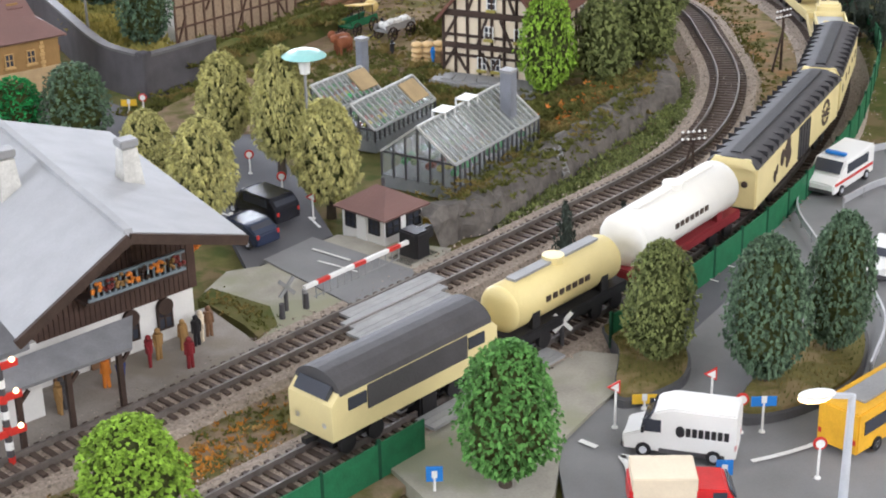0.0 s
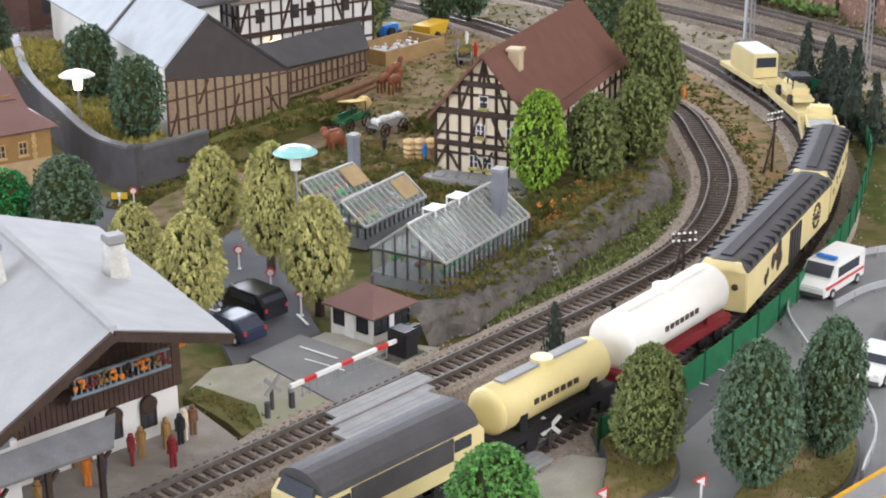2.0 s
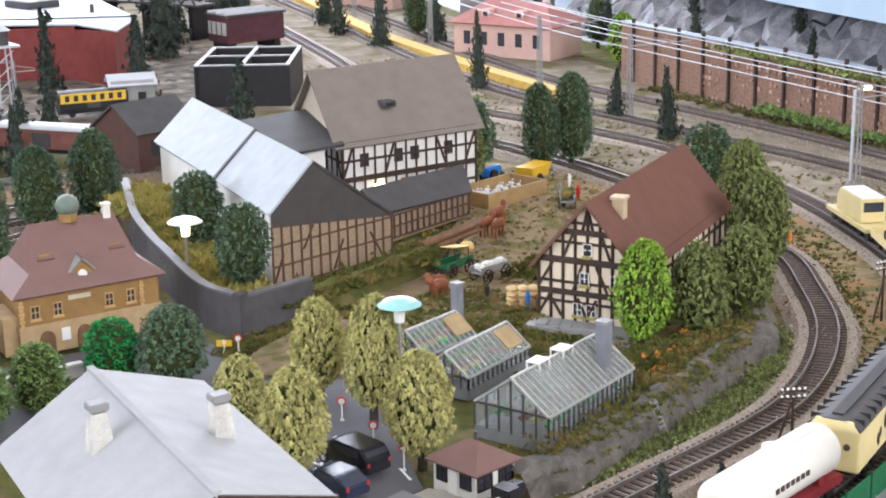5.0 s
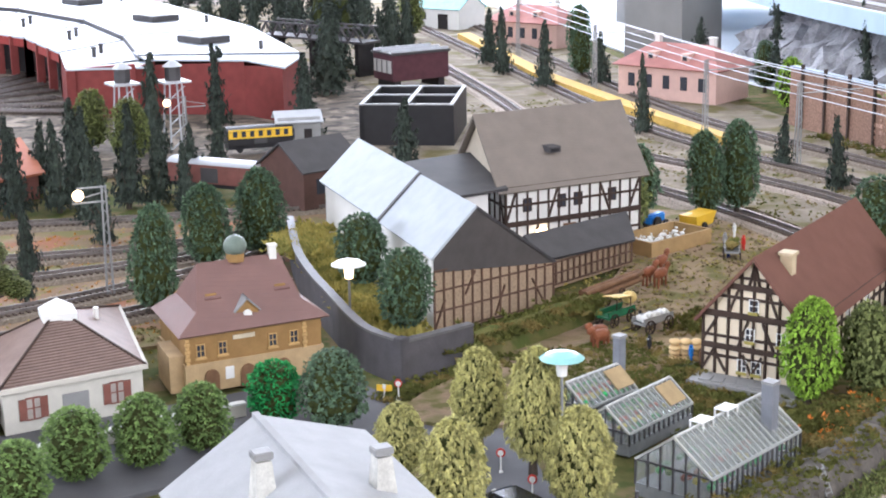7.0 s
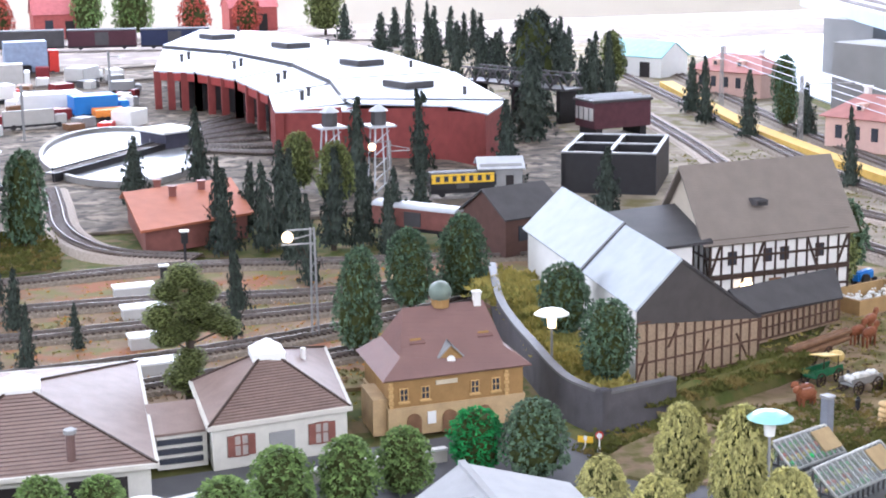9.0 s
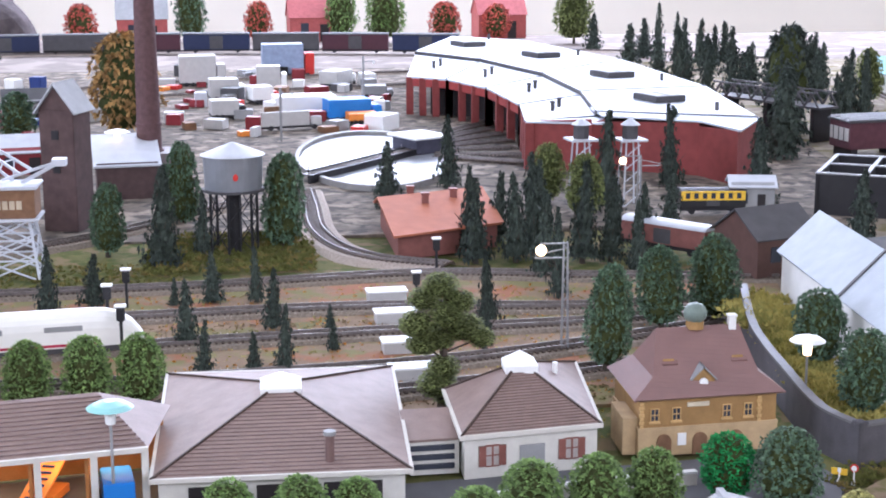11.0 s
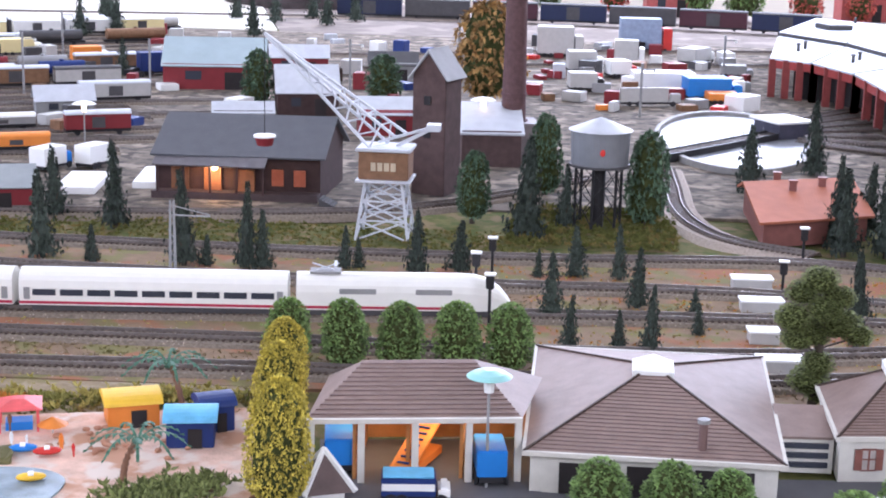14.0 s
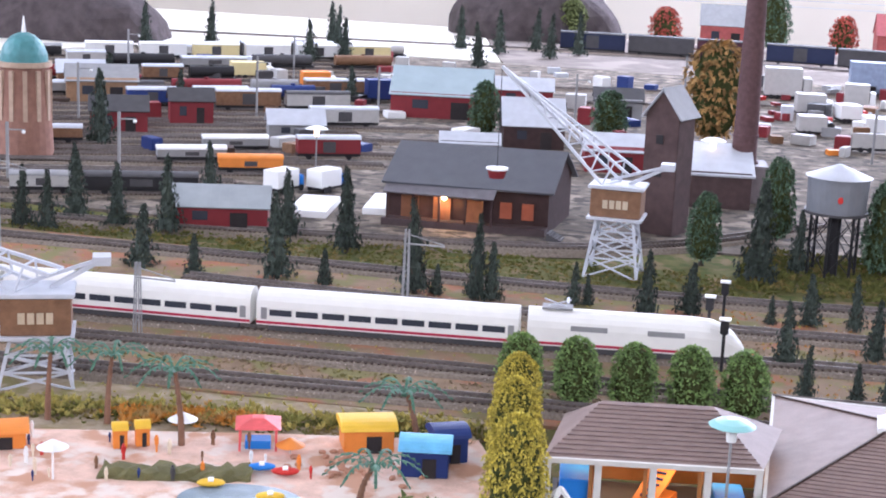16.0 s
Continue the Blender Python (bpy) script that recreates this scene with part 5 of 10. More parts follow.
def island(name, pts, label):
    t = thing(name, 0, 0, 0, 0, label, "traffic island", "", "structure")
    ring = round_ring(pts)
    c = sum(ring, Vector()) / len(ring)
    part("kerb", solid(bmesh.new(), [(p.x, p.y, -0.003) for p in ring], (0, 0, 0.0085)), mat("dark_kerb", (0.11, 0.11, 0.115)), t)
    inner = [c + (p - c) * 0.93 for p in ring]
    bm = solid(bmesh.new(), [(p.x, p.y, 0.0) for p in inner], (0, 0, 0.0075))
    part("turf", bm, blend("island_turf", (0.16, 0.14, 0.05), (0.26, 0.20, 0.10), 60, bump=1.0), t)
    rng = random.Random(len(pts))
    verts, faces = [], []
    for k in range(700):
        p = c + (rng.choice(inner) - c) * math.sqrt(rng.random())
        a = rng.uniform(0, 6.28)
        b = len(verts)
        verts += [(p.x - 0.0004 * math.cos(a), p.y - 0.0004 * math.sin(a), 0.007), (p.x + 0.0004 * math.cos(a), p.y + 0.0004 * math.sin(a), 0.007), (p.x + rng.uniform(-0.001, 0.001), p.y, 0.007 + rng.uniform(0.0015, 0.0035))]
        faces.append((b, b + 1, b + 2))
    me = bpy.data.meshes.new("turf_tufts")
    me.from_pydata(verts, [], faces)
    me.materials.append(HEDGE)
    ob = new("turf_tufts", me)
    ob.parent = t
    tagged(ob, kind="stuff")


island("traffic_island", [(0.468, 0.522), (0.505, 0.520), (0.530, 0.545), (0.532, 0.582), (0.510, 0.592), (0.500, 0.565)], "kerbed grass island with a single tree")
island("traffic_island", [(0.506, 0.480), (0.535, 0.468), (0.585, 0.478), (0.625, 0.515), (0.60, 0.530), (0.55, 0.510)], "kerbed oval island planted with two dark trees")
island("traffic_island", [(0.70, 0.56), (0.78, 0.55), (0.86, 0.58), (0.84, 0.63), (0.76, 0.62)], "round kerbed island of the ring road")
# guard rail round the ring road
def guard(pts, label):
    t = thing("guard_rail", 0, 0, 0, 0, label, "guard rail", "", "structure")
    line = curve_points(pts, 0.008)
    part("rail", ribbon(bmesh.new(), line, [(-0.0006, 0.004), (-0.0006, 0.0085), (0.0006, 0.0085), (0.0006, 0.004)]), mat("galvanised_rail", (0.60, 0.61, 0.63), 0.35, 0.1, 60, metal=0.5), t)
    for p, d in line[::3]:
        piece("post", GREY, t, p.x, p.y, 0.003, 0.0012, 0.0012, 0.009)


guard([(0.668, 0.580), (0.690, 0.625), (0.715, 0.665), (0.765, 0.705), (0.83, 0.715), (0.90, 0.70)], "pale metal guard rail along the ring road")
guard([(0.745, 0.655), (0.790, 0.665), (0.84, 0.655), (0.90, 0.63)], "pale guard rail on the inner bend")
guard([(0.595, 0.480), (0.640, 0.515), (0.668, 0.560), (0.668, 0.580)], "pale guard rail beside the trees")


# fence of green mesh along the train track
def fence(pts, label):
    t = thing("mesh_fence", 0, 0, 0, 0, label, "fence", "green fences")
    line = curve_points(pts, 0.006)
    part("mesh", ribbon(bmesh.new(), line, [(-0.0004, 0), (-0.0004, 0.019), (0.0004, 0.019), (0.0004, 0)]), GREENP, t)
    for p, d in line[::6]:
        piece("post", mat("dark_green_post", (0.01, 0.06, 0.03)), t, p.x, p.y, 0.0105, 0.0016, 0.0016, 0.021)


fence([(0.20, 0.487), (0.29, 0.513), (0.372, 0.538)], "dark green mesh fence along the outer track")
fence([(0.505, 0.578), (0.56, 0.597), (0.62, 0.622), (0.685, 0.652), (0.765, 0.697), (0.85, 0.752), (0.94, 0.825), (1.02, 0.90), (1.085, 1.0), (1.12, 1.08)], "long green mesh fence following the curved track")

# rock edge below the nursery and farm garden
def rock_edge(pts, h, label, material=ROCK):
    rng = random.Random(7)
    line = curve_points(pts, 0.006)
    bm = bmesh.new()
    rows = []
    for p, d in line:
        n = Vector((d.y, -d.x, 0))
        row = []
        for s, z in ((0.006, -0.004), (0.004, h * 0.35), (0.001, h * 0.75), (-0.006, h), (-0.016, h * 0.98), (-0.03, h * 0.5)):
            j = Vector((rng.uniform(-1, 1), rng.uniform(-1, 1), rng.uniform(-1, 1))) * 0.0022
            row.append(bm.verts.new(p + n * s + V(0, 0, z) + j))
        rows.append(row)
    for a, b in zip(rows, rows[1:]):
        for k in range(5):
            bm.faces.new((a[k], a[k + 1], b[k + 1], b[k]))
    bmesh.ops.recalc_face_normals(bm, faces=bm.faces[:])
    tagged(part("rock_bank", bm, material, None), label, "rock bank", kind="structure")


patch("curve_verge", NEAR[4:10] + [(p[0] - 0.004, p[1]) for p in TRAINLINE[10:3:-1]], 0.0004, blend("dry_verge", (0.30, 0.22, 0.13), (0.36, 0.21, 0.10), 30, third=(0.17, 0.155, 0.06)), "dry tan and rusty grass between the curved tracks", "ground", 0.004)
rock_edge([(0.5, 0.752), (0.52, 0.758), (0.535, 0.755), (0.568, 0.771), (0.612, 0.795), (0.656, 0.819), (0.703, 0.843), (0.759, 0.876), (0.814, 0.911), (0.905, 1.08)], 0.017, "low grey rock bank below the nursery garden")


def flock(name, pts_fn, count, material, label, size=0.004, seed=1, kind="stuff", category="bushes"):
    """Tufts of flock, joined."""
    rng = random.Random(seed)
    verts, faces = [], []
    for k in range(int(count * 2.2)):
        x, y, z = pts_fn(rng)
        r = size * rng.uniform(0.35, 0.95)
        for j in range(6):
            d = Vector((rng.gauss(0, 1), rng.gauss(0, 1), abs(rng.gauss(0, 1)) + 0.1)).normalized()
            s = Vector((rng.gauss(0, 1), rng.gauss(0, 1), rng.gauss(0, 1))).cross(d).normalized() * r * 0.24
            b = len(verts)
            c = Vector((x, y, z)) + d * r * 0.5
            e = c + d * r * 0.7
            verts += [tuple(c - s), tuple(e), tuple(c + s), tuple(c - d * r * 0.6)]
            faces += [(b, b + 1, b + 2), (b, b + 2, b + 3)]
    me = bpy.data.meshes.new(name)
    me.from_pydata(verts, [], faces)
    me.materials.append(material)
    return tagged(new(name, me), label, category, kind=kind)


def along(pts, spread, z=0.0):
    line = [p for p, d in curve_points(pts, 0.01)]
    return lambda r: (lambda p: (p.x + r.gauss(0, spread), p.y + r.gauss(0, spread), z))(r.choice(line))


def area(x0, y0, x1, y1, z=0.0):
    return lambda r: (r.uniform(x0, x1), r.uniform(y0, y1), z)


flock("grass_tufts", along([(0.350, 0.745), (0.360, 0.718), (0.358, 0.692)], 0.004, 0.004), 60, HEDGE, "mossy tufts beside the platform end", 0.0025, 71)
flock("grass_tufts", along([(0.55, 0.752), (0.65, 0.79), (0.74, 0.835), (0.83, 0.91)], 0.009), 700, LEAVES["dark"], "green flock growing along the rock bank", 0.004, 2)
flock("grass_tufts", along([(0.53, 0.775), (0.62, 0.82), (0.70, 0.87), (0.80, 0.94)], 0.011, 0.012), 700, HEDGE, "olive flock on the nursery garden", 0.004, 3)
flock("bank_crest", along([(0.53, 0.768), (0.60, 0.797), (0.68, 0.836), (0.76, 0.885), (0.83, 0.955)], 0.005, 0.017), 240, HEDGE, "olive and rusty growth along the rock bank's crest", 0.004, 91)
flock("garden_plants", along([(0.64, 0.90), (0.70, 0.91), (0.76, 0.925)], 0.018, 0.004), 500, HEDGE, "mixed garden plants before the farmhouse", 0.005, 4)
flock("flower_tufts", along([(0.68, 0.88), (0.74, 0.90), (0.79, 0.93)], 0.012, 0.008), 40, ORNG, "scattered orange garden flowers", 0.004, 5)
flock("grass_tufts", along([(0.60, 0.99), (0.64, 1.01), (0.69, 1.00)], 0.02, 0.0), 500, HEDGE, "rough olive grass behind the greenhouses", 0.005, 6)
flock("orange_scatter", along([(0.50, 0.650), (0.58, 0.682), (0.65, 0.708), (0.70, 0.732)], 0.007), 500, ORANGE, "orange-brown autumn flock between the tracks", 0.004, 7)
flock("grass_tufts", along([(0.78, 0.80), (0.86, 0.87), (0.95, 1.0), (1.02, 1.12), (1.06, 1.3)], 0.014), 420, HEDGE, "dry grass between the curved tracks", 0.004, 8)
flock("grass_tufts", along([(0.93, 0.985), (0.88, 0.93), (0.96, 1.05)], 0.012), 300, HEDGE, "olive grass inside the curve", 0.005, 9)
flock("hedge_flock", along([(0.51, 1.160), (0.56, 1.180), (0.62, 1.206), (0.675, 1.235)], 0.010, 0.014), 900, HEDGE, "rough olive grass on the bank below the barn", 0.006, 10)
flock("yellow_bushes", along([(0.484, 1.19), (0.480, 1.26), (0.484, 1.33), (0.494, 1.42), (0.505, 1.50)], 0.010, 0.022), 1500, YELFLOCK, "yellow-green bushes along the barn wall", 0.009, 11)
flock("yellow_bushes", along([(0.490, 1.47), (0.505, 1.55)], 0.014, 0.026), 500, YELFLOCK, "tall yellow-green bushes at the barn corner", 0.010, 41)
flock("grass_tufts", area(-1.5, 1.32, 0.4, 1.37), 1200, FIELD, "dry yellow grass between the yard tracks", 0.0035, 12)
flock("grass_tufts", area(-1.5, 1.55, 0.35, 1.62), 1200, FIELD, "dry grass strip between yard tracks", 0.0035, 13)
flock("grass_tufts", area(-1.2, 1.80, -0.1, 1.92), 1300, HEDGE, "olive grass beside the goods shed", 0.005, 14)
flock("grass_tufts", area(-0.15, 1.86, 0.06, 2.10), 700, HEDGE, "rough grass under the water tower", 0.007, 15)
flock("beach_hedge", along([(-0.75, 1.14), (-0.60, 1.18), (-0.45, 1.205), (-0.32, 1.235)], 0.013), 420, HEDGE, "low scrub behind the beach", 0.006, 16)
flock("dry_bushes", along([(-0.74, 1.15), (-0.60, 1.19), (-0.45, 1.215), (-0.34, 1.245)], 0.014, 0.002), 320, YELFLOCK, "dry straw-coloured bushes behind the beach", 0.007, 17)
flock("rust_bushes", along([(-0.60, 1.17), (-0.56, 1.18), (-0.50, 1.195)], 0.010, 0.003), 110, ORANGE, "rusty bushes behind the beach", 0.008, 18)
patch("farmyard", [(0.60, 1.06), (0.70, 1.10), (0.82, 1.20), (0.98, 1.30), (1.02, 1.52), (0.86, 1.60), (0.80, 1.40), (0.66, 1.24), (0.55, 1.15)], 0.0005, FIELD, "sandy straw-strewn farmyard", "farmyard", 0.006, 0.02)
patch("dirt_path", [(0.43, 1.05), (0.50, 1.00), (0.58, 1.06), (0.66, 1.14), (0.62, 1.16), (0.50, 1.115)], 0.0035, DIRT, "trodden earth path past the wall", "path", 0.006, 0.02)
patch("yard_ground", [(-1.7, 1.20), (0.5, 1.32), (0.6, 1.80), (-1.7, 1.80)], 0.0002, blend("track_field", (0.24, 0.17, 0.11), (0.30, 0.14, 0.08), 16, third=(0.20, 0.18, 0.08)), "sandy brown ground of the station yard", "ground", 0.006)
patch("depot_ground", [(-0.3, 2.05), (0.9, 2.1), (1.0, 3.0), (0.4, 4.3), (-2.6, 4.3), (-2.2, 2.0), (-0.7, 1.95)], 0.0003, blend("depot_gravel", (0.16, 0.135, 0.11), (0.30, 0.25, 0.20), 22, third=(0.085, 0.075, 0.065)), "pale gravel of the engine depot", "ground", 0.006)


# the dark retaining wall round the barn hill
def stone_wall(pts, h, label):
    t = thing("retaining_wall", 0, 0, 0, 0, label, "retaining wall", "", "structure")
    line = curve_points(pts, 0.01) if len(pts) > 2 else [(Vector((*p, 0)), (Vector((*pts[1], 0)) - Vector((*pts[0], 0))).normalized()) for p in pts]
    part("masonry", ribbon(bmesh.new(), line, [(-0.004, -0.004), (-0.003, h), (0.003, h), (0.004, -0.004)]), STONEW, t)
    part("coping", ribbon(bmesh.new(), line, [(-0.004, h), (-0.004, h + 0.002), (0.004, h + 0.002), (0.004, h)]), mat("grey_coping", (0.13, 0.125, 0.125)), t)


stone_wall([(0.505, 1.60), (0.472, 1.46), (0.459, 1.37), (0.453, 1.29), (0.448, 1.22), (0.449, 1.175), (0.4615, 1.137)], 0.032, "tall dark stone retaining wall curving round the barn")
stone_wall([(0.4640, 1.1375), (0.500, 1.148), (0.536, 1.160)], 0.031, "dark stone retaining wall facing the road")
solo("wall_pier", box(0, 0, -0.003, 0.010, 0.010, 0.038, 0, 0.0008), STONEW, 0.4625, 1.1375, 0, 25, "dark stone pier at the retaining wall's corner", "retaining wall", kind="structure")
bank = ribbon(bmesh.new(), curve_points([(0.508, 1.157), (0.56, 1.177), (0.62, 1.204), (0.69, 1.242)], 0.006), [(0.016, -0.003), (0.007, 0.012), (-0.004, 0.019), (-0.026, 0.012), (-0.050, -0.003)])
for v in bank.verts:
    v.co.z += 0.004 * noise.noise(v.co * 60)
tagged(part("grass_bank", bank, GRASS, None), "rough grassy bank below the barn", "bank", kind="structure")

patch("main_line_ground", [(1.02, 1.05), (1.40, 1.0), (1.42, 1.9), (1.50, 2.6), (1.75, 3.8), (1.75, 4.4), (0.95, 4.4), (0.88, 3.0), (0.75, 2.15), (0.70, 1.75), (0.95, 1.70), (1.05, 1.55)], 0.0001, blend("trackside_earth", (0.22, 0.185, 0.14), (0.30, 0.26, 0.20), 12, third=(0.15, 0.13, 0.06)), "brown gravelly earth round the main line", "ground", 0.004)
patch("far_ground", [(-0.95, 4.3), (0.9, 4.3), (1.75, 4.41), (3.3, 4.4), (3.3, 5.36), (-1.25, 5.36)], -0.0002, blend("far_gravel", (0.20, 0.17, 0.15), (0.28, 0.24, 0.21), 8), "pale gravel at the layout's far edge", "ground", 0.003)
# stands in for the hall past the layout's edge, its brightness painted cream-white
patch("bare_edge_board", [(-3.5, 2.6), (-2.25, 3.62), (-1.75, 4.31), (-0.96, 4.31), (-1.26, 5.38), (-3.5, 5.38)], 0.0030, mat("cream_hall_board", (0.82, 0.78, 0.68), 0.35, 0.04, 4, 0.0, spec=0.6), "cream-white stand-in board for the bright hall beyond the goods yard", "board", 0.008)
# brightness of the area past the viaduct is put into this pale colour
patch("pale_ground", [(1.58, 1.9), (2.1, 1.9), (3.3, 3.0), (3.3, 4.39), (1.76, 4.39), (1.76, 3.8), (1.60, 2.9)], 0.0005, mat("pale_blue_bright_area", (0.62, 0.66, 0.70), 0.8, 0.08, 8), "pale blue-white patch painted for the bright area beyond the viaduct", "ground", 0.004)
flock("straw_scatter", area(0.66, 1.16, 0.98, 1.50), 900, YELFLOCK, "loose straw and dry weeds in the farmyard", 0.0032, 51)
flock("rough_grass", area(0.545, 1.035, 0.690, 1.150, 0.003), 620, HEDGE, "rough olive grass behind the nursery", 0.0045, 58)
flock("rough_grass", along([(0.44, 1.10), (0.50, 1.125), (0.56, 1.150)], 0.010, 0.001), 320, HEDGE, "rough grass at the retaining wall's foot", 0.004, 59)
flock("yard_weeds", along([(0.74, 1.16), (0.78, 1.18), (0.80, 1.20)], 0.012), 260, HEDGE, "olive weeds beside the farmhouse gable", 0.007, 57)
flock("brown_scatter", area(0.72, 1.20, 1.00, 1.55), 500, DIRT, "brown litter scattered over the farmyard", 0.004, 52)
flock("dry_weeds", area(-1.5, 1.22, 0.42, 1.78), 1500, YELFLOCK, "sparse yellow weeds among the yard tracks", 0.0028, 53)
flock("rust_weeds", area(-0.2, 1.34, 0.45, 1.76), 500, ORANGE, "rusty weeds among the yard tracks", 0.0030, 54)
patch("beach_verge", [(-1.3, 0.985), (-0.677, 1.11), (-0.468, 1.177), (-0.312, 1.22), (-0.30, 1.275), (-0.70, 1.245), (-1.3, 1.20)], 0.0004, blend("sandy_verge", (0.27, 0.21, 0.13), (0.20, 0.17, 0.07), 26, third=(0.33, 0.27, 0.19)), "sandy dry verge between the beach and the tracks", "ground", 0.004)
flock("trackside_weeds", area(1.02, 1.05, 1.24, 2.4), 900, HEDGE, "rough weeds beside the main line", 0.0040, 55)
patch("track_verge", [(0.06, 0.44), (0.36, 0.52), (0.345, 0.545), (0.345, 0.655), (0.06, 0.57)], 0.0006, DIRT, "brown earth verge between the two tracks", "ground", 0.004)
flock("orange_scatter", along([(0.12, 0.535), (0.22, 0.565), (0.33, 0.60)], 0.012), 350, ORANGE, "orange-brown flock on the verge between tracks", 0.0035, 61)
flock("grass_tufts", along([(0.10, 0.545), (0.20, 0.57), (0.34, 0.61)], 0.014), 300, HEDGE, "olive tufts on the verge between tracks", 0.0035, 62)

# ---- trains ----
def wheels(t, L, bogies=True):
    for e in (-1, 1):
        x = e * L * 0.32
        b = part("bogie", box(x, 0, 0.0095, 0.028 if bogies else 0.010, 0.014, 0.005), BLACK, t)
        for dx in ((-0.009, 0.009) if bogies else (0,)):
            for s in (-1, 1):
                part("wheel", cyl(x + dx, s * 0.0105, 0.0125, 0.005, 0.002, None, 14, (90, 0, 0)), BLACK, b)
    part("underframe", box(0, 0, 0.0145, L * 0.94, 0.020, 0.004), BLACK, t)
    for e in (-1, 1):
        part("coupling", box(e * (L / 2 + 0.001), 0, 0.0145, 0.008, 0.003, 0.003), BLACK, t)


def on_line(line, s):
    i = min(max(int(s / 0.002), 0), len(line) - 1)
    return line[i]


CIRCUS = curve_points(TRAINLINE, 0.002)


def place_car(name, s, L, label, group):
    a, b = on_line(CIRCUS, s - L * 0.32)[0], on_line(CIRCUS, s + L * 0.32)[0]
    m = (a + b) / 2
    return thing(name, m.x, m.y, 0, math.degrees(math.atan2((b - a).y, (b - a).x)), label, "railway wagon", group)


def round_roof(L, W, z, h):
    ring = [(-L / 2, W / 2 * math.cos(math.pi * k / 10), z + h * math.sin(math.pi * k / 10)) for k in range(11)]
    return solid(bmesh.new(), ring, (L, 0, 0))


def blob(bm, x, y, z, n, rx, rz, rng, thick=0.0003):
    for k in range(n):
        ballb(bm, x + rng.uniform(-rx, rx), y, z + rng.uniform(-rz, rz) * 0.5, rx * rng.uniform(0.35, 0.6), thick, rz * rng.uniform(0.4, 0.7), 2)


def van_wagon(s, L, label, doors=True):
    t = place_car("circus_wagon", s, L, label, "circus train")
    wheels(t, L)
    part("body", box(0, 0, 0.018, L, 0.031, 0.027, 0, 0.0008), CREAM, t)
    r = part("roof", round_roof(L + 0.003, 0.033, 0.0448, 0.0065), DGREY, t)
    part("roof_walk", box(0, 0, 0.0505, L * 0.94, 0.007, 0.0016), BLACK, r)
    for k in range(int(L / 0.012)):
        piece("roof_rib", BLACK, r, -L / 2 + 0.006 + k * 0.012, 0, 0.0474, 0.0006, 0.0325, 0.0058)
    rng = random.Random(int(s * 100))
    for side in (-1, 1):
        if doors:
            d = part("sliding_door", box(0.008, side * 0.0157, 0.020, 0.026, 0.0012, 0.022), DGREY, t)
            for k in range(4):
                part("door_bar", box(-0.002 + k * 0.0067, side * 0.0164, 0.020, 0.0012, 0.0008, 0.022), BLACK, d)
            bm = bmesh.new()
            blob(bm, -0.035, side * 0.0157, 0.033, 5, 0.010, 0.012, rng)
            blob(bm, -0.058, side * 0.0157, 0.027, 3, 0.005, 0.006, rng)
            part("painted_motif", bm, mat("dark_painted_motif", (0.07, 0.05, 0.04), 0.6), t)
            bm = bmesh.new()
            for k in range(16):
                a = 2 * math.pi * k / 16
                boxb(bm, 0.062 + 0.008 * math.cos(a), side * 0.0158, 0.0315 + 0.008 * math.sin(a), 0.0035, 0.0008, 0.0016)
            blob(bm, 0.062, side * 0.0157, 0.032, 3, 0.004, 0.006, rng)
            part("painted_roundel", bm, mat("dark_painted_motif", (0.07, 0.05, 0.04)), t)
        else:
            for k in range(5):
                bm = bmesh.new()
                blob(bm, -L * 0.36 + k * L * 0.18, side * 0.0157, 0.031 + 0.003 * (k % 2), 3, 0.003, 0.004, rng)
                part("painted_motif", bm, mat("dark_painted_motif", (0.07, 0.05, 0.04)), t)
    for e in (-1, 1):
        for y in (-0.008, 0.008):
            part("end_lamp", ball(e * (L / 2 + 0.0006), y, 0.034, 0.0012, 0.0022, 0.0022), mat("dark_painted_motif", (0.07, 0.05, 0.04)), t)
        bm = bmesh.new()
        solid(bm, [(e * L / 2, -0.0155, 0.044), (e * L / 2, 0.0155, 0.044), (e * L / 2, 0.011, 0.0505), (e * L / 2, -0.011, 0.0505)], (e * 0.002, 0, 0))
        part("end_board", bm, CREAM, t)
    return t


def tank_wagon(s, L, r, tank, frame, label, bars):
    t = place_car("tank_wagon", s, L, label, "circus train")
    wheels(t, L)
    part("chassis", box(0, 0, 0.016, L, 0.028, 0.006, 0, 0.0008), frame, t)
    z = 0.021 + r
    bm = cyl(-L * 0.44, 0, z, r, L * 0.88, None, 28, (0, 90, 0))
    for e in (-1, 1):
        ballb(bm, e * L * 0.44, 0, z, 0.0045, r * 0.998, r * 0.998, 3)
    for f in bm.faces:
        f.smooth = True
    b = part("tank", bm, tank, t)
    part("dome", cyl(0, 0, z + r - 0.001, 0.006, 0.004), tank, b)
    part("walkway", box(0, 0, z + r + 0.0002, L * 0.72, 0.006, 0.0014), GREY if bars else tank, b)
    for side in (-1, 1):
        for k in range(7):
            part("lettering_bar", box(-0.02 + k * 0.0055, side * (r + 0.0002), z, 0.0035, 0.0006, 0.003), mat("dark_painted_motif", (0.07, 0.05, 0.04)), b)
        part("saddle", box(L * 0.3, side * 0.011, 0.021, 0.006, 0.003, 0.010), frame, t)
        part("saddle", box(-L * 0.3, side * 0.011, 0.021, 0.006, 0.003, 0.010), frame, t)
    return t


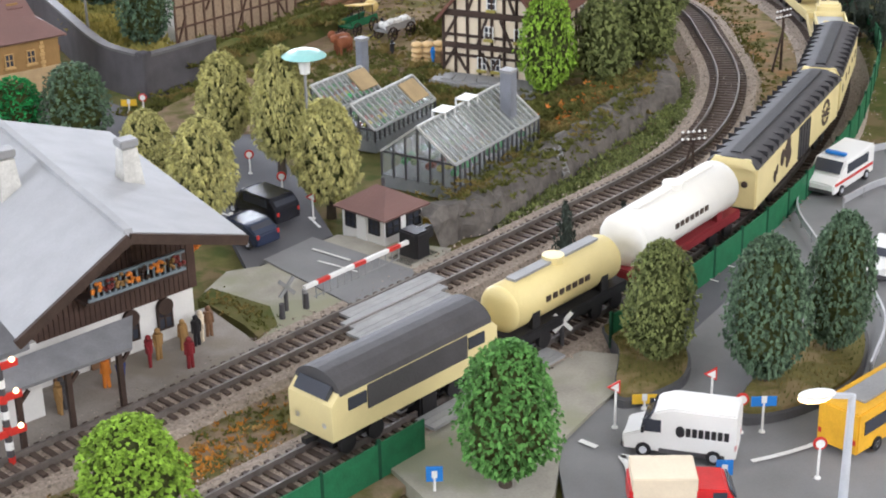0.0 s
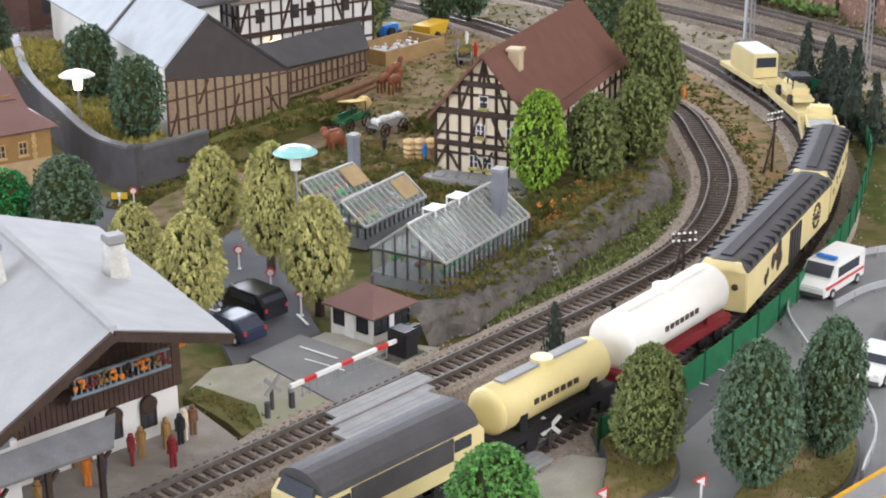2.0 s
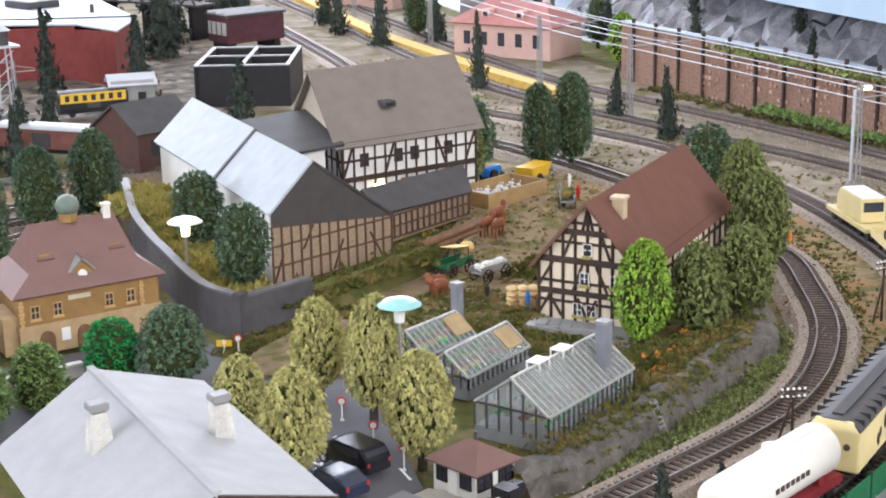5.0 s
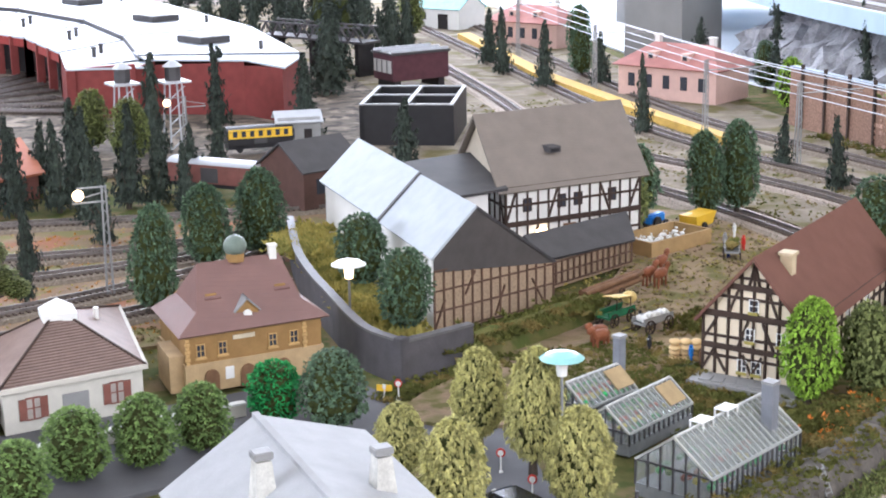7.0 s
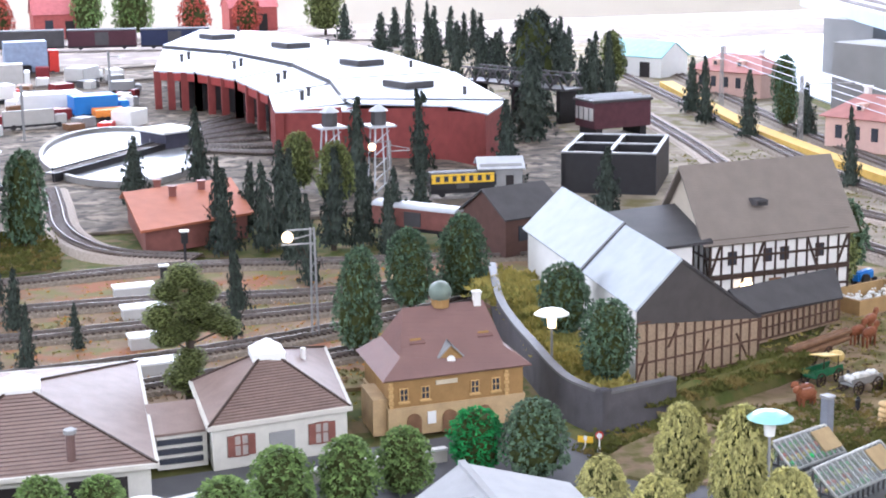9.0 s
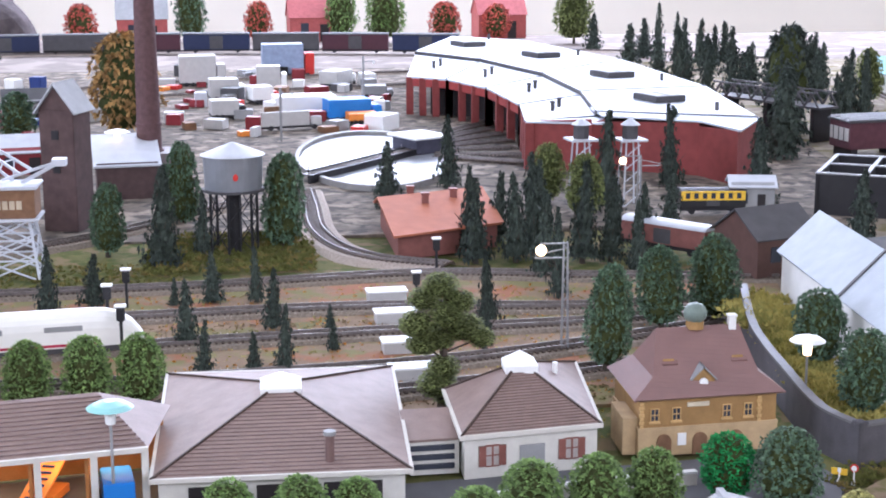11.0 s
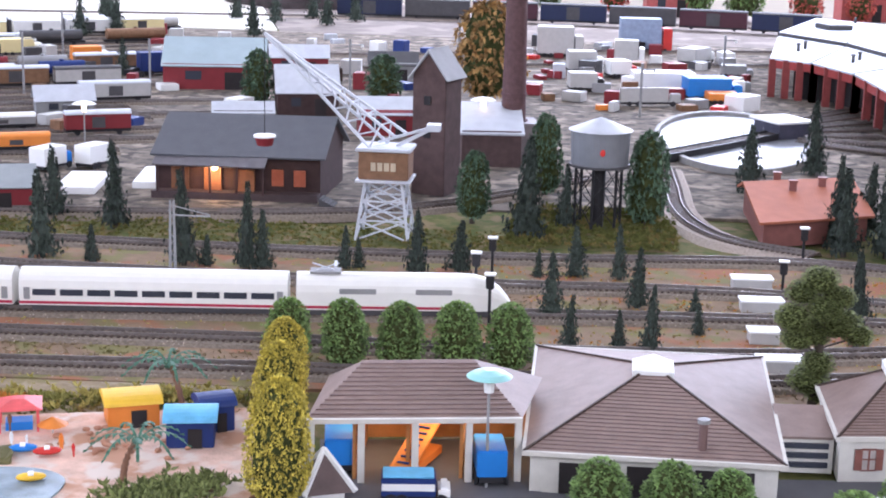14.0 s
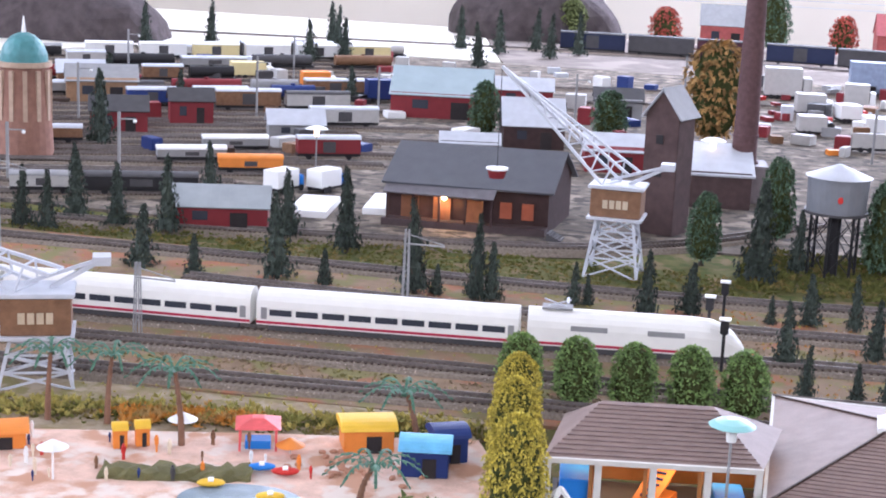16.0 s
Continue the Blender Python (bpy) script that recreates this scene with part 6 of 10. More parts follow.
def flat_wagon(s, L, label, load):
    t = place_car("flat_wagon", s, L, label, "circus train")
    wheels(t, L)
    part("deck", box(0, 0, 0.017, L, 0.030, 0.004, 0, 0.0005), CREAM, t)
    for side in (-1, 1):
        part("side_board", box(0, side * 0.0147, 0.021, L, 0.0010, 0.004), CREAM, t)
    for e in (-1, 1):
        part("end_board", box(e * (L / 2 - 0.0006), 0, 0.021, 0.0010, 0.030, 0.005), CREAM, t)
    m = t.matrix_world @ pose(0.004, 0, 0.0212, 0, 0, 0)
    v = thing("circus_truck" if load else "circus_tractor", 0, 0, 0, 0, "cream circus lorry with an open bed, carried on a wagon" if load else "cream tractor with a black canopy, carried on a wagon", "truck")
    v.matrix_world = m
    for x in (-0.018, 0.018):
        for y in (-0.010, 0.010):
            part("wheel", cyl(x, y + 0.0015 * (1 if y > 0 else -1), 0.005, 0.005, 0.003, None, 14, (90, 0, 0)), BLACK, v)
    part("chassis", box(0, 0, 0.005, 0.056, 0.018, 0.003), CREAM, v)
    if load:
        bm = box(-0.008, 0, 0.010, 0.042, 0.025, 0.0012)
        for y in (-0.012, 0.012):
            boxb(bm, -0.008, y, 0.010, 0.042, 0.001, 0.006)
        for x in (-0.0285, 0.0125):
            boxb(bm, x, 0, 0.010, 0.001, 0.025, 0.006)
        part("load_bed", bm, CREAM, v)
        part("load_floor", box(-0.008, 0, 0.0114, 0.038, 0.021, 0.0008), STEEL, v, "pale grey bed floor")
        part("cab", box(0.023, 0, 0.007, 0.015, 0.020, 0.014, 0, 0.002), CREAM, v)
        part("windscreen", box(0.031, 0, 0.014, 0.0012, 0.016, 0.005), PANE, v)
    else:
        part("bonnet", box(0.016, 0, 0.007, 0.020, 0.010, 0.008, 0, 0.0015), CREAM, v)
        part("cab", box(-0.006, 0, 0.007, 0.018, 0.017, 0.008, 0, 0.001), CREAM, v)
        part("canopy", box(-0.006, 0, 0.0215, 0.022, 0.019, 0.004, 0, 0.0012), BLACK, v)
        for x in (-0.014, 0.002):
            for y in (-0.007, 0.007):
                part("pillar", box(x, y, 0.014, 0.001, 0.001, 0.008), BLACK, v)
    return t


def nearest(x, y):
    best = min(range(len(CIRCUS)), key=lambda i: (CIRCUS[i][0] - V(x, y, 0)).length)
    return best * 0.002


S0 = nearest(0.485, 0.603)
tank_wagon(S0, 0.098, 0.0128, mat("pale_cream_tank", (0.72, 0.60, 0.28), 0.4, 0.05), BLACK, "cream cylindrical tank wagon with a grey walkway", True)
tank_wagon(S0 + 0.116, 0.118, 0.0155, mat("white_tank", (0.82, 0.80, 0.74), 0.4, 0.04), DRED, "large white tank wagon on a wine-red chassis", False)
van_wagon(S0 + 0.116 + 0.165, 0.196, "long cream circus wagon with painted motifs and black roof")
van_wagon(S0 + 0.116 + 0.165 + 0.168, 0.124, "short cream circus wagon with a dark grey roof", False)
flat_wagon(S0 + 0.116 + 0.165 + 0.168 + 0.128, 0.112, "cream flat wagon loaded with a lorry", True)
flat_wagon(S0 + 0.116 + 0.165 + 0.168 + 0.250, 0.112, "cream flat wagon loaded with a tractor", False)


def road_wagon(s, L, label):
    t = place_car("circus_coach", s, L, label, "circus train")
    wheels(t, L)
    part("deck", box(0, 0, 0.017, L, 0.030, 0.004), CREAM, t)
    bm = solid(bmesh.new(), [(-0.03, -0.012, 0.022), (0.03, -0.012, 0.022), (0.03, -0.012, 0.034), (0.024, -0.012, 0.044), (-0.03, -0.012, 0.044)], (0, 0.024, 0))
    b = part("van_body", bm, CREAM, t)
    part("windscreen", box(0.028, 0, 0.035, 0.002, 0.020, 0.007, 0, tilt=(0, -30)), PANE, b)
    part("van_window", box(0, -0.0123, 0.034, 0.040, 0.0012, 0.006), PANE, b)
    part("van_window", box(-0.0303, 0, 0.032, 0.0012, 0.019, 0.009), PANE, b)
    part("van_roof", box(-0.004, 0, 0.044, 0.050, 0.023, 0.0016, 0, 0.0006), WHITE, b)


road_wagon(S0 + 0.116 + 0.165 + 0.168 + 0.366, 0.100, "flat wagon carrying a cream bus with dark windows")


def loco(s, L):
    t = place_car("diesel_locomotive", s, L, "cream diesel locomotive with a grey-black roof", "circus train")
    wheels(t, L)
    bm = solid(bmesh.new(), [(-L / 2, -0.0145, 0.018), (L / 2, -0.0145, 0.018), (L / 2, -0.0145, 0.036), (L / 2 - 0.006, -0.0145, 0.042), (-L / 2 + 0.006, -0.0145, 0.042), (-L / 2, -0.0145, 0.036)], (0, 0.029, 0))
    part("body", bm, CREAM, t)
    part("roof", round_roof(L - 0.010, 0.0305, 0.0400, 0.0095), DGREY, t)
    part("stripe", box(0, -0.0148, 0.027, L * 0.60, 0.0008, 0.012), DGREY, t)
    for k in (0, 4):
        part("window", box(-L * 0.36 + k * L * 0.18, -0.0149, 0.031, L * 0.10, 0.0010, 0.006), PANE, t)
    for e in (-1, 1):
        part("windscreen", box(e * (L / 2 - 0.003), 0, 0.037, 0.003, 0.021, 0.007, 0, tilt=(0, e * -38)), PANE, t)
        for y in (-0.009, 0.009):
            part("headlight", cyl(e * L / 2, y, 0.025, 0.0016, 0.001, None, 10, (0, 90, 0)), WHITE, t)


loco(S0 - 0.118, 0.112)

# ---- road vehicles ----
def vehicle(name, x, y, turn, L, W, prof, body, label, category="car", panes=(), extras=None, wheel=0.0036, group=""):
    """A vehicle from its side outline (x, z) in parts of its length and height in metres; it faces +x."""
    t = thing(name, x, y, 0.002, turn, label, category, group)
    bm = solid(bmesh.new(), [(px, -W / 2, pz) for px, pz in prof], (0, W, 0))
    bmesh.ops.bevel(bm, geom=bm.edges[:], offset=0.0008, segments=2, affect="EDGES")
    part("body", bm, body, t)
    for a, z, w, h, side in panes:
        if side in ("l", "r", "s"):
            for s in ((-1, 1) if side == "s" else (1,) if side == "l" else (-1,)):
                part("side_window", box(a, s * W / 2, z, w, 0.0008, h), PANE, t)
        else:
            part("windscreen", box(a, 0, z, 0.0008, W * 0.84, h, 0, tilt=(0, w)), PANE, t)
    for px in (-L * 0.31, L * 0.31):
        for s in (-1, 1):
            wob = part("wheel", cyl(px, s * (W / 2 - 0.0004) + (0.001 if s > 0 else 0.001), wheel, wheel, 0.0022, None, 16, (90, 0, 0)), BLACK, t)
            part("hub", cyl(px, s * (W / 2 + 0.0006) + 0.0004, wheel, wheel * 0.5, 0.0006, None, 10, (90, 0, 0)), STEEL, wob)
    for s in (-1, 1):
        part("headlight", box(L / 2 - 0.0004, s * W * 0.36, 0.008, 0.0010, 0.0030, 0.0018), WHITE, t)
        part("tail_light", box(-L / 2 + 0.0004, s * W * 0.42, 0.008, 0.0010, 0.0016, 0.0026), RED, t)
    part("bumper", box(L / 2, 0, 0.0035, 0.0014, W * 0.92, 0.0022), DGREY, t)
    return t


h = 0.026
v = vehicle("delivery_van", 0.4675, 0.4725, 132.5, 0.052, 0.020, [(-0.026, 0.003), (0.026, 0.003), (0.026, 0.010), (0.017, 0.0135), (0.0115, 0.0235), (0.004, h), (-0.026, h)], WHITE, "white delivery van with black lettering bars on its side", "van", [(0.0125, 0.0135, 0.0085, 0.0062, "s"), (0.0150, 0.0145, -32, 0.009, "f")])
for s in (-1, 1):
    part("emblem", ball(-0.0005, s * 0.0101, 0.0150, 0.0022, 0.0004, 0.0030), BLACK, v)
    for k in range(7):
        part("lettering_bar", box(-0.0042 - k * 0.0029, s * 0.0101, 0.0130, 0.0021, 0.0006, 0.0042), BLACK, v)
    part("sill", box(-0.006, s * 0.0101, 0.003, 0.030, 0.0008, 0.0022), DGREY, v)
    part("mirror", box(0.0165, s * 0.0112, 0.0135, 0.0014, 0.0024, 0.003), BLACK, v)
v = vehicle("ambulance", 0.770, 0.686, 200, 0.058, 0.022, [(-0.029, 0.003), (0.029, 0.003), (0.029, 0.0095), (0.019, 0.0125), (0.0125, 0.0215), (-0.029, 0.0225)], WHITE, "white ambulance with a red stripe on the ring road", "ambulance", [(-0.004, 0.013, 0.030, 0.0065, "s"), (0.0165, 0.0135, -35, 0.0085, "f")])
for s in (-1, 1):
    part("red_stripe", box(0, s * 0.0111, 0.0085, 0.054, 0.0006, 0.0018), RED, v)
part("light_bar", box(0.006, 0, 0.0225, 0.004, 0.014, 0.002, 0, 0.0005), BLUE, v)
vehicle("limousine", 0.4285, 0.848, 106, 0.052, 0.020, [(-0.026, 0.003), (0.026, 0.003), (0.026, 0.009), (0.012, 0.0115), (0.007, 0.0185), (-0.020, 0.0185), (-0.026, 0.0125)], mat("black_car_paint", (0.02, 0.02, 0.026), 0.2, 0.1, spec=0.6), "black vintage limousine parked beside the station", "car", [(-0.006, 0.012, 0.022, 0.0048, "s"), (0.0105, 0.0122, -35, 0.006, "f"), (-0.0235, 0.0122, 35, 0.005, "b")])
vehicle("saloon_car", 0.403, 0.817, 106, 0.044, 0.019, [(-0.022, 0.003), (0.022, 0.003), (0.022, 0.008), (0.010, 0.0100), (0.005, 0.0155), (-0.011, 0.0155), (-0.022, 0.0105)], mat("dark_blue_car_paint", (0.03, 0.04, 0.075), 0.2, 0.1, spec=0.6), "dark blue vintage saloon car with chrome trim", "car", [(-0.003, 0.0105, 0.014, 0.0040, "s"), (0.0085, 0.0105, -35, 0.0050, "f"), (-0.0165, 0.0105, 45, 0.005, "b")])
v = vehicle("box_truck", 0.436, 0.434, -32, 0.046, 0.020, [(-0.023, 0.003), (0.023, 0.003), (0.023, 0.008), (0.019, 0.0145), (0.008, 0.0150), (-0.023, 0.0150)], mat("red_car_paint", (0.55, 0.03, 0.03), 0.3), "small truck with a red cab and cream box body", "truck", [(0.0155, 0.0095, 0.006, 0.004, "s"), (0.0215, 0.0095, -32, 0.005, "f")])
part("box_body", box(-0.008, 0, 0.005, 0.028, 0.0205, 0.0155, 0, 0.0005), PLASTER, v)
v = vehicle("tram_bus", 0.566, 0.440, 12, 0.085, 0.022, [(-0.0425, 0.003), (0.0425, 0.003), (0.0425, 0.024), (-0.0425, 0.024)], mat("bus_yellow", (0.82, 0.42, 0.03), 0.4), "orange-yellow bus with a grey roof panel", "bus", [(0, 0.012, 0.075, 0.007, "s"), (0.0427, 0.011, 0, 0.009, "f")])
part("roof_panel", box(0, 0, 0.0242, 0.062, 0.012, 0.0012), GREY, v)
vehicle("parked_car", 0.696, 0.570, 205, 0.046, 0.020, [(-0.023, 0.003), (0.023, 0.003), (0.023, 0.008), (0.010, 0.0105), (0.005, 0.0160), (-0.013, 0.0160), (-0.023, 0.0110)], WHITE, "white saloon car on the ring road", "car", [(-0.003, 0.011, 0.015, 0.004, "s"), (0.0085, 0.011, -35, 0.005, "f")])

# ---- signs, barriers, lamps ----
def sign(x, y, h, face, col, label, turn=-30):
    t = thing("road_sign", x, y, 0, turn, label, "road sign", "road signs")
    part("post", cyl(0, 0, 0, 0.0006, h, None, 8), WHITE, t)
    part("foot", cyl(0, 0, -0.001, 0.0022, 0.0028, 0.0014, 10), WHITE, t)
    if face == "triangle":
        p = part("panel", cyl(0, 0.0004, h, 0.0042, 0.0008, None, 3, (90, 30, 0)), RED, t)
        part("panel_field", cyl(0, -0.0005, h, 0.0026, 0.0004, None, 3, (90, 30, 0)), WHITE, p)
    elif face == "disc":
        p = part("panel", cyl(0, 0.0004, h, 0.0032, 0.0008, None, 18, (90, 0, 0)), RED, t)
        part("panel_field", cyl(0, -0.0005, h, 0.0021, 0.0004, None, 18, (90, 0, 0)), WHITE, p)
    else:
        p = part("panel", box(0, 0, h - 0.004, 0.0075 if face == "square" else 0.012, 0.0008, 0.0075 if face == "square" else 0.005), col, t)
        part("panel_bar", box(0, -0.0006, h - 0.002, 0.0025, 0.0004, 0.0035), WHITE, p)
    return t


sign(0.455, 0.507, 0.023, "triangle", RED, "white-posted triangular warning sign with red border")
sign(0.503, 0.494, 0.022, "triangle", RED, "triangular warning sign behind the van")
sign(0.502, 0.471, 0.019, "disc", RED, "round red-bordered prohibition sign")
sign(0.511, 0.466, 0.019, "board", BLUE, "blue direction sign on a white post")
sign(0.352, 0.502, 0.012, "square", BLUE, "blue square parking sign with a white mark")
sign(0.463, 0.437, 0.012, "square", BLUE, "small blue square road sign")
sign(0.504, 0.421, 0.019, "disc", RED, "small round sign on a thin post")
sign(0.454, 0.826, 0.016, "triangle", RED, "warning sign before the level crossing")
sign(0.455, 0.873, 0.015, "disc", RED, "round sign beside the station road")
sign(0.455, 0.924, 0.015, "disc", RED, "round road sign under the olive trees")
sign(0.434, 1.100, 0.010, "board", YELLOW, "yellow place-name board by the road")
sign(0.478, 0.514, 0.008, "board", YELLOW, "yellow place-name board on the grass island")
sign(0.444, 1.096, 0.012, "disc", RED, "round sign beside the yellow board")


def cross_sign(x, y, turn):
    t = thing("crossing_sign", x, y, 0, turn, "weathered warning cross at the level crossing", "road sign", "crossing signs")
    part("post", cyl(0, 0, 0, 0.0012, 0.016, None, 8), DGREY, t)
    for a in (-45, 45):
        part("cross_arm", box(0, -0.0012, 0.0165, 0.014, 0.0010, 0.0022, 0, tilt=(0, a)), WHITE if x > 0.4 else GREY, t)


cross_sign(0.3785, 0.708, 10)
cross_sign(0.481, 0.5885, -15)
for x, y in ((0.372, 0.700), (0.389, 0.7045), (0.472, 0.594), (0.477, 0.598)):
    solo("bollard", cyl(0, 0, 0, 0.0018, 0.012, 0.0015, 10), DGREY, x, y, 0, 0, "dark grey post beside the track", "bollard", "bollards")


def barrier(px, py, qx, qy, z, label):
    t = thing("level_crossing_barrier", 0, 0, 0, 0, label, "barrier", "barriers")
    a, b = V(px, py, z), V(qx, qy, z + 0.002)
    n = 9
    for k in range(n):
        p, q = a + (b - a) * k / n, a + (b - a) * (k + 1) / n
        beam(t, p, q, 0.0022, 0.0022, RED if k % 3 == 1 else WHITE).name = "pole_segment"
    d = (b - a)
    part("drive", box(px - d.x * 0.04, py - d.y * 0.04, 0, 0.012, 0.015, z + 0.006, 17, 0.001), BLACK, t)
    part("base_plate", box(px - d.x * 0.02, py - d.y * 0.02, -0.001, 0.026, 0.018, 0.004, 17), BLACK, t)
    part("counterweight", box(px - d.x * 0.13, py - d.y * 0.13, z - 0.003, 0.014, 0.006, 0.008, math.degrees(math.atan2(d.y, d.x)), 0.001), BLACK, t)
    for k in range(13):
        p = a + d * (0.12 + 0.065 * k)
        part("hanging_wire", box(p.x, p.y, z - 0.008, 0.0005, 0.0005, 0.008), GREY, t)
    p, q = a + d * 0.12 + V(0, 0, -0.008), a + d * 0.92 + V(0, 0, -0.008)
    beam(t, p, q, 0.0005, 0.0005, GREY).name = "lower_wire"
    part("rest_post", cyl(qx, qy, 0, 0.0016, z + 0.001, None, 8), GREY, t)


barrier(0.474, 0.736, 0.389, 0.706, 0.013, "lowered red and white level crossing barrier with hanging wires")
barrier(0.386, 0.570, 0.476, 0.602, 0.013, "lowered red and white barrier on the car park side")


def mushroom_lamp(x, y, h, w, cap, lit, label):
    t = thing("street_lamp", x, y, 0, 0, label, "street lamp", "street lamps")
    part("post", cyl(0, 0, 0, 0.0013, h - 0.012, 0.0010, 10), GREY, t)
    part("shade", cyl(0, 0, h - 0.016, 0.0034, 0.013, 0.0044, 16), WARMW if lit else WHITE, t)
    bm = cyl(0, 0, h - 0.004, w / 2, 0.0028, w * 0.36, 28)
    cylb(bm, 0, 0, h - 0.0012, w * 0.36, 0.0022, w * 0.12, 28)
    part("hood", bm, cap, t)


mushroom_lamp(0.487, 0.896, 0.090, 0.030, TEAL, False, "street lamp with a wide turquoise mushroom hood")
mushroom_lamp(0.454, 1.242, 0.075, 0.030, WHITE, True, "lit street lamp with a white mushroom hood by the wall")
mushroom_lamp(-0.103, 1.078, 0.089, 0.033, TEAL, False, "street lamp with a pale turquoise mushroom hood at the garage")
mushroom_lamp(0.089, 0.928, 0.062, 0.034, WHITE, False, "street lamp with a white mushroom hood on the forecourt")
mushroom_lamp(-0.851, 2.396, 0.072, 0.038, WHITE, True, "lit white-hooded street lamp in the goods yard")
mushroom_lamp(-0.229, 2.446, 0.095, 0.040, WHITE, True, "lit white-hooded street lamp beside the silo")


def arm_lamp(x, y, h, turn, label, reach=0.024, lit=True):
    t = thing("street_lamp", x, y, 0, turn, label, "street lamp", "street lamps")
    part("post", cyl(0, 0, 0, 0.0021, h, 0.0016, 12), STEEL, t)
    part("arm", box(-reach / 2, 0, h - 0.0008, reach, 0.0020, 0.0020, 0, tilt=(0, 8)), STEEL, t)
    part("lantern_hood", ball(-reach - 0.006, 0, h + 0.0022, 0.0085, 0.0036, 0.0022, 3), WHITE, t)
    part("lantern", ball(-reach - 0.007, 0, h + 0.0008, 0.0075, 0.0032, 0.0026, 3), WARMW if lit else WHITE, t)


arm_lamp(0.497, 0.398, 0.056, -20, "lit white street lamp with a long oval lantern", 0.010)
arm_lamp(1.232, 1.30, 0.100, 180, "tall grey lamp mast with a lit oval lantern", 0.010)


def telegraph(x, y, h, turn):
    t = thing("telegraph_pole", x, y, 0, turn, "dark wooden telegraph pole with white insulators and a strut", "telegraph pole", "telegraph poles")
    part("pole", cyl(0, 0, 0, 0.0011, h, 0.0009, 8), DWOOD, t)
    part("strut", cyl(-0.010, 0, 0, 0.0009, h * 0.8, None, 8, (0, 17, 0)), DWOOD, t)
    for z in (h - 0.002, h - 0.007):
        a = part("crossarm", box(0, 0, z, 0.017, 0.0011, 0.0011), DWOOD, t)
        for k in range(5):
            part("insulator", ball(-0.0076 + k * 0.0038, 0, z + 0.0018, 0.0010, sub=2), WHITE, a)


telegraph(0.692, 0.741, 0.038, -20)
telegraph(0.917, 0.905, 0.050, 5)


# signal at the platform end
t = thing("railway_signal", 0.199, 0.628, 0, 10, "red and white railway signal mast with lit lamps", "signal")
part("mast", cyl(0, 0, 0, 0.0018, 0.055, None, 8), DGREY, t)
for k, z in enumerate((0.018, 0.036, 0.052)):
    a = part("arm", box(0.002, -0.001, z, 0.014, 0.0012, 0.0034), RED, t)
    part("lamp", ball(0.006, -0.002, z + 0.004, 0.0014), WARMW, a)
for k in range(6):
    part("band", cyl(0, 0, 0.003 + 0.008 * k, 0.0021, 0.004, None, 8), WHITE if k % 2 else RED, t)

# ---- little figures and farm things ----
def figurine(x, y, col, label, h=0.019, z=0.0):
    bm = bmesh.new()
    k = h / 0.018
    for e in (-1, 1):
        cylb(bm, e * 0.0011 * k, 0, 0, 0.0009 * k, h * 0.46, 0.0012 * k, 7, (0, -e * 2, 0))
        cylb(bm, e * 0.0024 * k, 0, h * 0.44, 0.0006 * k, h * 0.36, 0.0009 * k, 6, (e * 12, -e * 8, 0))
    cylb(bm, 0, 0, h * 0.43, 0.0020 * k, h * 0.40, 0.0023 * k, 9)
    cylb(bm, 0, 0, h * 0.81, 0.0008 * k, h * 0.06, None, 6)
    ballb(bm, 0, 0, h * 0.91, 0.0016 * k, sub=2)
    solo("figurine", bm, col, x, y, z, (x * 7e4) % 180, label, "figurine", "figurines")


for x, y, c in ((0.306, 0.671, DRED), (0.296, 0.689, OCHRE), (0.311, 0.692, OCHRE), (0.319, 0.693, BLACK), (0.323, 0.697, PLASTER), (0.329, 0.700, WOOD), (0.262, 0.674, ORNG), (0.268, 0.668, NAVY), (0.233, 0.660, OCHRE), (0.236, 0.664, DGREY), (0.289, 0.684, DRED)):
    figurine(x, y, c, "small plain painted figure waiting on the platform", 0.018, 0.004)
for x, y, c in ((0.996, 1.115, ORNG), (1.03, 1.19, ORNG), (0.640, 0.868, PLASTER), (0.672, 1.112, BLACK), (0.690, 1.075, BLUE), (0.700, 1.18, BLACK), (0.92, 1.40, GREY), (0.93, 1.38, RED), (0.90, 1.36, NAVY), (0.95, 1.43, WHITE)):
    figurine(x, y, c, "small plain painted figure working by the farm or track", 0.017)


def cart(x, y, turn, bed, load, label):
    t = thing("farm_cart", x, y, 0, turn, label, "cart", "farm carts")
    part("bed", box(0, 0, 0.008, 0.036, 0.014, 0.0016), bed, t)
    for s in (-1, 1):
        part("side_rail", box(0, s * 0.0072, 0.0096, 0.038, 0.001, 0.005, 0, tilt=(s * 15, 0)), bed, t)
        for px in (-0.012, 0.012):
            w = bmesh.new()
            for k in range(12):
                a = 2 * math.pi * k / 12
                boxb(w, px + 0.0058 * math.cos(a), s * 0.0082, 0.0058 + 0.0058 * math.sin(a), 0.0032, 0.0010, 0.0010, 0, tilt=(0, -math.degrees(a) + 90))
            for k in range(3):
                boxb(w, px, s * 0.0082, 0.0055, 0.011, 0.0007, 0.0007, 0, tilt=(0, 60 * k))
            part("wheel", w, DWOOD, t)
    part("shaft", box(0.028, 0, 0.007, 0.024, 0.001, 0.001), DWOOD, t)
    rng = random.Random(int(x * 1000))
    if load:
        bm = bmesh.new()
        for k in range(16):
            ballb(bm, rng.uniform(-0.015, 0.015), rng.uniform(-0.005, 0.005), 0.012 + rng.uniform(0, 0.004), 0.0036, sub=1)
        part("load", bm, load, t)
    return t


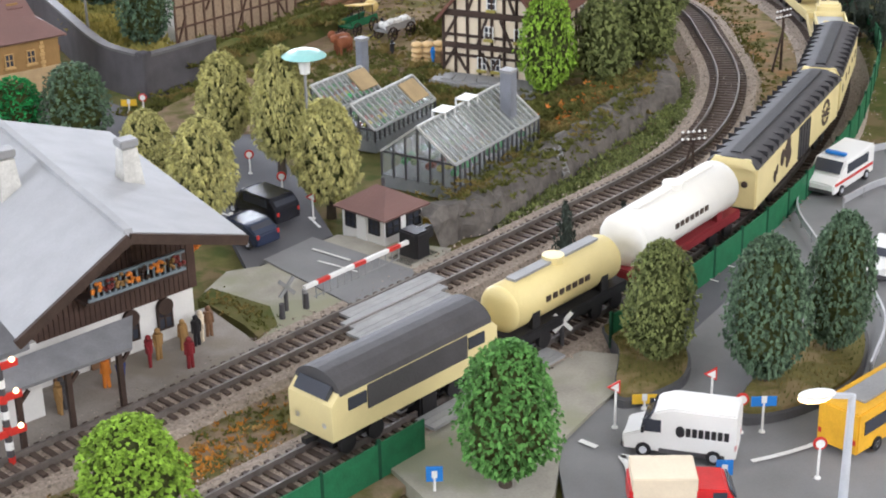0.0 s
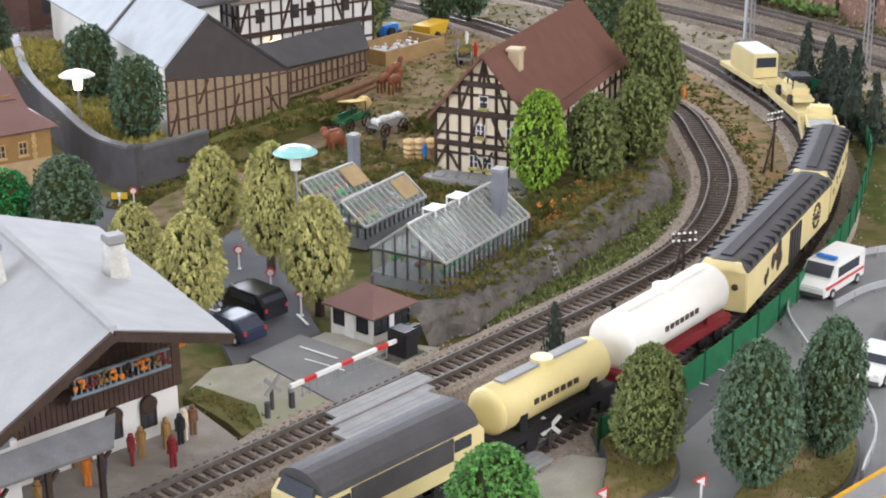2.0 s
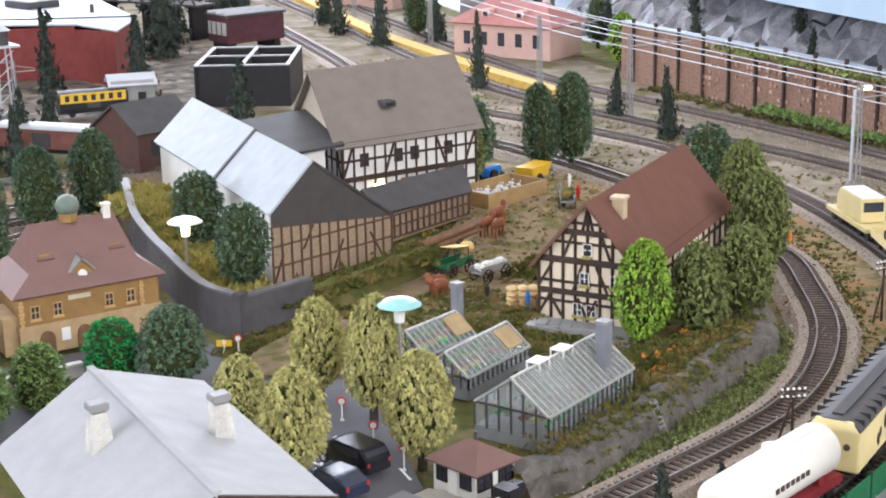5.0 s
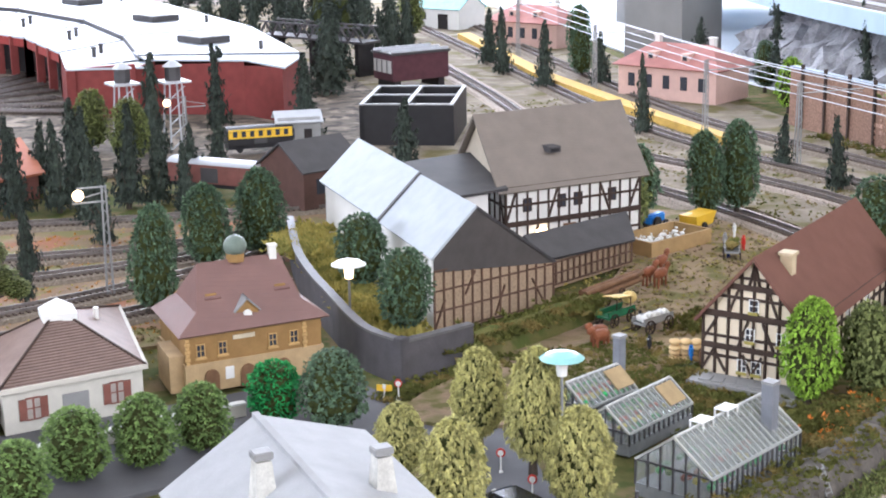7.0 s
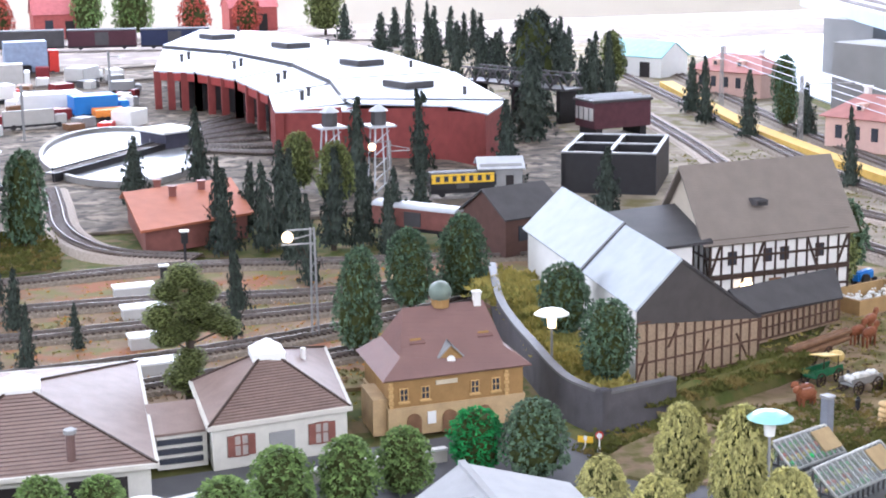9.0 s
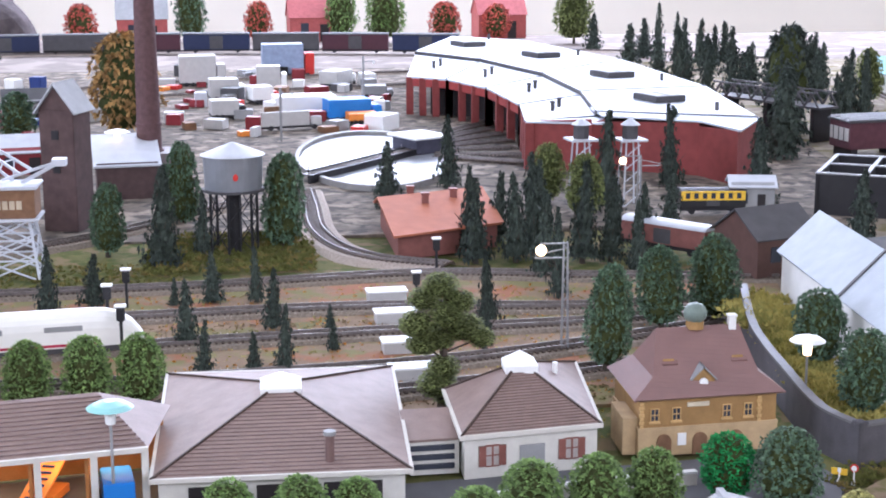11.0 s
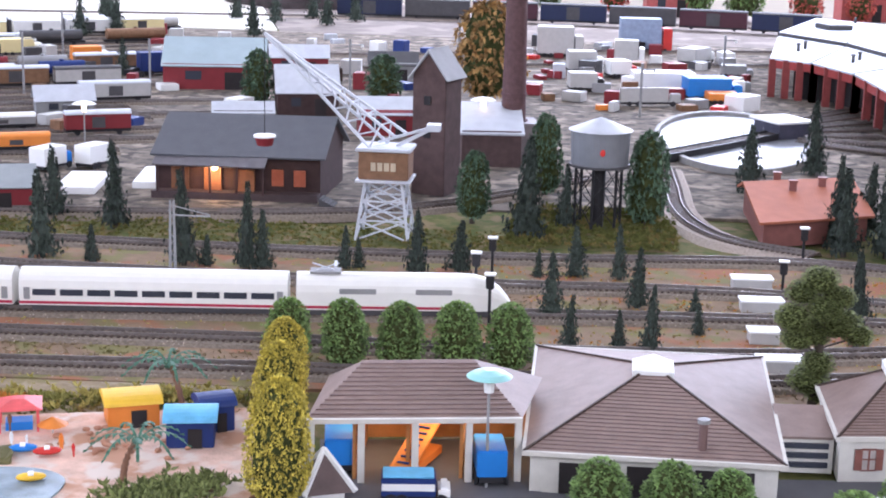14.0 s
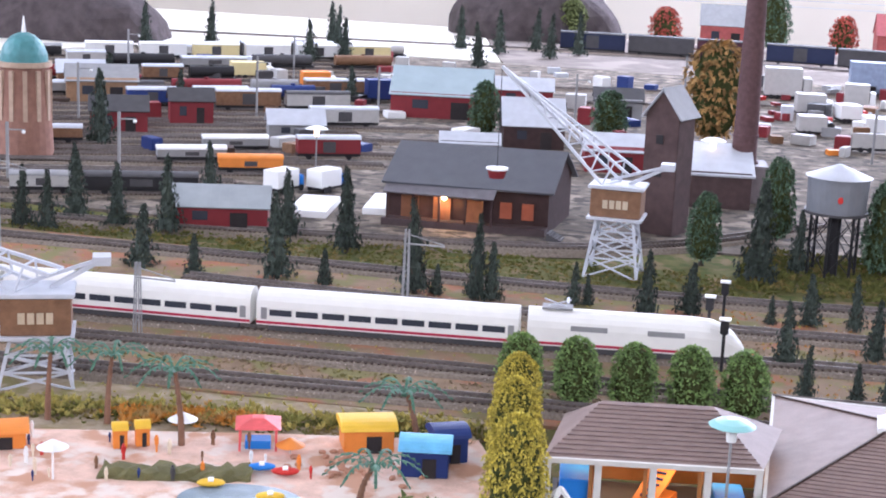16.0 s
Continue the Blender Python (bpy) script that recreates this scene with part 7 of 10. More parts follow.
cart(0.708, 1.172, 200, GREY, WHITE, "grey farm cart crowded with white toy geese")
v = cart(0.688, 1.203, 205, GREENP, None, "green farm cart under a straw-yellow awning")
part("awning", box(-0.004, 0, 0.024, 0.024, 0.018, 0.0010, 0, 0.0004, tilt=(6, -8)), mat("straw_yellow", (0.70, 0.52, 0.20)), v)
for x in (-0.014, 0.006):
    part("awning_post", cyl(x, 0.006, 0.009, 0.0005, 0.0150, None, 6), DWOOD, v)
part("barrel", ball(-0.020, 0, 0.020, 0.007, 0.007, 0.006, 2), mat("straw_yellow", (0.70, 0.52, 0.20)), v)
v = cart(0.712, 1.266, 29, WOOD, None, "long brown timber wagon loaded with trunks")
for k, (y, z) in enumerate(((-0.006, 0.0125), (0, 0.0130), (0.006, 0.0125), (-0.003, 0.0175), (0.003, 0.0175))):
    part("log", cyl(-0.046 + 0.002 * k, y, z, 0.0028, 0.096, 0.0022, 9, (0, 90, 0)), WOOD, v)
cart(0.905, 1.362, 60, GREY, HEDGE, "hay cart standing in the yard")
t = thing("yellow_skip", 0.938, 1.488, 0, 30, "bright yellow farm trailer in the yard", "trailer")
part("bed", solid(bmesh.new(), [(-0.017, -0.010, 0.004), (0.017, -0.010, 0.004), (0.022, -0.012, 0.018), (-0.022, -0.012, 0.018)], (0, 0.022, 0)), YELLOW, t)
for s in (-0.012, 0.012):
    part("wheel", cyl(-0.006, s, 0.005, 0.005, 0.002, None, 14, (90, 0, 0)), BLACK, t)
t = thing("blue_tractor", 0.900, 1.515, 0, 30, "blue tractor parked by the manor farm", "tractor")
part("body", box(0, 0, 0.005, 0.030, 0.010, 0.010, 0, 0.0015), BLUE, t)
for s in (-0.007, 0.007):
    part("wheel", cyl(-0.008, s, 0.007, 0.007, 0.003, None, 16, (90, 0, 0)), BLACK, t)
    part("wheel", cyl(0.011, s, 0.004, 0.004, 0.002, None, 14, (90, 0, 0)), BLACK, t)
for x, y, a in ((0.640, 1.138, 200), (0.644, 1.150, 200), (0.776, 1.302, 29), (0.783, 1.292, 29), (0.808, 1.335, 35)):
    bm = ball(0, 0, 0.014, 0.011, 0.0045, 0.0055, 2)
    ballb(bm, 0.012, 0, 0.020, 0.0045, 0.0025, 0.0035, 2)
    cylb(bm, 0.007, 0, 0.014, 0.0032, 0.008, 0.0022, 8, (0, 35, 0))
    for px in (-0.007, 0.006):
        for s in (-0.0022, 0.0022):
            cylb(bm, px, s, 0, 0.0010, 0.012, 0.0014, 6)
    solo("horse_figurine", bm, mat("chestnut", (0.24, 0.085, 0.04), 0.5), x, y, 0, a, "plain chestnut toy horse standing in the yard", "figurine", "toy horses")
# sack stacks by the farmhouse
t = thing("sack_stack", 0.691, 1.083, 0, -25, "stack of straw-coloured sacks beside a wooden bin", "sacks")
for j in range(4):
    for k in range(3):
        part("sack", ball(-0.010 + 0.009 * k, 0.002 * (j % 2), 0.003 + 0.0045 * j, 0.0052, 0.0062, 0.0026, 2), mat("straw_sack", (0.62, 0.44, 0.22), 0.8, 0.2), t)
part("bin", box(0.022, -0.004, 0, 0.026, 0.022, 0.013, 0, 0.0005), WOOD, t)
# goose pen
t = thing("goose_pen", 0.864, 1.432, 0, 19, "ochre board pen crowded with white geese", "pen")
for x, y, sx, sy in ((0, -0.025, 0.094, 0.003), (0, 0.025, 0.094, 0.003), (-0.0455, 0, 0.003, 0.047), (0.0455, 0, 0.003, 0.047)):
    part("board_wall", box(x, y, 0, sx, sy, 0.016), mat("ochre_boards", (0.36, 0.24, 0.11), 0.8), t)
part("ground_litter", box(0, 0, -0.002, 0.088, 0.047, 0.005), FIELD, t)
rng = random.Random(12)
bm = bmesh.new()
for k in range(60):
    x, y = rng.uniform(-0.040, 0.040), rng.uniform(-0.019, 0.019)
    ballb(bm, x, y, 0.007, 0.0034, 0.0022, 0.0022, 1)
    ballb(bm, x + 0.0028, y, 0.0105, 0.0011, sub=1)
tagged(part("toy_geese", bm, WHITE, t), kind="stuff")
# ladder by the greenhouse and by the rock bank
for x, y, a in ((0.600, 0.905, 60), (0.632, 0.800, 20)):
    t = thing("ladder", x, y, 0.001, a, "small pale wooden ladder leaning in the garden", "ladder", "ladders")
    for s in (-0.003, 0.003):
        part("stile", box(s, 0.004, 0, 0.0010, 0.0010, 0.020, 0, tilt=(-25, 0)), GREY, t)
    for k in range(6):
        part("rung", box(0, 0.0005 + 0.0012 * k, 0.002 + 0.003 * k, 0.006, 0.0008, 0.0008), GREY, t)
for x, y in ((0.512, 0.775), (0.522, 0.779)):
    solo("crate", box(0, 0, 0, 0.010, 0.008, 0.004, 0, 0.0004), YELLOW, x, y, 0.002, 20, "yellow wooden crate on the grass", "crate", "crates")

# ---- yard: the white express train ----
ICE_LINE = curve_points(STRAIGHTS[2], 0.002)


def ice_car(x_end, L, label, power=False):
    i = min(range(len(ICE_LINE)), key=lambda k: abs(ICE_LINE[k][0].x - x_end))
    j = min(range(len(ICE_LINE)), key=lambda k: abs(ICE_LINE[k][0].x - (x_end - L)))
    a, b = ICE_LINE[j][0], ICE_LINE[i][0]
    m, d = (a + b) / 2, b - a
    t = thing("express_power_car" if power else "express_coach", m.x, m.y, 0, math.degrees(math.atan2(d.y, d.x)), label, "train", "white express train")
    W, z0 = 0.031, 0.010
    n = 14
    sect = [(-W / 2, z0), (-W / 2 - 0.0003, z0 + 0.018)] + [(-W / 2 * math.cos(math.pi * k / 10), z0 + 0.018 + 0.017 * math.sin(math.pi * k / 10) ** 0.8) for k in range(1, 10)] + [(W / 2 + 0.0003, z0 + 0.018), (W / 2, z0)]
    bm = bmesh.new()
    rows = []
    xs = [(-L / 2 + 0.0015, 1.0), (L / 2 - (0.05 if power else 0.0015), 1.0)]
    if power:
        xs += [(L / 2 - 0.035, 0.97), (L / 2 - 0.022, 0.86), (L / 2 - 0.011, 0.64), (L / 2 - 0.003, 0.36), (L / 2, 0.22)]
    for x, f in xs:
        rows.append([bm.verts.new((x, y * (0.35 + 0.65 * f), z0 + (z - z0) * f)) for y, z in sect])
    for p, q in zip(rows, rows[1:]):
        for k in range(len(sect) - 1):
            bm.faces.new((p[k], p[k + 1], q[k + 1], q[k]))
    bm.faces.new(rows[0])
    bm.faces.new(rows[-1])
    bmesh.ops.recalc_face_normals(bm, faces=bm.faces[:])
    part("body", bm, mat("express_white", (0.80, 0.79, 0.74), 0.35, 0.04), t)
    part("skirt", box(-0.004 if power else 0, 0, 0.004, L * 0.90, W - 0.004, 0.006), DGREY, t)
    cut = L - 0.05 if power else L - 0.003
    off = -0.022 if power else 0
    for s in (-1, 1):
        part("red_stripe", box(off, s * (W / 2 + 0.0002), z0 + 0.0015, cut, 0.0006, 0.0026), mat("magenta_red", (0.42, 0.03, 0.07), 0.4), t)
        if power:
            for x in (-0.045, 0.030):
                part("grille", box(x, s * (W / 2 + 0.0001), z0 + 0.0165, 0.036, 0.0010, 0.0052), GREY, t)
        else:
            for k in range(9):
                part("window", box(-L / 2 + 0.026 + k * (L - 0.052) / 8, s * (W / 2 + 0.0002), z0 + 0.010, (L - 0.05) / 9.6, 0.0008, 0.0062), PANE, t)
            for e in (-1, 1):
                part("door", box(e * (L / 2 - 0.009), s * (W / 2 + 0.0002), z0 + 0.006, 0.006, 0.0008, 0.012), GREY, t)
    if power:
        part("windscreen", box(L / 2 - 0.019, 0, z0 + 0.021, 0.016, 0.016, 0.0022, 0, 0.0008, tilt=(0, 38)), BLACK, t)
        p = part("pantograph", box(-L / 2 + 0.030, 0, z0 + 0.035, 0.030, 0.018, 0.0022), GREY, t)
        for a in (-18, 18):
            part("pantograph_arm", box(-L / 2 + 0.030, 0, z0 + 0.039, 0.028, 0.0012, 0.0012, 0, tilt=(0, a)), STEEL, p)
        part("pantograph_head", box(-L / 2 + 0.040, 0, z0 + 0.0425, 0.003, 0.022, 0.0012), STEEL, p)


ice_car(-0.118, 0.214, "white express power car with a sloping nose and red stripe", True)
for k in range(4):
    ice_car(-0.334 - 0.268 * k, 0.266, "white express coach with dark windows and red stripe")

# ---- yard buildings ----
def goods_shed():
    t = thing("goods_shed", 0, 0, 0, 0, "dark slate-roofed goods shed with a lit loading bay", "goods shed")
    wall = mat("dark_brown_boarding", (0.055, 0.032, 0.030), 0.8, 0.3)
    L, R, b = V(-0.632, 2.055, 0), V(-0.413, 2.068, 0), V(0.005, 0.145, 0)
    part("wall", solid(bmesh.new(), [L, R, R + b, L + b], V(0, 0, 0.062)), wall, t)
    part("loading_dock", solid(bmesh.new(), [L + V(-0.004, -0.022, 0), R + V(0, -0.022, 0), R, L], V(0, 0, 0.010)), mat("dock_timber", (0.07, 0.05, 0.05)), t)
    z = V(0, 0, 0.062)
    part("roof", slab(bmesh.new(), [L + z + V(-0.008, -0.010, -0.004), R + z + V(0.008, -0.010, -0.004), R + b * 0.5 + V(0.008, 0, 0.103), L + b * 0.5 + V(-0.008, 0, 0.103)], 0.003), ROOF_SLATE, t)
    part("roof", slab(bmesh.new(), [L + b + z + V(-0.008, 0.010, -0.004), R + b + z + V(0.008, 0.010, -0.004), R + b * 0.5 + V(0.008, 0, 0.103), L + b * 0.5 + V(-0.008, 0, 0.103)], 0.003), ROOF_SLATE, t)
    for P, e in ((L, -1), (R, 1)):
        part("gable", solid(bmesh.new(), [P + z, P + b + z, P + b * 0.5 + V(0, 0, 0.099)], V(e * 0.002, 0, 0)), wall, t)
    part("canopy", slab(bmesh.new(), [L + V(-0.002, -0.024, 0.047), L + V(0.150, -0.020, 0.047), L + V(0.150, 0.001, 0.058), L + V(-0.002, 0.001, 0.058)], 0.002), mat("grey_canopy", (0.16, 0.15, 0.16)), t)
    for k in range(5):
        p = L + V(0.004 + 0.036 * k, -0.020, 0)
        part("post", box(p.x, p.y, 0.010, 0.003, 0.003, 0.036), wall, t)
    for k in range(3):
        p = L + V(0.030 + 0.045 * k, 0.002, 0)
        part("door", box(p.x, p.y - 0.0015, 0.010, 0.024, 0.003, 0.030), mat("warm_boards", (0.20, 0.09, 0.045)), t)
    part("lamp_bulb", ball(-0.552, 2.047, 0.042, 0.0038), WARM, t, "glowing loading bay lamp")
    # the panes' inner light is put into their red colour
    for k in range(2):
        part("window", box(-0.470 + 0.03 * k, 2.0625, 0.018, 0.016, 0.003, 0.022, 3), mat("painted_glow_red_pane", (0.35, 0.10, 0.05)), t)
    for k in range(5):
        part("step", box(-0.405 + 0.004 * k, 2.04, 0, 0.004, 0.03, 0.010 - 0.002 * k), DGREY, t)
    lit = bpy.data.lights.new("loading_bay_lamp", "POINT")
    lit.energy, lit.color, lit.shadow_soft_size = 0.06, (1.0, 0.55, 0.2), 0.004
    new("loading_bay_lamp", lit).location = (-0.552, 2.038, 0.040)


goods_shed()
t = thing("stone_tower", -0.268, 2.158, 0, -20, "tall brown tower with a pale pitched roof", "tower")
part("wall", box(0, 0, 0, 0.050, 0.050, 0.165, 0, 0.001), mat("brown_tower", (0.085, 0.055, 0.052), 0.85, 0.3), t)
part("gable", solid(bmesh.new(), [(-0.025, -0.025, 0.165), (0.025, -0.025, 0.165), (0, -0.025, 0.196)], (0, 0.05, 0)), mat("brown_tower", (0.085, 0.055, 0.052)), t)
for s in (-1, 1):
    part("roof", slab(bmesh.new(), [(s * 0.031, -0.030, 0.160), (0, -0.030, 0.201), (0, 0.030, 0.201), (s * 0.031, 0.030, 0.160)], 0.002), ROOF_PALE, t)
part("window", box(-0.002, -0.0253, 0.125, 0.010, 0.002, 0.012), BLACK, t)
part("window", box(-0.002, -0.0253, 0.080, 0.010, 0.002, 0.012), BLACK, t)
t = thing("factory_chimney", -0.183, 2.47, 0, 0, "tall tapering dark brick factory chimney on a block base", "chimney")
brick = mat("chimney_brick", (0.11, 0.062, 0.062), 0.8, 0.3, 150)
part("base_block", box(0, 0, 0, 0.075, 0.075, 0.058, 8, 0.002), mat("grey_block", (0.20, 0.17, 0.17)), t)
part("shaft", cyl(0, 0, 0.055, 0.0195, 0.40, 0.0125, 24), brick, t)
part("collar", cyl(0, 0, 0.056, 0.0225, 0.004, None, 24), brick, t)
part("collar", cyl(0, 0, 0.098, 0.0205, 0.004, None, 24), brick, t)
t = thing("boiler_house", -0.215, 2.42, 0, 8, "grey-roofed boiler house beside the chimney", "building")
part("wall", box(0, 0, 0, 0.09, 0.10, 0.055), mat("brown_tower", (0.085, 0.055, 0.052)), t)
part("roof", slab(bmesh.new(), [(-0.05, -0.055, 0.052), (0.05, -0.055, 0.052), (0.05, 0.055, 0.085), (-0.05, 0.055, 0.085)], 0.003), STEEL, t)


def water_tower(x, y):
    t = thing("water_tower", x, y, 0, 0, "grey steel water tower on a dark lattice stand", "water tower")
    part("tank", cyl(0, 0, 0.080, 0.0355, 0.044, 0.0375, 32), mat("grey_tank", (0.21, 0.22, 0.24), 0.5, 0.12, 60, metal=0.2), t)
    part("roof", cyl(0, 0, 0.124, 0.0405, 0.015, 0.003, 32), STEEL, t)
    part("rim", cyl(0, 0, 0.0785, 0.039, 0.003, None, 32), DGREY, t)
    part("emblem", ball(0.004, -0.0362, 0.100, 0.0035, 0.0010, 0.0045), RED, t)
    part("riser_pipe", cyl(0, 0, 0, 0.008, 0.080), BLACK, t)
    for k in range(6):
        a = 2 * math.pi * k / 6 + 0.3
        part("leg", cyl(0.030 * math.cos(a), 0.030 * math.sin(a), 0, 0.0018, 0.080, None, 8), BLACK, t)
        b = a + math.pi / 3
        for z0, z1 in ((0.005, 0.040), (0.040, 0.075), (0.040, 0.005), (0.075, 0.040)):
            beam(t, (0.030 * math.cos(a), 0.030 * math.sin(a), z0), (0.030 * math.cos(b), 0.030 * math.sin(b), z1), 0.0010, 0.0010, BLACK).name = "brace"


water_tower(-0.041, 1.985)


def crane(x, y, turn, tip, label, z0=0.070):
    t = thing("tower_crane", x, y, 0, turn, label, "crane", "cranes")
    for sx in (-1, 1):
        for sy in (-1, 1):
            beam(t, (sx * 0.032, sy * 0.030, 0), (sx * 0.022, sy * 0.020, z0), 0.0030, 0.0030, STEEL).name = "leg"
    n = 3
    for k in range(n):
        f0, f1 = k / n, (k + 1) / n
        a0, a1 = 0.032 - 0.010 * f0, 0.032 - 0.010 * f1
        b0, b1 = 0.030 - 0.010 * f0, 0.030 - 0.010 * f1
        for s in (-1, 1):
            for q in (1, -1):
                beam(t, (-q * a0, s * b0, z0 * f0), (q * a1, s * b1, z0 * f1), 0.0018, 0.0018, STEEL).name = "brace"
                beam(t, (s * a0, -q * b0, z0 * f0), (s * a1, q * b1, z0 * f1), 0.0018, 0.0018, STEEL).name = "brace"
            beam(t, (-a1, s * b1, z0 * f1), (a1, s * b1, z0 * f1), 0.0018, 0.0018, STEEL).name = "brace"
    part("platform", box(0, 0, z0, 0.066, 0.058, 0.003), STEEL, t)
    c = part("cab", box(0, 0, z0 + 0.003, 0.060, 0.048, 0.034, 0, 0.001), WOOD, t, "brown boarded crane cab")
    for k in range(4):
        part("cab_window", box(-0.012 + 0.008 * k, -0.0245, z0 + 0.014, 0.006, 0.0012, 0.010), mat("pale_pane", (0.50, 0.42, 0.30), 0.3), c)
    part("cab_roof", box(0, 0, z0 + 0.037, 0.067, 0.054, 0.004, 0, 0.001), STEEL, c)
    T = Vector(tip)
    base = [V(-0.018, -0.018, z0 + 0.041), V(0.0, 0.018, z0 + 0.041), V(0.012, -0.010, z0 + 0.054), V(0.022, 0.018, z0 + 0.054)]
    for b in base:
        beam(t, b, T, 0.0030, 0.0030, STEEL).name = "jib_chord"
    for k in range(9):
        f = k / 9
        p = [b + (T - b) * f for b in base]
        q = [b + (T - b) * (f + 0.11) for b in base]
        beam(t, p[0], q[2], 0.0016, 0.0016, STEEL).name = "jib_brace"
        beam(t, p[1], q[3], 0.0016, 0.0016, STEEL).name = "jib_brace"
        beam(t, p[0], p[1], 0.0016, 0.0016, STEEL).name = "jib_brace"
        beam(t, p[2], p[3], 0.0016, 0.0016, STEEL).name = "jib_brace"
    beam(t, V(0.012, 0, z0 + 0.041), V(0.060, 0.01, z0 + 0.066), 0.0040, 0.0040, STEEL).name = "counter_arm"
    beam(t, V(-0.010, 0, z0 + 0.045), V(0.060, 0.01, z0 + 0.066), 0.0030, 0.0030, STEEL).name = "counter_arm"
    part("counterweight", box(0.056, 0.01, z0 + 0.060, 0.016, 0.020, 0.008), STEEL, t)
    beam(t, T, T - V(0, 0, 0.125), 0.0008, 0.0008, BLACK).name = "hoist_rope"
    u = part("bucket", cyl(T.x, T.y, T.z - 0.138, 0.0095, 0.011, 0.0125, 16), DRED, t)
    part("bucket_rim", cyl(T.x, T.y, T.z - 0.1275, 0.0140, 0.0025, None, 16), WHITE, u)
    return t


crane(-0.296, 1.875, 0, (-0.156, 0.03, 0.238), "pale lattice crane with a brown cab and hanging bucket")
crane(-0.720, 1.235, 25, (-0.20, 0.10, 0.150), "second pale lattice crane beside the beach", 0.044)


def roundhouse():
    t = thing("roundhouse", 0, 0, 0, 0, "curved wine-red engine roundhouse with a white segmented roof", "roundhouse")
    inner = [(0.284, 3.316), (0.360, 3.250), (0.421, 3.084), (0.446, 2.806), (0.421, 2.577)]
    step = [(0.341, 3.769), (0.470, 3.565), (0.559, 3.240), (0.575, 2.900), (0.545, 2.600)]
    outer = [(0.475, 4.201), (0.640, 4.050), (0.780, 3.500), (0.824, 2.946), (0.790, 2.500)]
    white = mat("white_felt_roof", (0.52, 0.55, 0.60), 0.55, 0.12, 20)
    ir = mat("roof_seam", (0.10, 0.10, 0.12))
    for k in range(4):
        a, b, c, d = V(*inner[k], 0.080), V(*inner[k + 1], 0.080), V(*step[k + 1], 0.084), V(*step[k], 0.084)
        part("roof_segment", slab(bmesh.new(), [a, b, c, d], 0.004), white, t)
        e, f, g, h = V(*step[k], 0.092), V(*step[k + 1], 0.092), V(*outer[k + 1], 0.092), V(*outer[k], 0.092)
        part("roof_segment", slab(bmesh.new(), [e, f, g, h], 0.004), white, t)
        part("clerestory", solid(bmesh.new(), [d, c, c + V(0, 0, 0.008), d + V(0, 0, 0.008)], (c - d).cross(V(0, 0, 1)).normalized() * 0.002), DGREY, t)
        beam(t, b + V(0, 0, 0.0006), c + V(0, 0, 0.0006), 0.0016, 0.003, ir).name = "roof_seam"
        beam(t, f + V(0, 0, 0.0006), g + V(0, 0, 0.0006), 0.0016, 0.003, ir).name = "roof_seam"
        part("outer_wall", solid(bmesh.new(), [V(*outer[k], 0), V(*outer[k + 1], 0), V(*outer[k + 1], 0.088), V(*outer[k], 0.088)], V(-0.008, 0, 0)), BRICKW, t)
        # engine bays: piers with open gates between
        n = 3
        for j in range(n + 1):
            p = a + (b - a) * j / n
            part("pier", box(p.x + 0.006, p.y, 0, 0.014, 0.016, 0.078), BRICKW, t)
        q = (b - a)
        part("lintel", solid(bmesh.new(), [a + V(0.002, 0, -0.020), b + V(0.002, 0, -0.020), b + V(0.002, 0, -0.003), a + V(0.002, 0, -0.003)], V(0.006, 0, 0)), mat("bright_brick", (0.30, 0.05, 0.045), 0.7), t)
        # near-black sheet paints the shade deep in the engine bays
        part("dark_bay", solid(bmesh.new(), [V(a.x + 0.05, a.y, 0), V(b.x + 0.05, b.y, 0), V(b.x + 0.05, b.y, 0.06), V(a.x + 0.05, a.y, 0.06)], V(0.004, 0, 0)), INTERIOR_SHADE, t)
        for m, (p0, p1) in enumerate(((a, d), (a, d))):
            p = (a + b + c + d) / 4 + V(0.02 * (m - 0.5), 0.05 * (m - 0.5), 0)
            v = part("smoke_vent", cyl(p.x, p.y, p.z, 0.0035, 0.014, None, 10), DGREY, t)
            part("vent_cowl", cyl(p.x, p.y, p.z + 0.014, 0.0065, 0.003, 0.004, 10), DGREY, v)
        p = (e + f + g + h) / 4
        sk = part("skylight", box(p.x, p.y, 0.0925, 0.060, 0.075, 0.011, 20), DGREY, t)
        for m in (-1, 1):
            part("skylight_pane", box(p.x + m * 0.0135, p.y + m * 0.005, 0.1034, 0.022, 0.064, 0.001, 20), GREY, sk)
        p = g + (h - g) * 0.2 + V(-0.05, 0, 0)
        part("smoke_vent", cyl(p.x, p.y, p.z, 0.0035, 0.014, None, 10), DGREY, t)
    for pts in ([(0.421, 2.577), (0.525, 2.540), (0.560, 2.556), (0.688, 2.480), (0.723, 2.380), (0.790, 2.500)],):
        for a, b in zip(pts, pts[1:]):
            part("end_wall", solid(bmesh.new(), [V(*a, 0), V(*b, 0), V(*b, 0.086), V(*a, 0.080)], V(0.002, 0.010, 0)), BRICKW, t)
    part("roof_segment", slab(bmesh.new(), [V(0.421, 2.570, 0.081), V(0.545, 2.535, 0.081), V(0.560, 2.62, 0.083), V(0.43, 2.62, 0.083)], 0.003), white, t)
    part("roof_segment", slab(bmesh.new(), [V(0.545, 2.556, 0.091), V(0.690, 2.475, 0.090), V(0.725, 2.372, 0.088), V(0.795, 2.50, 0.090), V(0.79, 2.62, 0.0915), V(0.545, 2.66, 0.0915)], 0.003), white, t)


roundhouse()


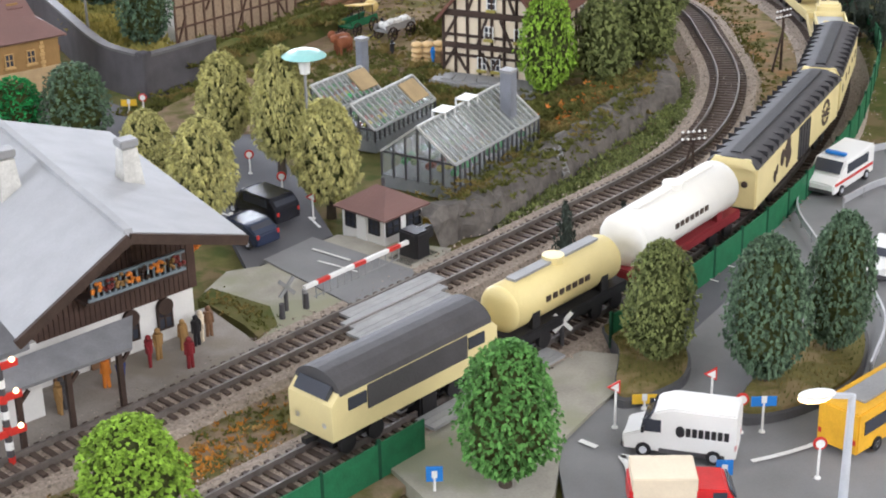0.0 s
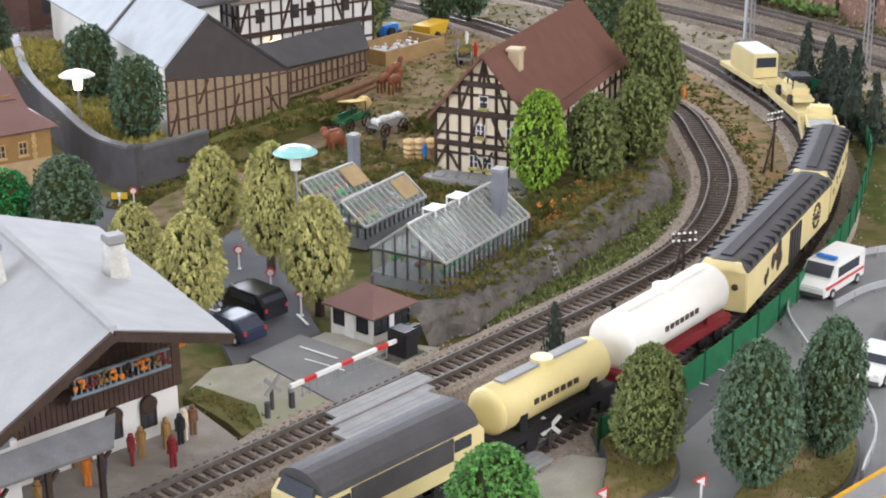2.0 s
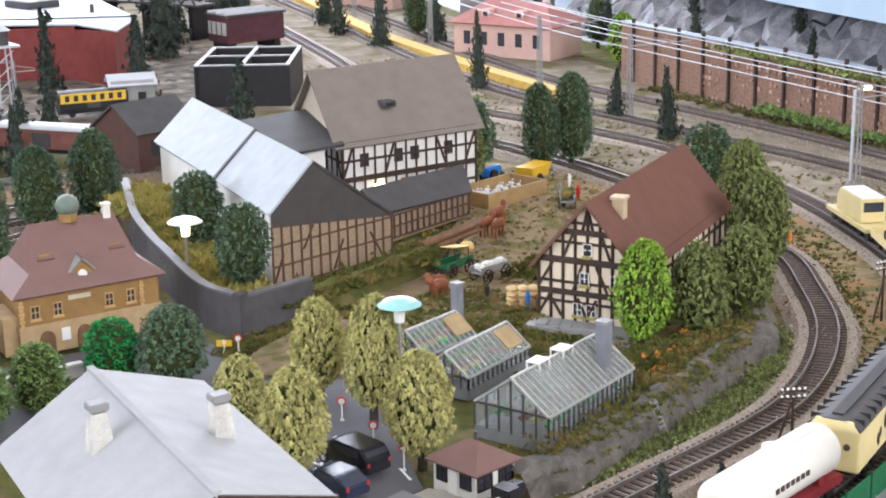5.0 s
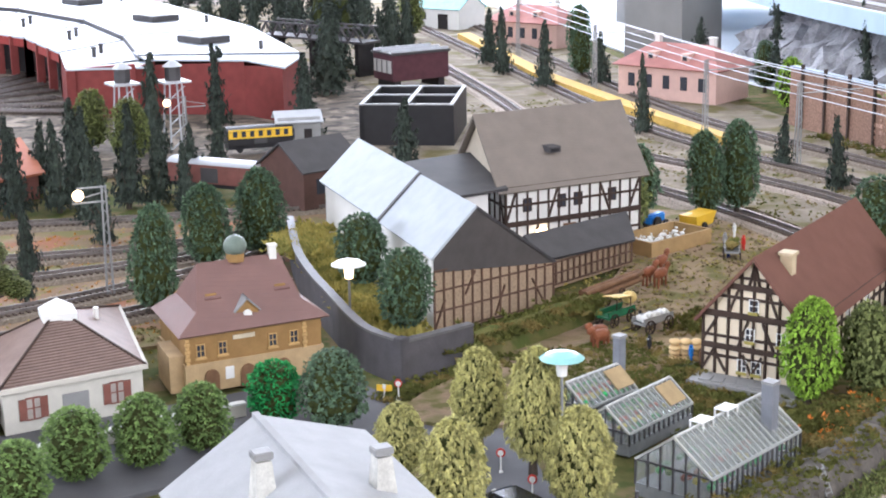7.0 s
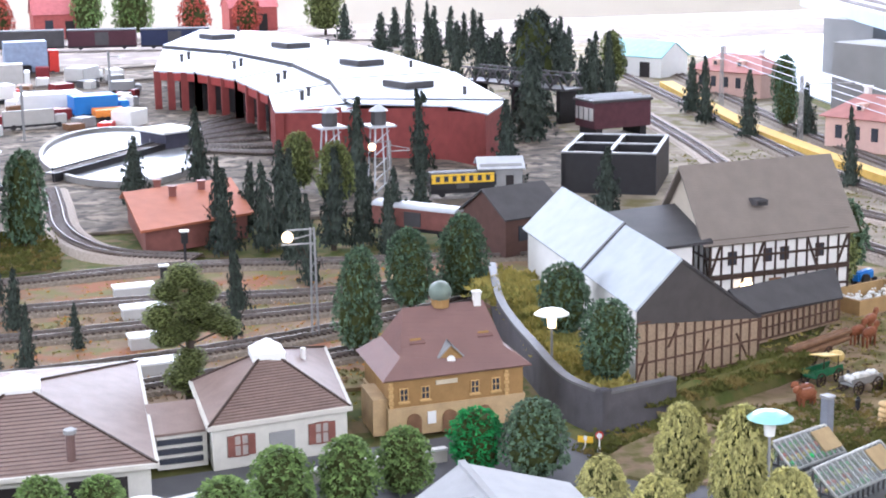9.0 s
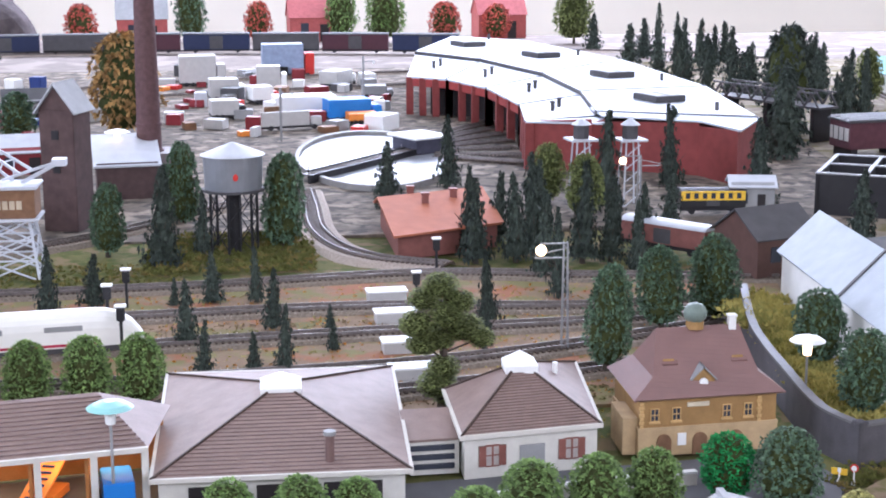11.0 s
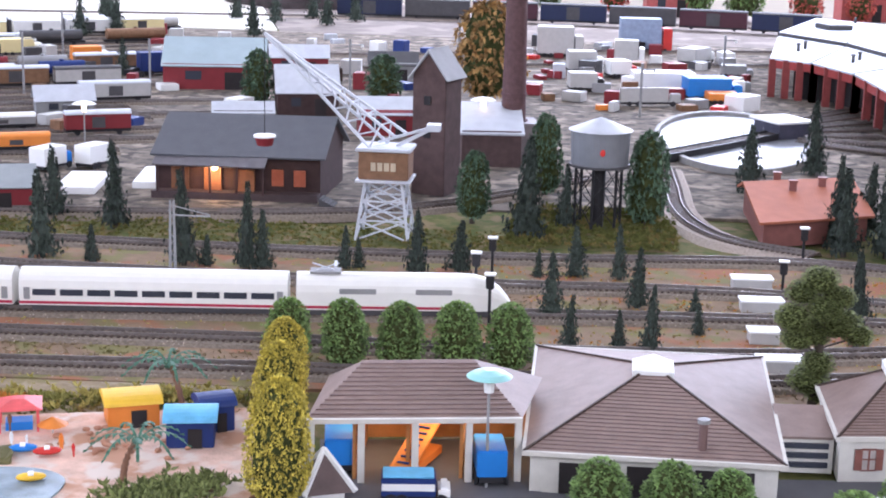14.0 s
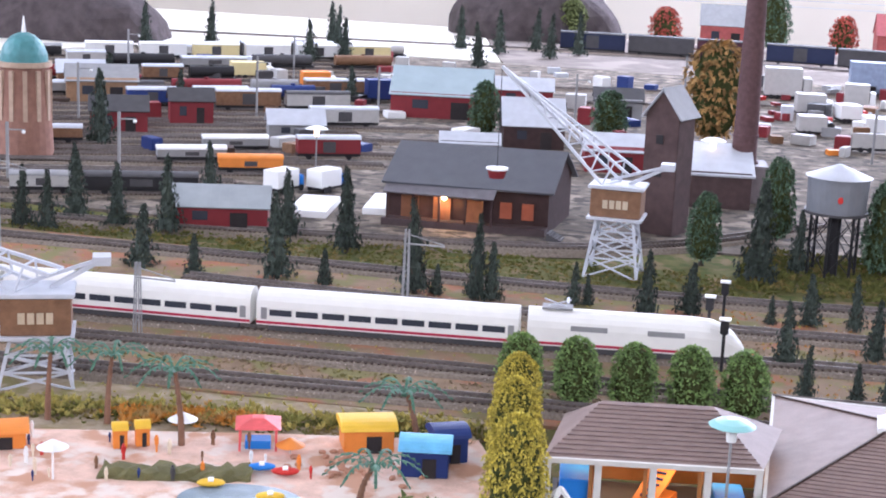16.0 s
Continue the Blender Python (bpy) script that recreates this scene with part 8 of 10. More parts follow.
def turntable():
    t = thing("turntable", 0, 0, 0, 0, "engine turntable pit with a bridge and pale grey floor", "turntable", "", "structure")
    cx, cy, rx, ry = 0.175, 2.70, 0.127, 0.30
    n = 40
    ring = lambda k, f, z: V(cx + rx * f * math.cos(2 * math.pi * k / n), cy + ry * f * math.sin(2 * math.pi * k / n), z)
    part("pit_floor", solid(bmesh.new(), [ring(k, 0.98, 0.0015) for k in range(n)], V(0, 0, 0.002)), mat("pit_floor", (0.30, 0.31, 0.33), 0.22, 0.25, 12, spec=0.6), t)
    bm = bmesh.new()
    for k in range(n):
        a, b, c, d = ring(k, 0.985, 0.0), ring(k + 1, 0.985, 0.0), ring(k + 1, 1.04, 0.0), ring(k, 1.04, 0.0)
        solid(bm, [a, b, c, d], V(0, 0, 0.010))
    part("pit_wall", bm, mat("pit_wall", (0.24, 0.23, 0.22)), t)
    a, b = V(0.062, 2.50, 0.006), V(0.285, 2.80, 0.006)
    for s in (-0.013, 0.013):
        beam(t, a + V(0, s * 2, 0), b + V(0, s * 2, 0), 0.016, 0.004, BLACK).name = "bridge_girder"
    beam(t, a + V(0, 0, 0.003), b + V(0, 0, 0.003), 0.003, 0.034, mat("bridge_deck", (0.19, 0.18, 0.18))).name = "bridge_deck"
    for s in (-0.00825, 0.00825):
        beam(t, a + V(0, s, 0.006), b + V(0, s, 0.006), 0.0025, 0.0014, RAIL).name = "bridge_rail"
    for k in range(13):
        p = a + (b - a) * k / 12 + V(0, 0.030, 0)
        part("hand_rail_post", box(p.x, p.y, 0.004, 0.0010, 0.0010, 0.016), GREY, t)
    h = thing("turntable_cabin", 0.262, 2.775, 0.004, 30, "dark control cabin with a white roof on the turntable", "cabin")
    part("wall", box(0, 0, 0, 0.062, 0.075, 0.026), mat("dark_cabin", (0.06, 0.06, 0.085)), h)
    part("roof", box(0, 0, 0.026, 0.078, 0.090, 0.004, 0, 0.001), WHITE, h)


turntable()
for k in range(7):
    a = V(0.290, 2.72 + 0.03 * k, 0)
    b = V(0.41 + 0.002 * k, 2.62 + 0.09 * k, 0)
    track([(a.x, a.y), ((a.x + b.x) / 2, (a.y + b.y) / 2), (b.x + 0.03, b.y)], "short radial track into a roundhouse bay", ballast=False)

# red-roofed yard house
t = thing("yard_house", 0, 0, 0, 0, "small brick house with a terracotta roof", "house")
fl, fr, br, bl = V(0.154, 1.890, 0.034), V(0.300, 1.965, 0.034), V(0.290, 2.110, 0.055), V(0.143, 2.045, 0.055)
part("roof", slab(bmesh.new(), [fl, fr, br, bl], 0.003), ROOF_RED, t)
part("roof", slab(bmesh.new(), [bl, br, br + V(0, 0.09, -0.022), bl + V(0, 0.09, -0.022)], 0.003), ROOF_RED, t)
part("wall", solid(bmesh.new(), [V(0.160, 1.905, 0), V(0.292, 1.972, 0), V(0.285, 2.18, 0), V(0.152, 2.12, 0)], V(0, 0, 0.034)), mat("dull_red_brick", (0.22, 0.09, 0.075)), t)
for x, y in ((0.205, 2.03), (0.245, 2.06), (0.19, 2.085)):
    chimney(t, x, y, 0.046, 0.009, 0.014, mat("dull_red_brick", (0.22, 0.09, 0.075)))


def shed(name, x, y, turn, L, W, h, r, wall, roof, label, category="shed"):
    t = thing(name, x, y, 0, turn, label, category)
    part("wall", solid(bmesh.new(), [(-L / 2, -W / 2, 0), (-L / 2, W / 2, 0), (-L / 2, W / 2, h), (-L / 2, 0, h + r), (-L / 2, -W / 2, h)], (L, 0, 0)), wall, t)
    for s in (-1, 1):
        part("roof", slab(bmesh.new(), [(-L / 2 - 0.004, s * (W / 2 + 0.005), h - 0.003), (L / 2 + 0.004, s * (W / 2 + 0.005), h - 0.003), (L / 2 + 0.004, 0, h + r + 0.002), (-L / 2 - 0.004, 0, h + r + 0.002)], 0.002), roof, t)
    # door panel coloured with painted interior shade
    part("door", box(L * 0.2, -W / 2 - 0.0005, 0, L * 0.18, 0.002, h * 0.7), INTERIOR_SHADE, t)
    part("window", box(-L * 0.2, -W / 2 - 0.0005, h * 0.4, L * 0.16, 0.002, h * 0.35), PANE, t)
    return t


shed("brown_shed", 0.590, 1.80, 20, 0.085, 0.085, 0.052, 0.026, mat("dark_brown_brick", (0.10, 0.055, 0.045)), DGREY, "dark brown brick shed with a grey pitched roof")
shed("striped_shed", -0.826, 1.93, 18, 0.125, 0.06, 0.034, 0.020, DRED, ribbed("striped_grey_roof", (0.34, 0.37, 0.38), 0.012, 0), "red shed with a grey-green striped roof")
shed("engine_shed", -0.84, 3.18, 10, 0.20, 0.16, 0.050, 0.045, DRED, mat("pale_teal_roof", (0.36, 0.44, 0.46), 0.5, 0.12, 30), "wine-red engine shed with a pale blue-grey roof")
shed("workshop", -0.59, 2.86, 15, 0.11, 0.12, 0.045, 0.040, mat("dark_brown_boarding", (0.055, 0.032, 0.030)), STEEL, "dark workshop with a pale roof")
shed("far_hall", -1.51, 2.98, 28, 0.14, 0.10, 0.050, 0.025, mat("tan_boards", (0.30, 0.18, 0.10)), GREY, "tan goods hall with a grey roof and yellow-lit front")
shed("signal_cabin", -1.225, 2.77, 28, 0.080, 0.05, 0.050, 0.018, DRED, DGREY, "two-storey dark red signal cabin")
shed("lean_to", -0.41, 2.66, 12, 0.10, 0.09, 0.040, 0.020, DRED, STEEL, "red lean-to with a pale roof behind the goods shed")
shed("pale_shed", 0.68, 2.16, -10, 0.06, 0.05, 0.045, 0.008, GREY, STEEL, "small pale shed by the roundhouse")
shed("far_store", -1.00, 2.72, 25, 0.10, 0.06, 0.03, 0.02, GREY, STEEL, "grey store with a pale roof in the goods yard")
# round brick water tower
t = thing("brick_water_tower", -1.316, 2.308, 0, 0, "round brick water tower with a turquoise dome", "water tower")
part("shaft", cyl(0, 0, 0, 0.046, 0.150, 0.038, 24), mat("warm_brick", (0.28, 0.15, 0.11), 0.8, 0.25), t)
for k in range(12):
    a = 2 * math.pi * k / 12
    part("pilaster", box(0.040 * math.cos(a), 0.040 * math.sin(a), 0.060, 0.007, 0.007, 0.080, math.degrees(a)), mat("tan_stone", (0.46, 0.34, 0.25)), t)
part("cornice", cyl(0, 0, 0.145, 0.044, 0.008, None, 24), mat("tan_stone", (0.46, 0.34, 0.25)), t)
part("dome", ball(0, 0, 0.153, 0.038, 0.038, 0.046, 3), mat("turquoise_dome", (0.09, 0.25, 0.26), 0.4), t)
part("finial", cyl(0, 0, 0.198, 0.004, 0.026, 0.001, 10), WHITE, t)


# goods wagons, lorries and containers of the far yards
def goods_wagon(x, y, turn, L, body, roof, label, tank=False, h=0.030):
    t = thing("goods_wagon", x, y, 0, turn, label, "railway wagon", "goods wagons")
    part("underframe", box(0, 0, 0.009, L, 0.024, 0.005), BLACK, t)
    for e in (-1, 1):
        for s in (-1, 1):
            part("wheel", cyl(e * L * 0.32, s * 0.010, 0.0085, 0.005, 0.002, None, 10, (90, 0, 0)), BLACK, t)
    if tank:
        bm = cyl(-L * 0.46, 0, 0.027, 0.013, L * 0.92, None, 20, (0, 90, 0))
        part("tank", bm, body, t)
        part("dome", cyl(0, 0, 0.038, 0.005, 0.005), body, t)
    else:
        part("body", box(0, 0, 0.014, L, 0.030, h - 0.006, 0, 0.0006), body, t)
        part("roof", round_roof(L + 0.002, 0.032, 0.0078 + h, 0.006), roof, t)
        part("door", box(0, -0.0153, 0.016, L * 0.2, 0.001, h - 0.012), DGREY, t)
    return t


goods_wagon(-0.865, 2.50, 27, 0.105, DRED, STEEL, "wine-red covered wagon with a pale roof")
goods_wagon(-1.03, 2.50, 29, 0.11, GREY, WHITE, "low grey wagon with a white cover", h=0.018)
goods_wagon(-1.05, 2.36, 29, 0.11, GREY, WHITE, "low grey wagon under a white cover", h=0.018)
goods_wagon(-1.16, 3.16, 32, 0.10, NAVY, NAVY, "blue tank wagon in the goods yard", True)
goods_wagon(-1.27, 3.03, 32, 0.11, GREY, STEEL, "pale grey covered wagon")
goods_wagon(-1.38, 2.94, 32, 0.10, NAVY, STEEL, "dark blue covered wagon")
goods_wagon(-0.93, 2.31, 25, 0.10, ORNG, ORNG, "orange open-sided wagon in the yard", h=0.020)
goods_wagon(0.500, 1.908, -48, 0.125, mat("dull_red_brick", (0.22, 0.09, 0.075)), STEEL, "brown coach with a rounded silver roof")
v = goods_wagon(0.620, 2.150, -4, 0.092, BLACK, DGREY, "black and yellow old coach before the roundhouse", h=0.026)
part("yellow_panel", box(0, -0.0153, 0.024, 0.090, 0.0012, 0.013), YELLOW, v)
for k in range(7):
    part("window", box(-0.036 + 0.012 * k, -0.0160, 0.0265, 0.006, 0.0010, 0.008), PANE, v)
for k in range(6):
    goods_wagon(-1.85 + 0.115 * k, 3.72 + 0.073 * k, 32, 0.118, (WHITE, CREAM)[k % 3 == 2], WHITE, "pale coach standing on the far siding", h=0.034)
for k in range(7):
    goods_wagon(-0.78 + 0.205 * k, 4.795 + 0.018 * k - 0.006 * k * k, 3 - 4 * k * 0.6, 0.195, (mat("blue_black_coach", (0.02, 0.028, 0.07), 0.5, 0.1), DGREY, mat("plum_coach", (0.07, 0.025, 0.035), 0.5, 0.1))[k % 3], DGREY, "dark coach standing on the far line", h=0.050)


def lorry(x, y, turn, L, W, h, body, cab, label):
    t = thing("lorry", x, y, 0.001, turn, label, "truck", "lorries")
    part("chassis", box(0, 0, 0.004, L, W * 0.8, 0.004), BLACK, t)
    part("load_box", box(-L * 0.1, 0, 0.008, L * 0.8, W, h, 0, 0.0008), body, t)
    c = part("cab", box(L * 0.42, 0, 0.005, L * 0.18, W, h * 0.72, 0, 0.002), cab, t)
    part("windscreen", box(L * 0.512, 0, h * 0.45, 0.001, W * 0.8, h * 0.25), PANE, c)
    for px in (-L * 0.35, -L * 0.2, L * 0.38):
        for s in (-1, 1):
            part("wheel", cyl(px, s * W / 2 + 0.001, 0.005, 0.005, 0.002, None, 10, (90, 0, 0)), BLACK, t)
    return t


WGREY = mat("pale_grey_box", (0.47, 0.46, 0.44), 0.6, 0.1)
for x, y, a, L, W, h, b, c, l in (
        (-0.17, 3.93, 5, 0.11, 0.06, 0.065, WGREY, WGREY, "pale boxy circus trailer"), (-0.10, 3.62, 10, 0.08, 0.05, 0.040, WGREY, WHITE, "pale trailer at the fairground"),
        (0.085, 3.36, 8, 0.16, 0.07, 0.030, WHITE, NAVY, "long white lorry with a navy cab"), (0.165, 3.24, 12, 0.11, 0.06, 0.036, BLUE, BLUE, "bright blue tipper lorry"),
        (0.19, 3.18, 8, 0.075, 0.05, 0.014, ORNG, YELLOW, "orange loader beside the blue lorry"), (0.04, 4.12, 5, 0.13, 0.06, 0.075, mat("railbus_blue", (0.28, 0.34, 0.46)), RED, "blue and red railcar with a white roof"),
        (0.16, 3.88, 60, 0.10, 0.05, 0.030, WGREY, WHITE, "pale lorry parked across the yard"), (-0.02, 3.55, 20, 0.06, 0.05, 0.03, WHITE, RED, "white van with a red cab"),
        (0.04, 3.10, 15, 0.12, 0.01, 0.028, WGREY, WGREY, "grey concrete barrier trailer"), (-0.09, 3.30, 10, 0.07, 0.05, 0.03, WGREY, BLACK, "grey loaded lorry at the fairground"),
        (0.24, 3.62, 0, 0.07, 0.04, 0.02, GREY, GREY, "grey flat lorry beside the roundhouse"), (-0.78, 2.235, 70, 0.060, 0.03, 0.026, WHITE, BLUE, "white and blue delivery lorry at the shed"),
        (-0.835, 2.20, 70, 0.060, 0.03, 0.026, WHITE, BLUE, "white and blue delivery lorry with red bumper"), (0.0, 3.80, 0, 0.07, 0.05, 0.05, WGREY, WHITE, "pale container trailer at the fairground"),
        (-1.40, 3.55, 30, 0.10, 0.05, 0.03, CREAM, WHITE, "cream lorry in the far yard"), (-1.20, 3.45, 30, 0.08, 0.04, 0.03, ORNG, WHITE, "orange-marked lorry in the far yard"), (-1.0, 3.30, 30, 0.08, 0.04, 0.04, NAVY, GREY, "dark lorry by the sheds")):
    lorry(x, y, a, L, W, h, b, c, l)
for x, y in ((-0.75, 2.09), (-0.66, 2.15)):
    solo("loading_ramp", box(0, 0, 0, 0.055, 0.12, 0.010, 0, 0.001), WHITE, x, y, 0, 8, "pale concrete loading ramp beside the shed", "ramp")
for x, y, L in ((0.132, 1.705, 0.042), (0.135, 1.612, 0.042), (0.128, 1.497, 0.028), (0.135, 1.405, 0.040)):
    t = thing("relay_box", x, y, 0, 5, "low grey trackside box with a white lid", "trackside box", "trackside boxes")
    part("body", box(0, 0, 0, L, 0.020, 0.011), WGREY, t)
    part("lid", box(0, 0, 0.011, L + 0.003, 0.022, 0.002), WHITE, t)
rng = random.Random(21)
for k in range(26):
    solo("yard_crate", box(0, 0, 0, rng.uniform(0.02, 0.05), rng.uniform(0.02, 0.05), rng.uniform(0.010, 0.035), 0, 0.001), rng.choice((WGREY, GREY, DGREY, WHITE, DRED, NAVY, STEEL)), rng.uniform(-1.5, -0.45) , rng.uniform(2.55, 3.9), 0, rng.uniform(0, 90), "pale goods crate stacked in the yard", "crate", "yard crates")
for k in range(14):
    solo("fair_crate", box(0, 0, 0, rng.uniform(0.02, 0.06), rng.uniform(0.02, 0.05), rng.uniform(0.012, 0.035), 0, 0.001), rng.choice((WGREY, GREY, DGREY, WHITE, DRED, STEEL, WOOD)), rng.uniform(-0.22, 0.24), rng.uniform(3.0, 3.9), 0, rng.uniform(0, 90), "pale crate of the fairground stores", "crate", "fair crates")


def yard_signal(x, y, h):
    t = thing("yard_lamp", x, y, 0, 0, "short dark yard signal with a white cap", "signal", "yard signals")
    part("post", cyl(0, 0, 0, 0.0016, h, None, 8), BLACK, t)
    part("head", box(0, 0, h - 0.012, 0.008, 0.006, 0.014, 0, 0.001), BLACK, t)
    part("cap", box(0, 0, h + 0.002, 0.011, 0.008, 0.002), WHITE, t)


for x, y, h in ((-0.151, 1.704, 0.040), (-0.158, 1.580, 0.052), (0.20, 1.83, 0.04), (0.165, 1.70, 0.030), (-0.137, 1.500, 0.05)):
    yard_signal(x, y, h)


def mast(x, y, h, turn, arm, label, lamp=False):
    t = thing("catenary_mast", x, y, 0, turn, label, "mast", "catenary masts")
    for sx in (-1, 1):
        for sy in (-1, 1):
            beam(t, (sx * 0.0032, sy * 0.0032, 0), (sx * 0.0018, sy * 0.0018, h), 0.0011, 0.0011, GREY).name = "mast_leg"
    for k in range(int(h / 0.010)):
        z = 0.010 * k
        s = 1 if k % 2 else -1
        beam(t, (-s * 0.003, -0.003, z), (s * 0.003, -0.003, z + 0.010), 0.0007, 0.0007, GREY).name = "lacing"
    part("arm", box(arm / 2, 0, h - 0.016, abs(arm), 0.0014, 0.0014), GREY, t)
    part("arm_stay", box(arm / 2, 0, h - 0.010, abs(arm), 0.0010, 0.0010, 0, tilt=(0, 12 if arm > 0 else -12)), GREY, t)
    if lamp:
        part("lamp_arm", box(-0.012, 0, h - 0.002, 0.026, 0.0014, 0.0014), GREY, t)
        part("lantern", ball(-0.024, 0, h - 0.008, 0.0055, sub=2), WARMW, t)


mast(0.291, 1.478, 0.110, 0, -0.03, "grey lattice lamp mast between yard tracks", True)
mast(0.520, 2.166, 0.085, 0, 0.03, "grey lattice lamp mast by the roundhouse", True)
for x, y, h in ((1.224, 1.283, 0.110), (1.24, 1.745, 0.110), (1.228, 1.96, 0.115), (1.215, 1.10, 0.10), (1.30, 2.45, 0.115), (1.38, 2.95, 0.12)):
    mast(x, y, h, 0, 0.10, "grey lattice catenary mast beside the main line")
for x, y, h in ((-0.70, 1.40, 0.075), (-0.47, 1.555, 0.10), (-1.0, 1.66, 0.12)):
    mast(x, y, h, 0, 0.04, "grey lattice mast between the yard tracks")
for dx, z in ((0.028, 0.098), (0.028, 0.086), (0.10, 0.098), (0.10, 0.086), (0.06, 0.112)):
    line = [(p + V(dx, 0, z), d) for p, d in curve_points([(1.215, 0.90), (1.224, 1.283), (1.235, 1.745), (1.24, 1.96), (1.30, 2.45), (1.40, 3.1), (1.5, 3.8)], 0.05)]
    bm = ribbon(bmesh.new(), line, [(-0.0006, 0), (0, 0.0010), (0.0006, 0), (-0.0006, 0)])
    tagged(part("overhead_wire", bm, STEEL, None), "thin pale overhead wire strung between masts", "wire", "overhead wires", "structure")
for y, z in ((5.15, 0.15), (5.15, 0.17)):
    bm = ribbon(bmesh.new(), [(p + V(0, 0, z), d) for p, d in curve_points([(-3.0, y - 0.6), (-1.0, y), (1.2, y)], 0.2)], [(-0.001, 0), (0, 0.0018), (0.001, 0), (-0.001, 0)])
    tagged(part("overhead_wire", bm, STEEL, None), "thin overhead wire along the far line", "wire", "overhead wires", "structure")

# ---- right side: brick retaining wall, rocks, viaduct, pink station ----
def brick_wall():
    pts = [(1.30, 0.85), (1.375, 1.10), (1.392, 1.30), (1.400, 1.50), (1.405, 1.85), (1.41, 2.02)]
    t = thing("brick_retaining_wall", 0, 0, 0, 0, "long brown brick retaining wall with dark posts", "retaining wall", "", "structure")
    line = curve_points(pts, 0.012)
    h = 0.085
    part("masonry", ribbon(bmesh.new(), line, [(-0.005, -0.004), (-0.004, h), (0.004, h), (0.005, -0.004)]), RETAIN, t)
    part("coping", ribbon(bmesh.new(), line, [(-0.006, h), (-0.006, h + 0.004), (0.006, h + 0.004), (0.006, h)]), mat("blue_grey_coping", (0.22, 0.27, 0.33)), t)
    rng = random.Random(3)
    for p, d in line[::5]:
        piece("post", DWOOD, t, p.x - 0.006, p.y, h / 2 + 0.004, 0.004, 0.004, h + 0.012)
    short = curve_points(pts, 0.0085)
    count = 0
    for j in range(9):
        for i, (p, d) in enumerate(short):
            if 1.10 < p.y < 1.80 and rng.random() < 0.36 and count < 290:
                piece("stone", mat("mixed_stone", (0.33, 0.215, 0.165), 0.9, 0.45, 300, rnd=0.5), t, p.x - 0.0048, p.y, 0.006 + j * 0.009, 0.003, rng.uniform(0.003, 0.007), rng.uniform(0.003, 0.0055), math.degrees(math.atan2(d.y, d.x)) - 90)
                count += 1


brick_wall()
flock("wall_foot_scrub", along([(1.355, 1.06), (1.375, 1.30), (1.383, 1.55), (1.388, 1.90)], 0.008), 420, HEDGE, "olive and brown scrub at the brick wall's foot", 0.008, 81)
flock("wall_foot_bushes", along([(1.372, 1.32), (1.372, 1.345), (1.380, 1.62), (1.382, 1.66)], 0.006, 0.010), 130, LEAVES["green"], "green bushes against the brick wall", 0.011, 82)
flock("wall_creeper", along([(1.380, 1.15), (1.388, 1.40), (1.392, 1.75)], 0.010, 0.078), 160, LEAVES["dark"], "creeper hanging over the brick wall's top", 0.010, 83)
ballast_scatter([(1.365, 1.10), (1.378, 1.30), (1.386, 1.50), (1.39, 1.85)], 2600, 0.016, 6)
ballast_scatter([(1.245, 0.95), (1.262, 1.149), (1.257, 1.388), (1.222, 1.671), (1.19, 2.05)], 3000, 0.032, 4)
ballast_scatter([(1.315, 0.95), (1.335, 1.227), (1.335, 1.50), (1.32, 1.75)], 3000, 0.032, 5)
for bank in STRAIGHTS[:4]:
    ballast_scatter(bank, 3000, 0.034, 9)


def cliff(pts, h, back, label, seed):
    rng = random.Random(seed)
    line = curve_points(pts, 0.02)
    bm = bmesh.new()
    rows = []
    for p, d in line:
        n = Vector((-d.y, d.x, 0))
        n = n if n.x > 0 else -n
        row = []
        for k in range(8):
            f = k / 7
            row.append(bm.verts.new(p + n * (back * f ** 1.6) + V(rng.uniform(-1, 1) * 0.018, rng.uniform(-1, 1) * 0.012, h * f ** 0.7 + rng.uniform(-0.016, 0.016))))
        rows.append(row)
    for a, b in zip(rows, rows[1:]):
        for k in range(7):
            bm.faces.new((a[k], a[k + 1], b[k + 1], b[k]))
    bmesh.ops.recalc_face_normals(bm, faces=bm.faces[:])
    tagged(part("rock_cliff", bm, mat("cliff_rock", (0.30, 0.30, 0.32), 0.9, 0.6, 40, 1.0, fine=250, spec=0.2), None), label, "cliff", kind="structure")


cliff([(1.42, 1.0), (1.50, 1.45), (1.52, 1.9), (1.56, 2.25), (1.66, 2.6)], 0.13, 0.16, "jagged grey rock cliff below the viaduct", 4)


